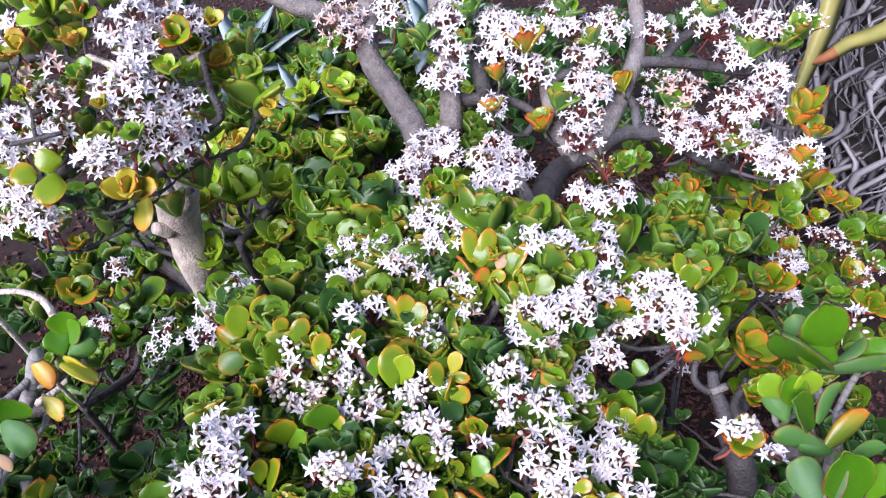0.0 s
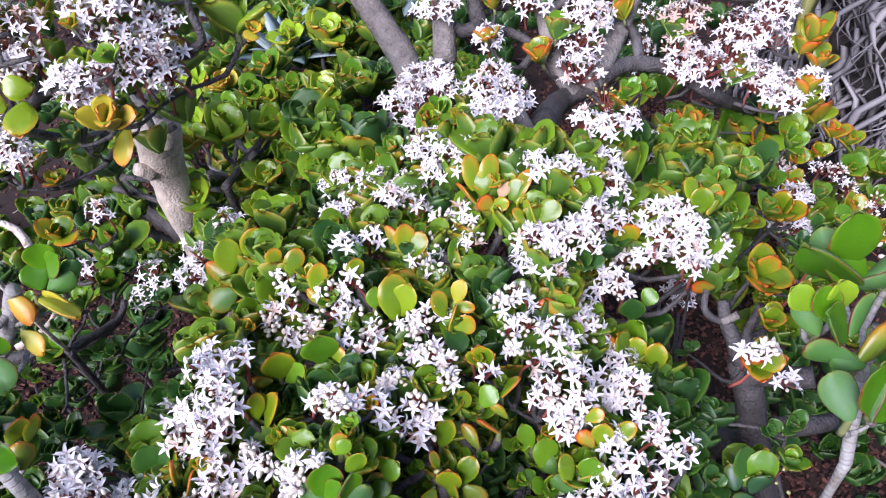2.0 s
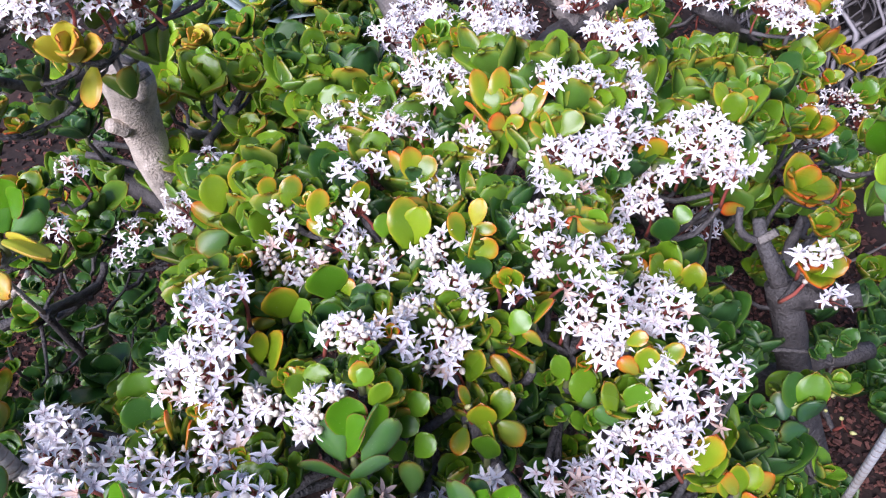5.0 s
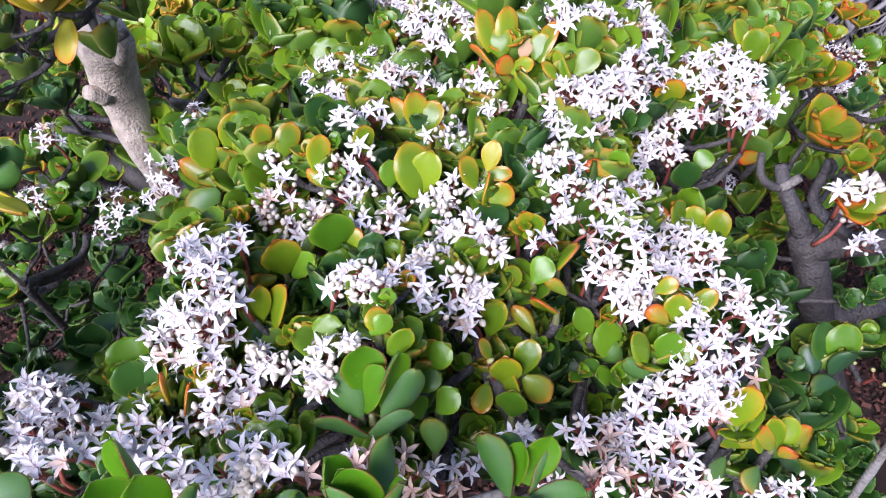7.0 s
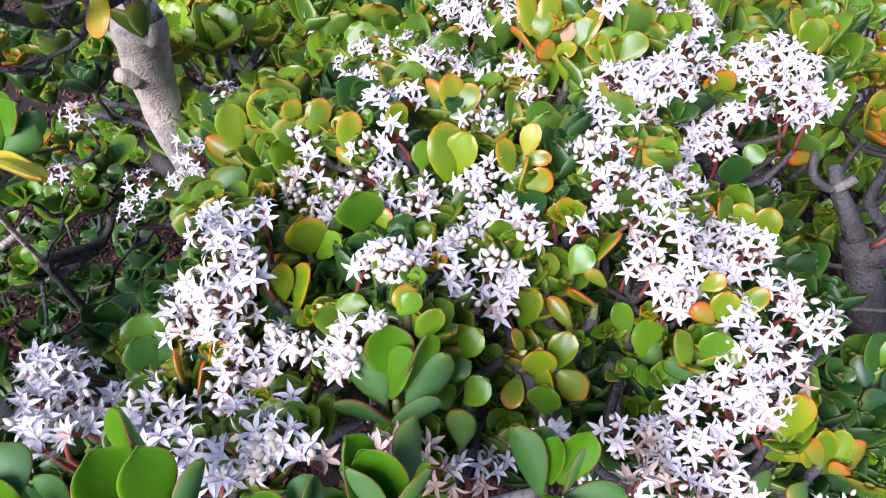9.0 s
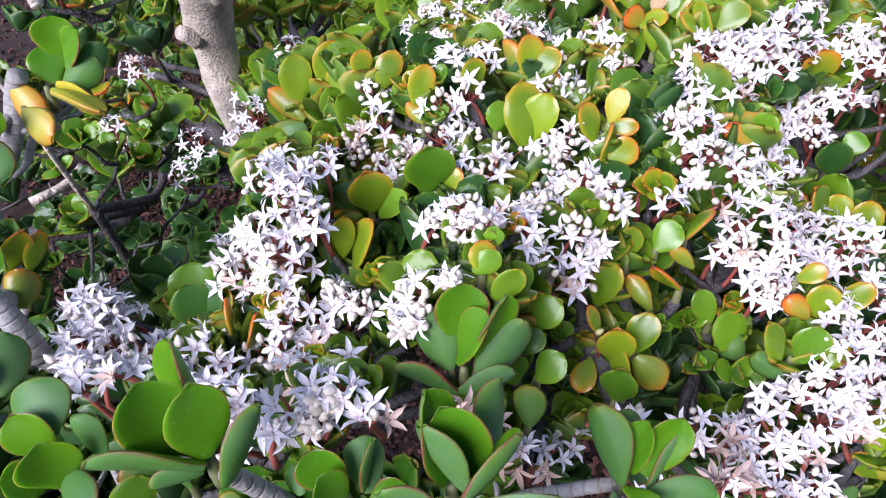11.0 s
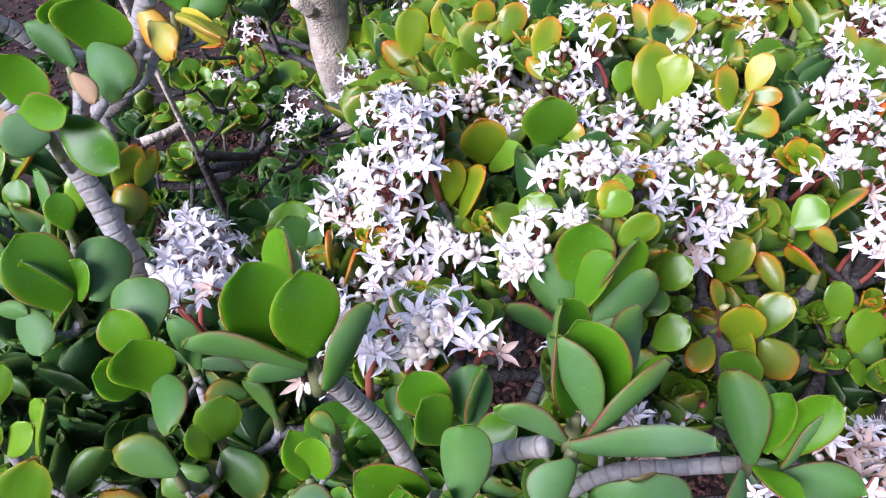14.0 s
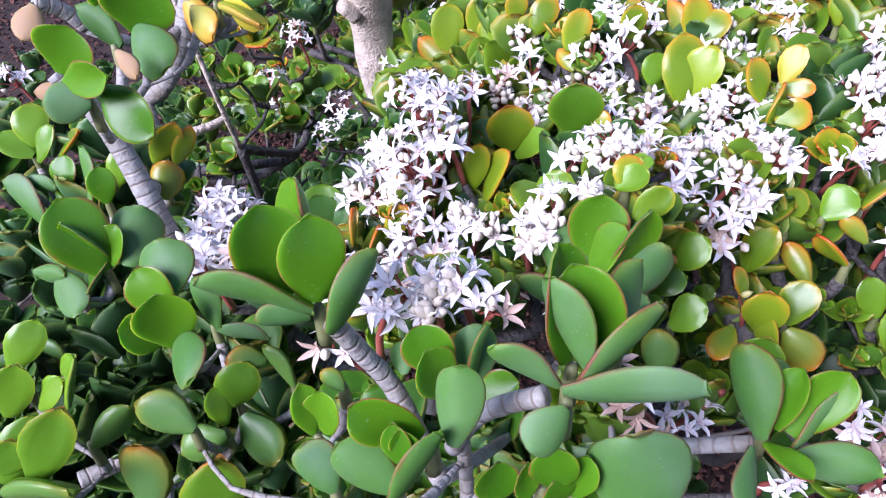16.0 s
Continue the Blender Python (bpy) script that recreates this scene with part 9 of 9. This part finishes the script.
blade(head, (-0.246, 0.195, 0.682), (-0.257, 0.200, 0.703), (0.07, 0.98, -0.20), 0.015, "g")
blade(head, (-0.270, 0.187, 0.677), (-0.285, 0.179, 0.687), (0.64, -0.28, 0.72), 0.019, "g")
blade(head, (-0.261, 0.188, 0.683), (-0.244, 0.165, 0.682), (0.51, 0.41, -0.75), 0.025, "g")
head = sprig(front, -0.254, 0.166, 0.643)
blade(head, (-0.252, 0.165, 0.646), (-0.276, 0.167, 0.659), (-0.17, 0.88, -0.45), 0.025, "m")
head = sprig(front, -0.335, 0.233, 0.664)
blade(head, (-0.333, 0.228, 0.668), (-0.351, 0.237, 0.704), (0.61, -0.64, 0.47), 0.034, "g")
blade(head, (-0.321, 0.234, 0.669), (-0.318, 0.255, 0.692), (-0.44, 0.68, -0.59), 0.028, "g")
blade(head, (-0.331, 0.233, 0.675), (-0.345, 0.233, 0.698), (-0.17, -0.98, -0.08), 0.015, "g")
blade(head, (-0.352, 0.227, 0.670), (-0.367, 0.235, 0.688), (-0.09, 0.89, -0.45), 0.021, "g")
blade(head, (-0.329, 0.232, 0.670), (-0.325, 0.244, 0.688), (-0.12, -0.81, 0.57), 0.015, "g")
head = sprig(front, -0.358, 0.230, 0.654)
blade(head, (-0.362, 0.229, 0.662), (-0.348, 0.213, 0.647), (0.10, 0.72, -0.69), 0.025, "g")
blade(head, (-0.348, 0.224, 0.652), (-0.329, 0.236, 0.671), (-0.52, -0.35, 0.78), 0.017, "g")
blade(head, (-0.376, 0.226, 0.662), (-0.357, 0.226, 0.662), (0.01, 0.88, -0.47), 0.012, "g")
head = sprig(front, -0.363, 0.225, 0.605)
blade(head, (-0.361, 0.222, 0.610), (-0.356, 0.238, 0.629), (0.52, -0.73, 0.44), 0.015, "g")
head = sprig(front, -0.401, 0.219, 0.610)
blade(head, (-0.397, 0.217, 0.613), (-0.375, 0.212, 0.604), (0.11, 0.96, -0.25), 0.015, "m")
head = sprig(front, -0.349, 0.172, 0.633)
blade(head, (-0.358, 0.176, 0.647), (-0.346, 0.191, 0.667), (0.31, -0.84, 0.45), 0.020, "m")
blade(head, (-0.355, 0.160, 0.631), (-0.348, 0.174, 0.657), (0.36, -0.86, 0.36), 0.023, "m")
blade(head, (-0.327, 0.169, 0.634), (-0.319, 0.182, 0.659), (-0.65, -0.58, 0.50), 0.017, "m")
blade(head, (-0.340, 0.166, 0.633), (-0.326, 0.176, 0.649), (-0.22, -0.71, 0.67), 0.015, "m")
blade(head, (-0.350, 0.179, 0.647), (-0.366, 0.184, 0.654), (0.04, 0.83, -0.56), 0.014, "m")
head = sprig(front, -0.328, 0.135, 0.618)
blade(head, (-0.323, 0.134, 0.626), (-0.310, 0.157, 0.658), (0.35, -0.82, 0.45), 0.025, "m")
blade(head, (-0.338, 0.132, 0.624), (-0.326, 0.151, 0.650), (0.34, -0.83, 0.44), 0.022, "m")
blade(head, (-0.337, 0.133, 0.629), (-0.329, 0.142, 0.647), (0.29, -0.90, 0.32), 0.016, "m")
blade(head, (-0.335, 0.128, 0.623), (-0.296, 0.133, 0.635), (-0.20, 0.94, 0.28), 0.026, "m")
head = sprig(front, -0.285, 0.168, 0.610)
head = sprig(front, -0.284, 0.148, 0.589)
blade(head, (-0.281, 0.147, 0.593), (-0.288, 0.164, 0.623), (0.02, 0.86, -0.51), 0.031, "m")
head = sprig(front, -0.317, 0.162, 0.613)
blade(head, (-0.313, 0.160, 0.618), (-0.298, 0.176, 0.632), (-0.50, 0.78, -0.38), 0.016, "m")
head = sprig(front, -0.253, 0.182, 0.616)
blade(head, (-0.251, 0.180, 0.620), (-0.270, 0.167, 0.616), (-0.43, 0.76, -0.49), 0.022, "m")
head = sprig(front, -0.256, 0.149, 0.581)
blade(head, (-0.254, 0.148, 0.586), (-0.245, 0.160, 0.626), (0.38, -0.90, 0.20), 0.033, "m")
blade(head, (-0.264, 0.159, 0.601), (-0.239, 0.163, 0.610), (0.18, -0.98, -0.12), 0.015, "m")
head = sprig(front, -0.253, 0.198, 0.617)
blade(head, (-0.258, 0.193, 0.622), (-0.248, 0.206, 0.643), (0.31, -0.87, 0.38), 0.024, "m")
blade(head, (-0.256, 0.187, 0.616), (-0.264, 0.195, 0.633), (0.54, -0.66, 0.52), 0.014, "m")
blade(head, (-0.249, 0.193, 0.618), (-0.228, 0.178, 0.604), (0.12, 0.76, -0.64), 0.026, "m")
head = sprig(front, -0.271, 0.221, 0.647)
blade(head, (-0.268, 0.218, 0.651), (-0.242, 0.218, 0.645), (0.05, 0.97, 0.25), 0.017, "g")
head = sprig(front, -0.228, 0.212, 0.624)
blade(head, (-0.226, 0.209, 0.628), (-0.240, 0.217, 0.647), (0.38, 0.92, -0.10), 0.016, "m")
blade(head, (-0.241, 0.213, 0.639), (-0.258, 0.206, 0.644), (-0.43, 0.81, -0.41), 0.018, "m")
head = sprig(front, -0.333, 0.266, 0.744)
blade(head, (-0.346, 0.270, 0.757), (-0.337, 0.278, 0.778), (0.27, -0.93, 0.25), 0.027, "g")
blade(head, (-0.341, 0.263, 0.756), (-0.312, 0.264, 0.764), (-0.09, -0.92, 0.37), 0.018, "g")
blade(head, (-0.329, 0.262, 0.748), (-0.346, 0.252, 0.752), (-0.53, 0.74, -0.42), 0.021, "g")
blade(head, (-0.327, 0.270, 0.751), (-0.300, 0.261, 0.735), (0.07, -0.81, 0.58), 0.025, "g")
head = sprig(front, -0.444, 0.317, 0.668)
blade(head, (-0.441, 0.316, 0.673), (-0.444, 0.330, 0.696), (0.47, -0.73, 0.49), 0.024, "m")
blade(head, (-0.438, 0.312, 0.670), (-0.460, 0.312, 0.679), (0.36, -0.44, 0.83), 0.018, "m")
blade(head, (-0.436, 0.311, 0.666), (-0.426, 0.325, 0.685), (-0.17, -0.76, 0.62), 0.015, "m")
blade(head, (-0.424, 0.317, 0.668), (-0.408, 0.326, 0.682), (-0.50, -0.31, 0.81), 0.014, "o")
blade(head, (-0.416, 0.302, 0.651), (-0.418, 0.314, 0.671), (-0.04, -0.86, 0.51), 0.020, "g")
head = sprig(front, -0.402, 0.302, 0.639)
blade(head, (-0.398, 0.299, 0.643), (-0.404, 0.317, 0.677), (0.76, 0.63, -0.19), 0.024, "g")
blade(head, (-0.394, 0.297, 0.640), (-0.385, 0.318, 0.665), (-0.71, -0.41, 0.58), 0.019, "g")
blade(head, (-0.422, 0.285, 0.636), (-0.455, 0.291, 0.659), (0.14, 0.99, -0.04), 0.025, "g")
head = sprig(front, -0.448, 0.304, 0.655)
blade(head, (-0.445, 0.301, 0.657), (-0.421, 0.301, 0.655), (0.01, 1.00, -0.08), 0.015, "g")
head = sprig(front, -0.361, 0.351, 0.739)
blade(head, (-0.359, 0.348, 0.740), (-0.351, 0.354, 0.770), (0.34, -0.94, 0.07), 0.039, "g")
blade(head, (-0.359, 0.346, 0.745), (-0.336, 0.321, 0.736), (0.33, 0.57, -0.75), 0.031, "g")
blade(head, (-0.368, 0.340, 0.736), (-0.392, 0.346, 0.756), (0.06, 0.97, -0.22), 0.020, "g")
blade(head, (-0.376, 0.353, 0.751), (-0.379, 0.355, 0.766), (0.62, -0.76, 0.20), 0.020, "g")
head = sprig(front, -0.348, 0.310, 0.661)
blade(head, (-0.344, 0.301, 0.658), (-0.341, 0.313, 0.677), (-0.42, 0.80, -0.43), 0.022, "o")
blade(head, (-0.353, 0.315, 0.674), (-0.339, 0.325, 0.699), (0.54, -0.84, 0.06), 0.018, "o")
blade(head, (-0.341, 0.317, 0.673), (-0.331, 0.328, 0.693), (0.64, -0.76, 0.10), 0.014, "o")
blade(head, (-0.374, 0.300, 0.664), (-0.368, 0.312, 0.685), (0.37, -0.84, 0.40), 0.018, "m")
head = sprig(front, -0.380, 0.295, 0.654)
blade(head, (-0.377, 0.292, 0.657), (-0.382, 0.299, 0.677), (0.55, -0.74, 0.39), 0.018, "g")
head = sprig(front, -0.399, 0.321, 0.763)
blade(head, (-0.395, 0.319, 0.767), (-0.399, 0.305, 0.754), (-0.44, 0.67, -0.59), 0.019, "t")
head = sprig(front, -0.353, 0.317, 0.745)
blade(head, (-0.350, 0.314, 0.747), (-0.336, 0.305, 0.739), (0.12, 0.77, -0.62), 0.012, "t")
head = sprig(front, -0.372, 0.297, 0.729)
blade(head, (-0.369, 0.294, 0.731), (-0.386, 0.286, 0.735), (-0.45, 0.79, -0.41), 0.012, "t")
head = sprig(front, -0.375, 0.430, 0.722)
blade(head, (-0.378, 0.428, 0.730), (-0.359, 0.408, 0.712), (0.12, 0.72, -0.68), 0.022, "y")
blade(head, (-0.352, 0.432, 0.726), (-0.320, 0.423, 0.716), (-0.26, -0.96, 0.04), 0.020, "y")
bloom(front, -0.312, 0.304, 0.653, 0.027, "w")
bloom(front, -0.318, 0.291, 0.641, 0.024, "w")
bloom(front, -0.305, 0.297, 0.643, 0.017, "w")
bloom(front, -0.612, 0.472, 0.624, 0.028, "w")
bloom(front, -0.205, 0.214, 0.659, 0.015, "w")
bloom(front, -0.026, 0.256, 0.605, 0.017, "w")
bloom(front, 0.023, 0.242, 0.576, 0.015, "w")
head = sprig(front, -0.354, 0.445, 0.723)
head = sprig(front, -0.359, 0.456, 0.734)
blade(head, (-0.356, 0.451, 0.736), (-0.357, 0.462, 0.757), (0.30, -0.84, 0.45), 0.027, "g")
blade(head, (-0.351, 0.447, 0.730), (-0.333, 0.453, 0.751), (-0.49, -0.63, 0.61), 0.025, "g")
head = sprig(front, -0.342, 0.444, 0.721)
blade(head, (-0.339, 0.439, 0.724), (-0.325, 0.450, 0.745), (-0.33, 0.91, -0.23), 0.017, "g")
head = sprig(front, -0.359, 0.443, 0.720)
blade(head, (-0.356, 0.439, 0.723), (-0.367, 0.452, 0.741), (0.32, -0.66, 0.69), 0.025, "g")
blade(head, (-0.350, 0.436, 0.722), (-0.328, 0.442, 0.737), (0.04, 0.91, -0.42), 0.023, "g")
fill(front, -0.501, 0.355, 0.658, 0.039, "u")
fill(front, -0.466, 0.359, 0.659, 0.038, "u")
fill(front, -0.460, 0.381, 0.644, 0.045, "u")
fill(front, -0.513, 0.340, 0.642, 0.049, "u")
fill(front, -0.494, 0.357, 0.645, 0.036, "u")
fill(front, -0.485, 0.365, 0.637, 0.037, "u")
fill(front, -0.411, 0.339, 0.666, 0.047, "u")
fill(front, -0.413, 0.358, 0.647, 0.049, "u")
fill(front, -0.395, 0.367, 0.634, 0.043, "u")
fill(front, -0.511, 0.322, 0.635, 0.048, "u")
fill(front, -0.506, 0.348, 0.617, 0.043, "u")
fill(front, -0.481, 0.336, 0.608, 0.048, "u")
fill(front, -0.413, 0.311, 0.640, 0.047, "u")
fill(front, -0.416, 0.346, 0.615, 0.048, "u")
fill(front, -0.403, 0.375, 0.609, 0.038, "u")
fill(front, -0.502, 0.298, 0.615, 0.050, "u")
fill(front, -0.452, 0.287, 0.625, 0.038, "u")
fill(front, -0.465, 0.329, 0.605, 0.040, "u")
fill(front, -0.426, 0.323, 0.612, 0.043, "u")
fill(front, -0.421, 0.333, 0.602, 0.037, "u")
fill(front, -0.381, 0.348, 0.602, 0.046, "u")
fill(front, -0.510, 0.286, 0.585, 0.044, "u")
fill(front, -0.466, 0.283, 0.597, 0.036, "u")
fill(front, -0.436, 0.294, 0.608, 0.049, "u")
fill(front, -0.419, 0.305, 0.593, 0.038, "u")
fill(front, -0.420, 0.317, 0.573, 0.048, "u")
fill(front, -0.360, 0.306, 0.607, 0.043, "u")
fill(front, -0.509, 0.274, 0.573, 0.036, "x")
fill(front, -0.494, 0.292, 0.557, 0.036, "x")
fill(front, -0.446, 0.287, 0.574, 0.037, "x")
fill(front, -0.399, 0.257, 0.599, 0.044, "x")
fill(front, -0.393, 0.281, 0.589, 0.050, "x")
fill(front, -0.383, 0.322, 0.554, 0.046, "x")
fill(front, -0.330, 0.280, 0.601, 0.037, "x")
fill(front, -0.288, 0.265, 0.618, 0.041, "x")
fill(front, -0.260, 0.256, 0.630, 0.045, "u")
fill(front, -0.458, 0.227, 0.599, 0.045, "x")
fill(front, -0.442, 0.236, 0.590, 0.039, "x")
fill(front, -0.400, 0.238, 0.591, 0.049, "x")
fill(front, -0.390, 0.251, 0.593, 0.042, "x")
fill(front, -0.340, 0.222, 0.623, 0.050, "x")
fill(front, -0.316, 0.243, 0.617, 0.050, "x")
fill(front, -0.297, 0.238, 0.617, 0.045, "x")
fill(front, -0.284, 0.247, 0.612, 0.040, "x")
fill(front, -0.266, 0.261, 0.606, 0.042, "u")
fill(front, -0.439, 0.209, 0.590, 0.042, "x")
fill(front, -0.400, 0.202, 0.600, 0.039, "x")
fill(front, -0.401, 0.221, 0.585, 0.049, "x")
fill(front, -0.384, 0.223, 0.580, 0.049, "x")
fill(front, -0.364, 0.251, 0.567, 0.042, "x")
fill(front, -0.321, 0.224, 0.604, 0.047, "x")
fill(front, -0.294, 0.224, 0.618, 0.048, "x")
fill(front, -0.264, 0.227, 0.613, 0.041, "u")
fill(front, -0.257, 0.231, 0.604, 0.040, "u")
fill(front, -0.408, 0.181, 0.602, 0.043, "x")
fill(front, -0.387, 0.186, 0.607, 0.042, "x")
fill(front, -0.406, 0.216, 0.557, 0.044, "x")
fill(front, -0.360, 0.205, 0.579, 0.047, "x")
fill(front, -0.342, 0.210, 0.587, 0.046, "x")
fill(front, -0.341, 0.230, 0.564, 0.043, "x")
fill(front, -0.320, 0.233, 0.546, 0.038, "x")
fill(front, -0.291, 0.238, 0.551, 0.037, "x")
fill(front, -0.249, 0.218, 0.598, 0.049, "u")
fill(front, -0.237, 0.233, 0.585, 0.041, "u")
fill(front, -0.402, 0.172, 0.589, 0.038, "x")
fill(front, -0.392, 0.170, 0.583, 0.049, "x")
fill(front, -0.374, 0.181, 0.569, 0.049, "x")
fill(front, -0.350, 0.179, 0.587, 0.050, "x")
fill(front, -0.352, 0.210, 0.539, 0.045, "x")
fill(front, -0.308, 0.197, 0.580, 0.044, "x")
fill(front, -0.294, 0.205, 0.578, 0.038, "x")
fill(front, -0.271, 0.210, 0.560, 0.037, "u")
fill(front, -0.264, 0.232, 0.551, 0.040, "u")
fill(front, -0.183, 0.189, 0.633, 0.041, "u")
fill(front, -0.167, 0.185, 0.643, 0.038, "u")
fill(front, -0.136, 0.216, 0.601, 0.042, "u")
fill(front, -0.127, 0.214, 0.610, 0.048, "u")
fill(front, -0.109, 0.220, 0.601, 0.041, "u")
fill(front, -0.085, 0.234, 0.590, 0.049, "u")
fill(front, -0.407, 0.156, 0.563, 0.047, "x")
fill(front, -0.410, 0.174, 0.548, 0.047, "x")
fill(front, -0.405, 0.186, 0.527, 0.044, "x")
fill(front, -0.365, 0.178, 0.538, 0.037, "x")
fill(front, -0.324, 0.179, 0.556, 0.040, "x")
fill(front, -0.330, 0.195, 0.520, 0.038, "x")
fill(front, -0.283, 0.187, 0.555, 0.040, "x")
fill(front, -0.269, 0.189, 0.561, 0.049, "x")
fill(front, -0.252, 0.202, 0.551, 0.047, "u")
fill(front, -0.211, 0.194, 0.584, 0.050, "u")
fill(front, -0.195, 0.204, 0.577, 0.045, "u")
fill(front, -0.177, 0.187, 0.610, 0.036, "u")
fill(front, -0.152, 0.191, 0.613, 0.038, "u")
fill(front, -0.137, 0.205, 0.589, 0.040, "u")
fill(front, -0.120, 0.198, 0.602, 0.044, "u")
fill(front, -0.102, 0.209, 0.604, 0.043, "u")
fill(front, -0.083, 0.207, 0.607, 0.046, "u")
fill(front, -0.400, 0.137, 0.559, 0.043, "x")
fill(front, -0.384, 0.147, 0.563, 0.046, "x")
fill(front, -0.377, 0.167, 0.529, 0.036, "x")
fill(front, -0.349, 0.159, 0.542, 0.037, "x")
fill(front, -0.334, 0.163, 0.536, 0.039, "x")
fill(front, -0.326, 0.183, 0.519, 0.036, "x")
fill(front, -0.296, 0.178, 0.532, 0.047, "x")
fill(front, -0.277, 0.194, 0.515, 0.047, "u")
fill(front, -0.266, 0.199, 0.500, 0.046, "u")
fill(front, -0.230, 0.195, 0.526, 0.039, "u")
fill(front, -0.182, 0.161, 0.622, 0.037, "u")
fill(front, -0.172, 0.178, 0.590, 0.038, "u")
fill(front, -0.149, 0.172, 0.599, 0.044, "u")
fill(front, -0.130, 0.189, 0.592, 0.036, "u")
fill(front, -0.119, 0.201, 0.557, 0.041, "u")
fill(front, -0.095, 0.201, 0.565, 0.039, "u")
fill(front, -0.082, 0.186, 0.615, 0.049, "u")
fill(front, -0.431, 0.140, 0.500, 0.050, "x")
fill(front, -0.417, 0.155, 0.487, 0.047, "x")
fill(front, -0.375, 0.146, 0.529, 0.048, "x")
fill(front, -0.346, 0.143, 0.533, 0.050, "x")
fill(front, -0.324, 0.155, 0.514, 0.044, "x")
fill(front, -0.308, 0.164, 0.524, 0.038, "x")
fill(front, -0.280, 0.161, 0.536, 0.037, "x")
fill(front, -0.273, 0.181, 0.484, 0.044, "u")
fill(front, -0.240, 0.170, 0.541, 0.045, "u")
fill(front, -0.233, 0.195, 0.491, 0.047, "u")
fill(front, -0.182, 0.161, 0.591, 0.048, "u")
fill(front, -0.170, 0.170, 0.567, 0.046, "u")
fill(front, -0.142, 0.159, 0.594, 0.042, "u")
fill(front, -0.129, 0.170, 0.596, 0.050, "u")
fill(front, -0.115, 0.166, 0.609, 0.042, "u")
fill(front, -0.103, 0.186, 0.567, 0.045, "u")
fill(front, -0.079, 0.174, 0.604, 0.043, "u")
connect(front)
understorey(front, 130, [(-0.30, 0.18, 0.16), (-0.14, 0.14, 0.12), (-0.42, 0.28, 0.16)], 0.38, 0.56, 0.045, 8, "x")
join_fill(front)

side = jade_plant("jade plant with broad fresh leaves beside the path", (1.1, 0.0, 0.0))
limb(side, 0.0044, 0.0048, "ring", (0.280, 0.258, 0.718), (0.284, 0.294, 0.780), (0.287, 0.305, 0.812))
head = sprig(side, 0.297, 0.362, 0.802)
blade(head, (0.292, 0.364, 0.812), (0.279, 0.366, 0.859), (-0.09, -1.00, 0.00), 0.038, "g")
blade(head, (0.305, 0.358, 0.804), (0.270, 0.365, 0.824), (0.07, -0.89, 0.44), 0.030, "g")
blade(head, (0.301, 0.355, 0.800), (0.252, 0.364, 0.830), (-0.45, -0.73, -0.51), 0.041, "g")
blade(head, (0.301, 0.356, 0.802), (0.324, 0.365, 0.824), (0.65, -0.64, -0.41), 0.023, "g")
head = sprig(side, 0.327, 0.359, 0.798)
blade(head, (0.324, 0.355, 0.803), (0.337, 0.363, 0.826), (-0.42, -0.76, 0.50), 0.027, "g")
head = sprig(side, 0.294, 0.357, 0.797)
blade(head, (0.291, 0.354, 0.801), (0.349, 0.349, 0.798), (0.10, 0.91, 0.40), 0.036, "g")
blade(head, (0.278, 0.358, 0.806), (0.270, 0.381, 0.832), (0.65, 0.67, -0.35), 0.022, "g")
head = sprig(side, 0.261, 0.300, 0.813)
blade(head, (0.258, 0.294, 0.814), (0.230, 0.294, 0.838), (0.53, -0.59, 0.61), 0.028, "g")
blade(head, (0.260, 0.294, 0.815), (0.276, 0.312, 0.836), (-0.45, 0.82, -0.35), 0.020, "g")
head = sprig(side, 0.241, 0.298, 0.812)
blade(head, (0.239, 0.296, 0.816), (0.228, 0.310, 0.835), (0.22, 0.83, -0.51), 0.019, "g")
blade(head, (0.246, 0.301, 0.824), (0.236, 0.311, 0.849), (-0.11, -0.94, 0.32), 0.019, "g")
head = sprig(side, 0.237, 0.310, 0.826)
blade(head, (0.234, 0.306, 0.830), (0.219, 0.313, 0.844), (0.00, -0.91, 0.42), 0.019, "l")
head = sprig(side, 0.257, 0.310, 0.826)
blade(head, (0.254, 0.307, 0.829), (0.245, 0.309, 0.855), (-0.01, -1.00, 0.05), 0.020, "l")
head = sprig(side, 0.266, 0.283, 0.801)
blade(head, (0.263, 0.281, 0.806), (0.292, 0.291, 0.827), (-0.09, 0.94, -0.34), 0.023, "o")
blade(head, (0.261, 0.281, 0.807), (0.228, 0.287, 0.813), (0.17, 0.98, -0.09), 0.021, "g")
blade(head, (0.267, 0.278, 0.804), (0.246, 0.279, 0.810), (-0.05, 0.91, -0.41), 0.016, "g")
head = sprig(side, 0.266, 0.253, 0.796)
blade(head, (0.268, 0.245, 0.793), (0.252, 0.261, 0.837), (-0.13, -0.94, 0.31), 0.035, "g")
blade(head, (0.260, 0.244, 0.794), (0.251, 0.264, 0.826), (0.89, -0.23, 0.39), 0.022, "g")
head = sprig(side, 0.249, 0.247, 0.789)
blade(head, (0.246, 0.244, 0.795), (0.236, 0.264, 0.816), (0.26, 0.77, -0.58), 0.023, "g")
head = sprig(side, 0.270, 0.267, 0.813)
blade(head, (0.267, 0.264, 0.818), (0.292, 0.265, 0.825), (0.05, 0.98, -0.22), 0.016, "g")
head = sprig(side, 0.285, 0.251, 0.794)
blade(head, (0.283, 0.248, 0.797), (0.286, 0.259, 0.820), (-0.31, -0.83, 0.46), 0.023, "g")
connect(side)
join_fill(side)
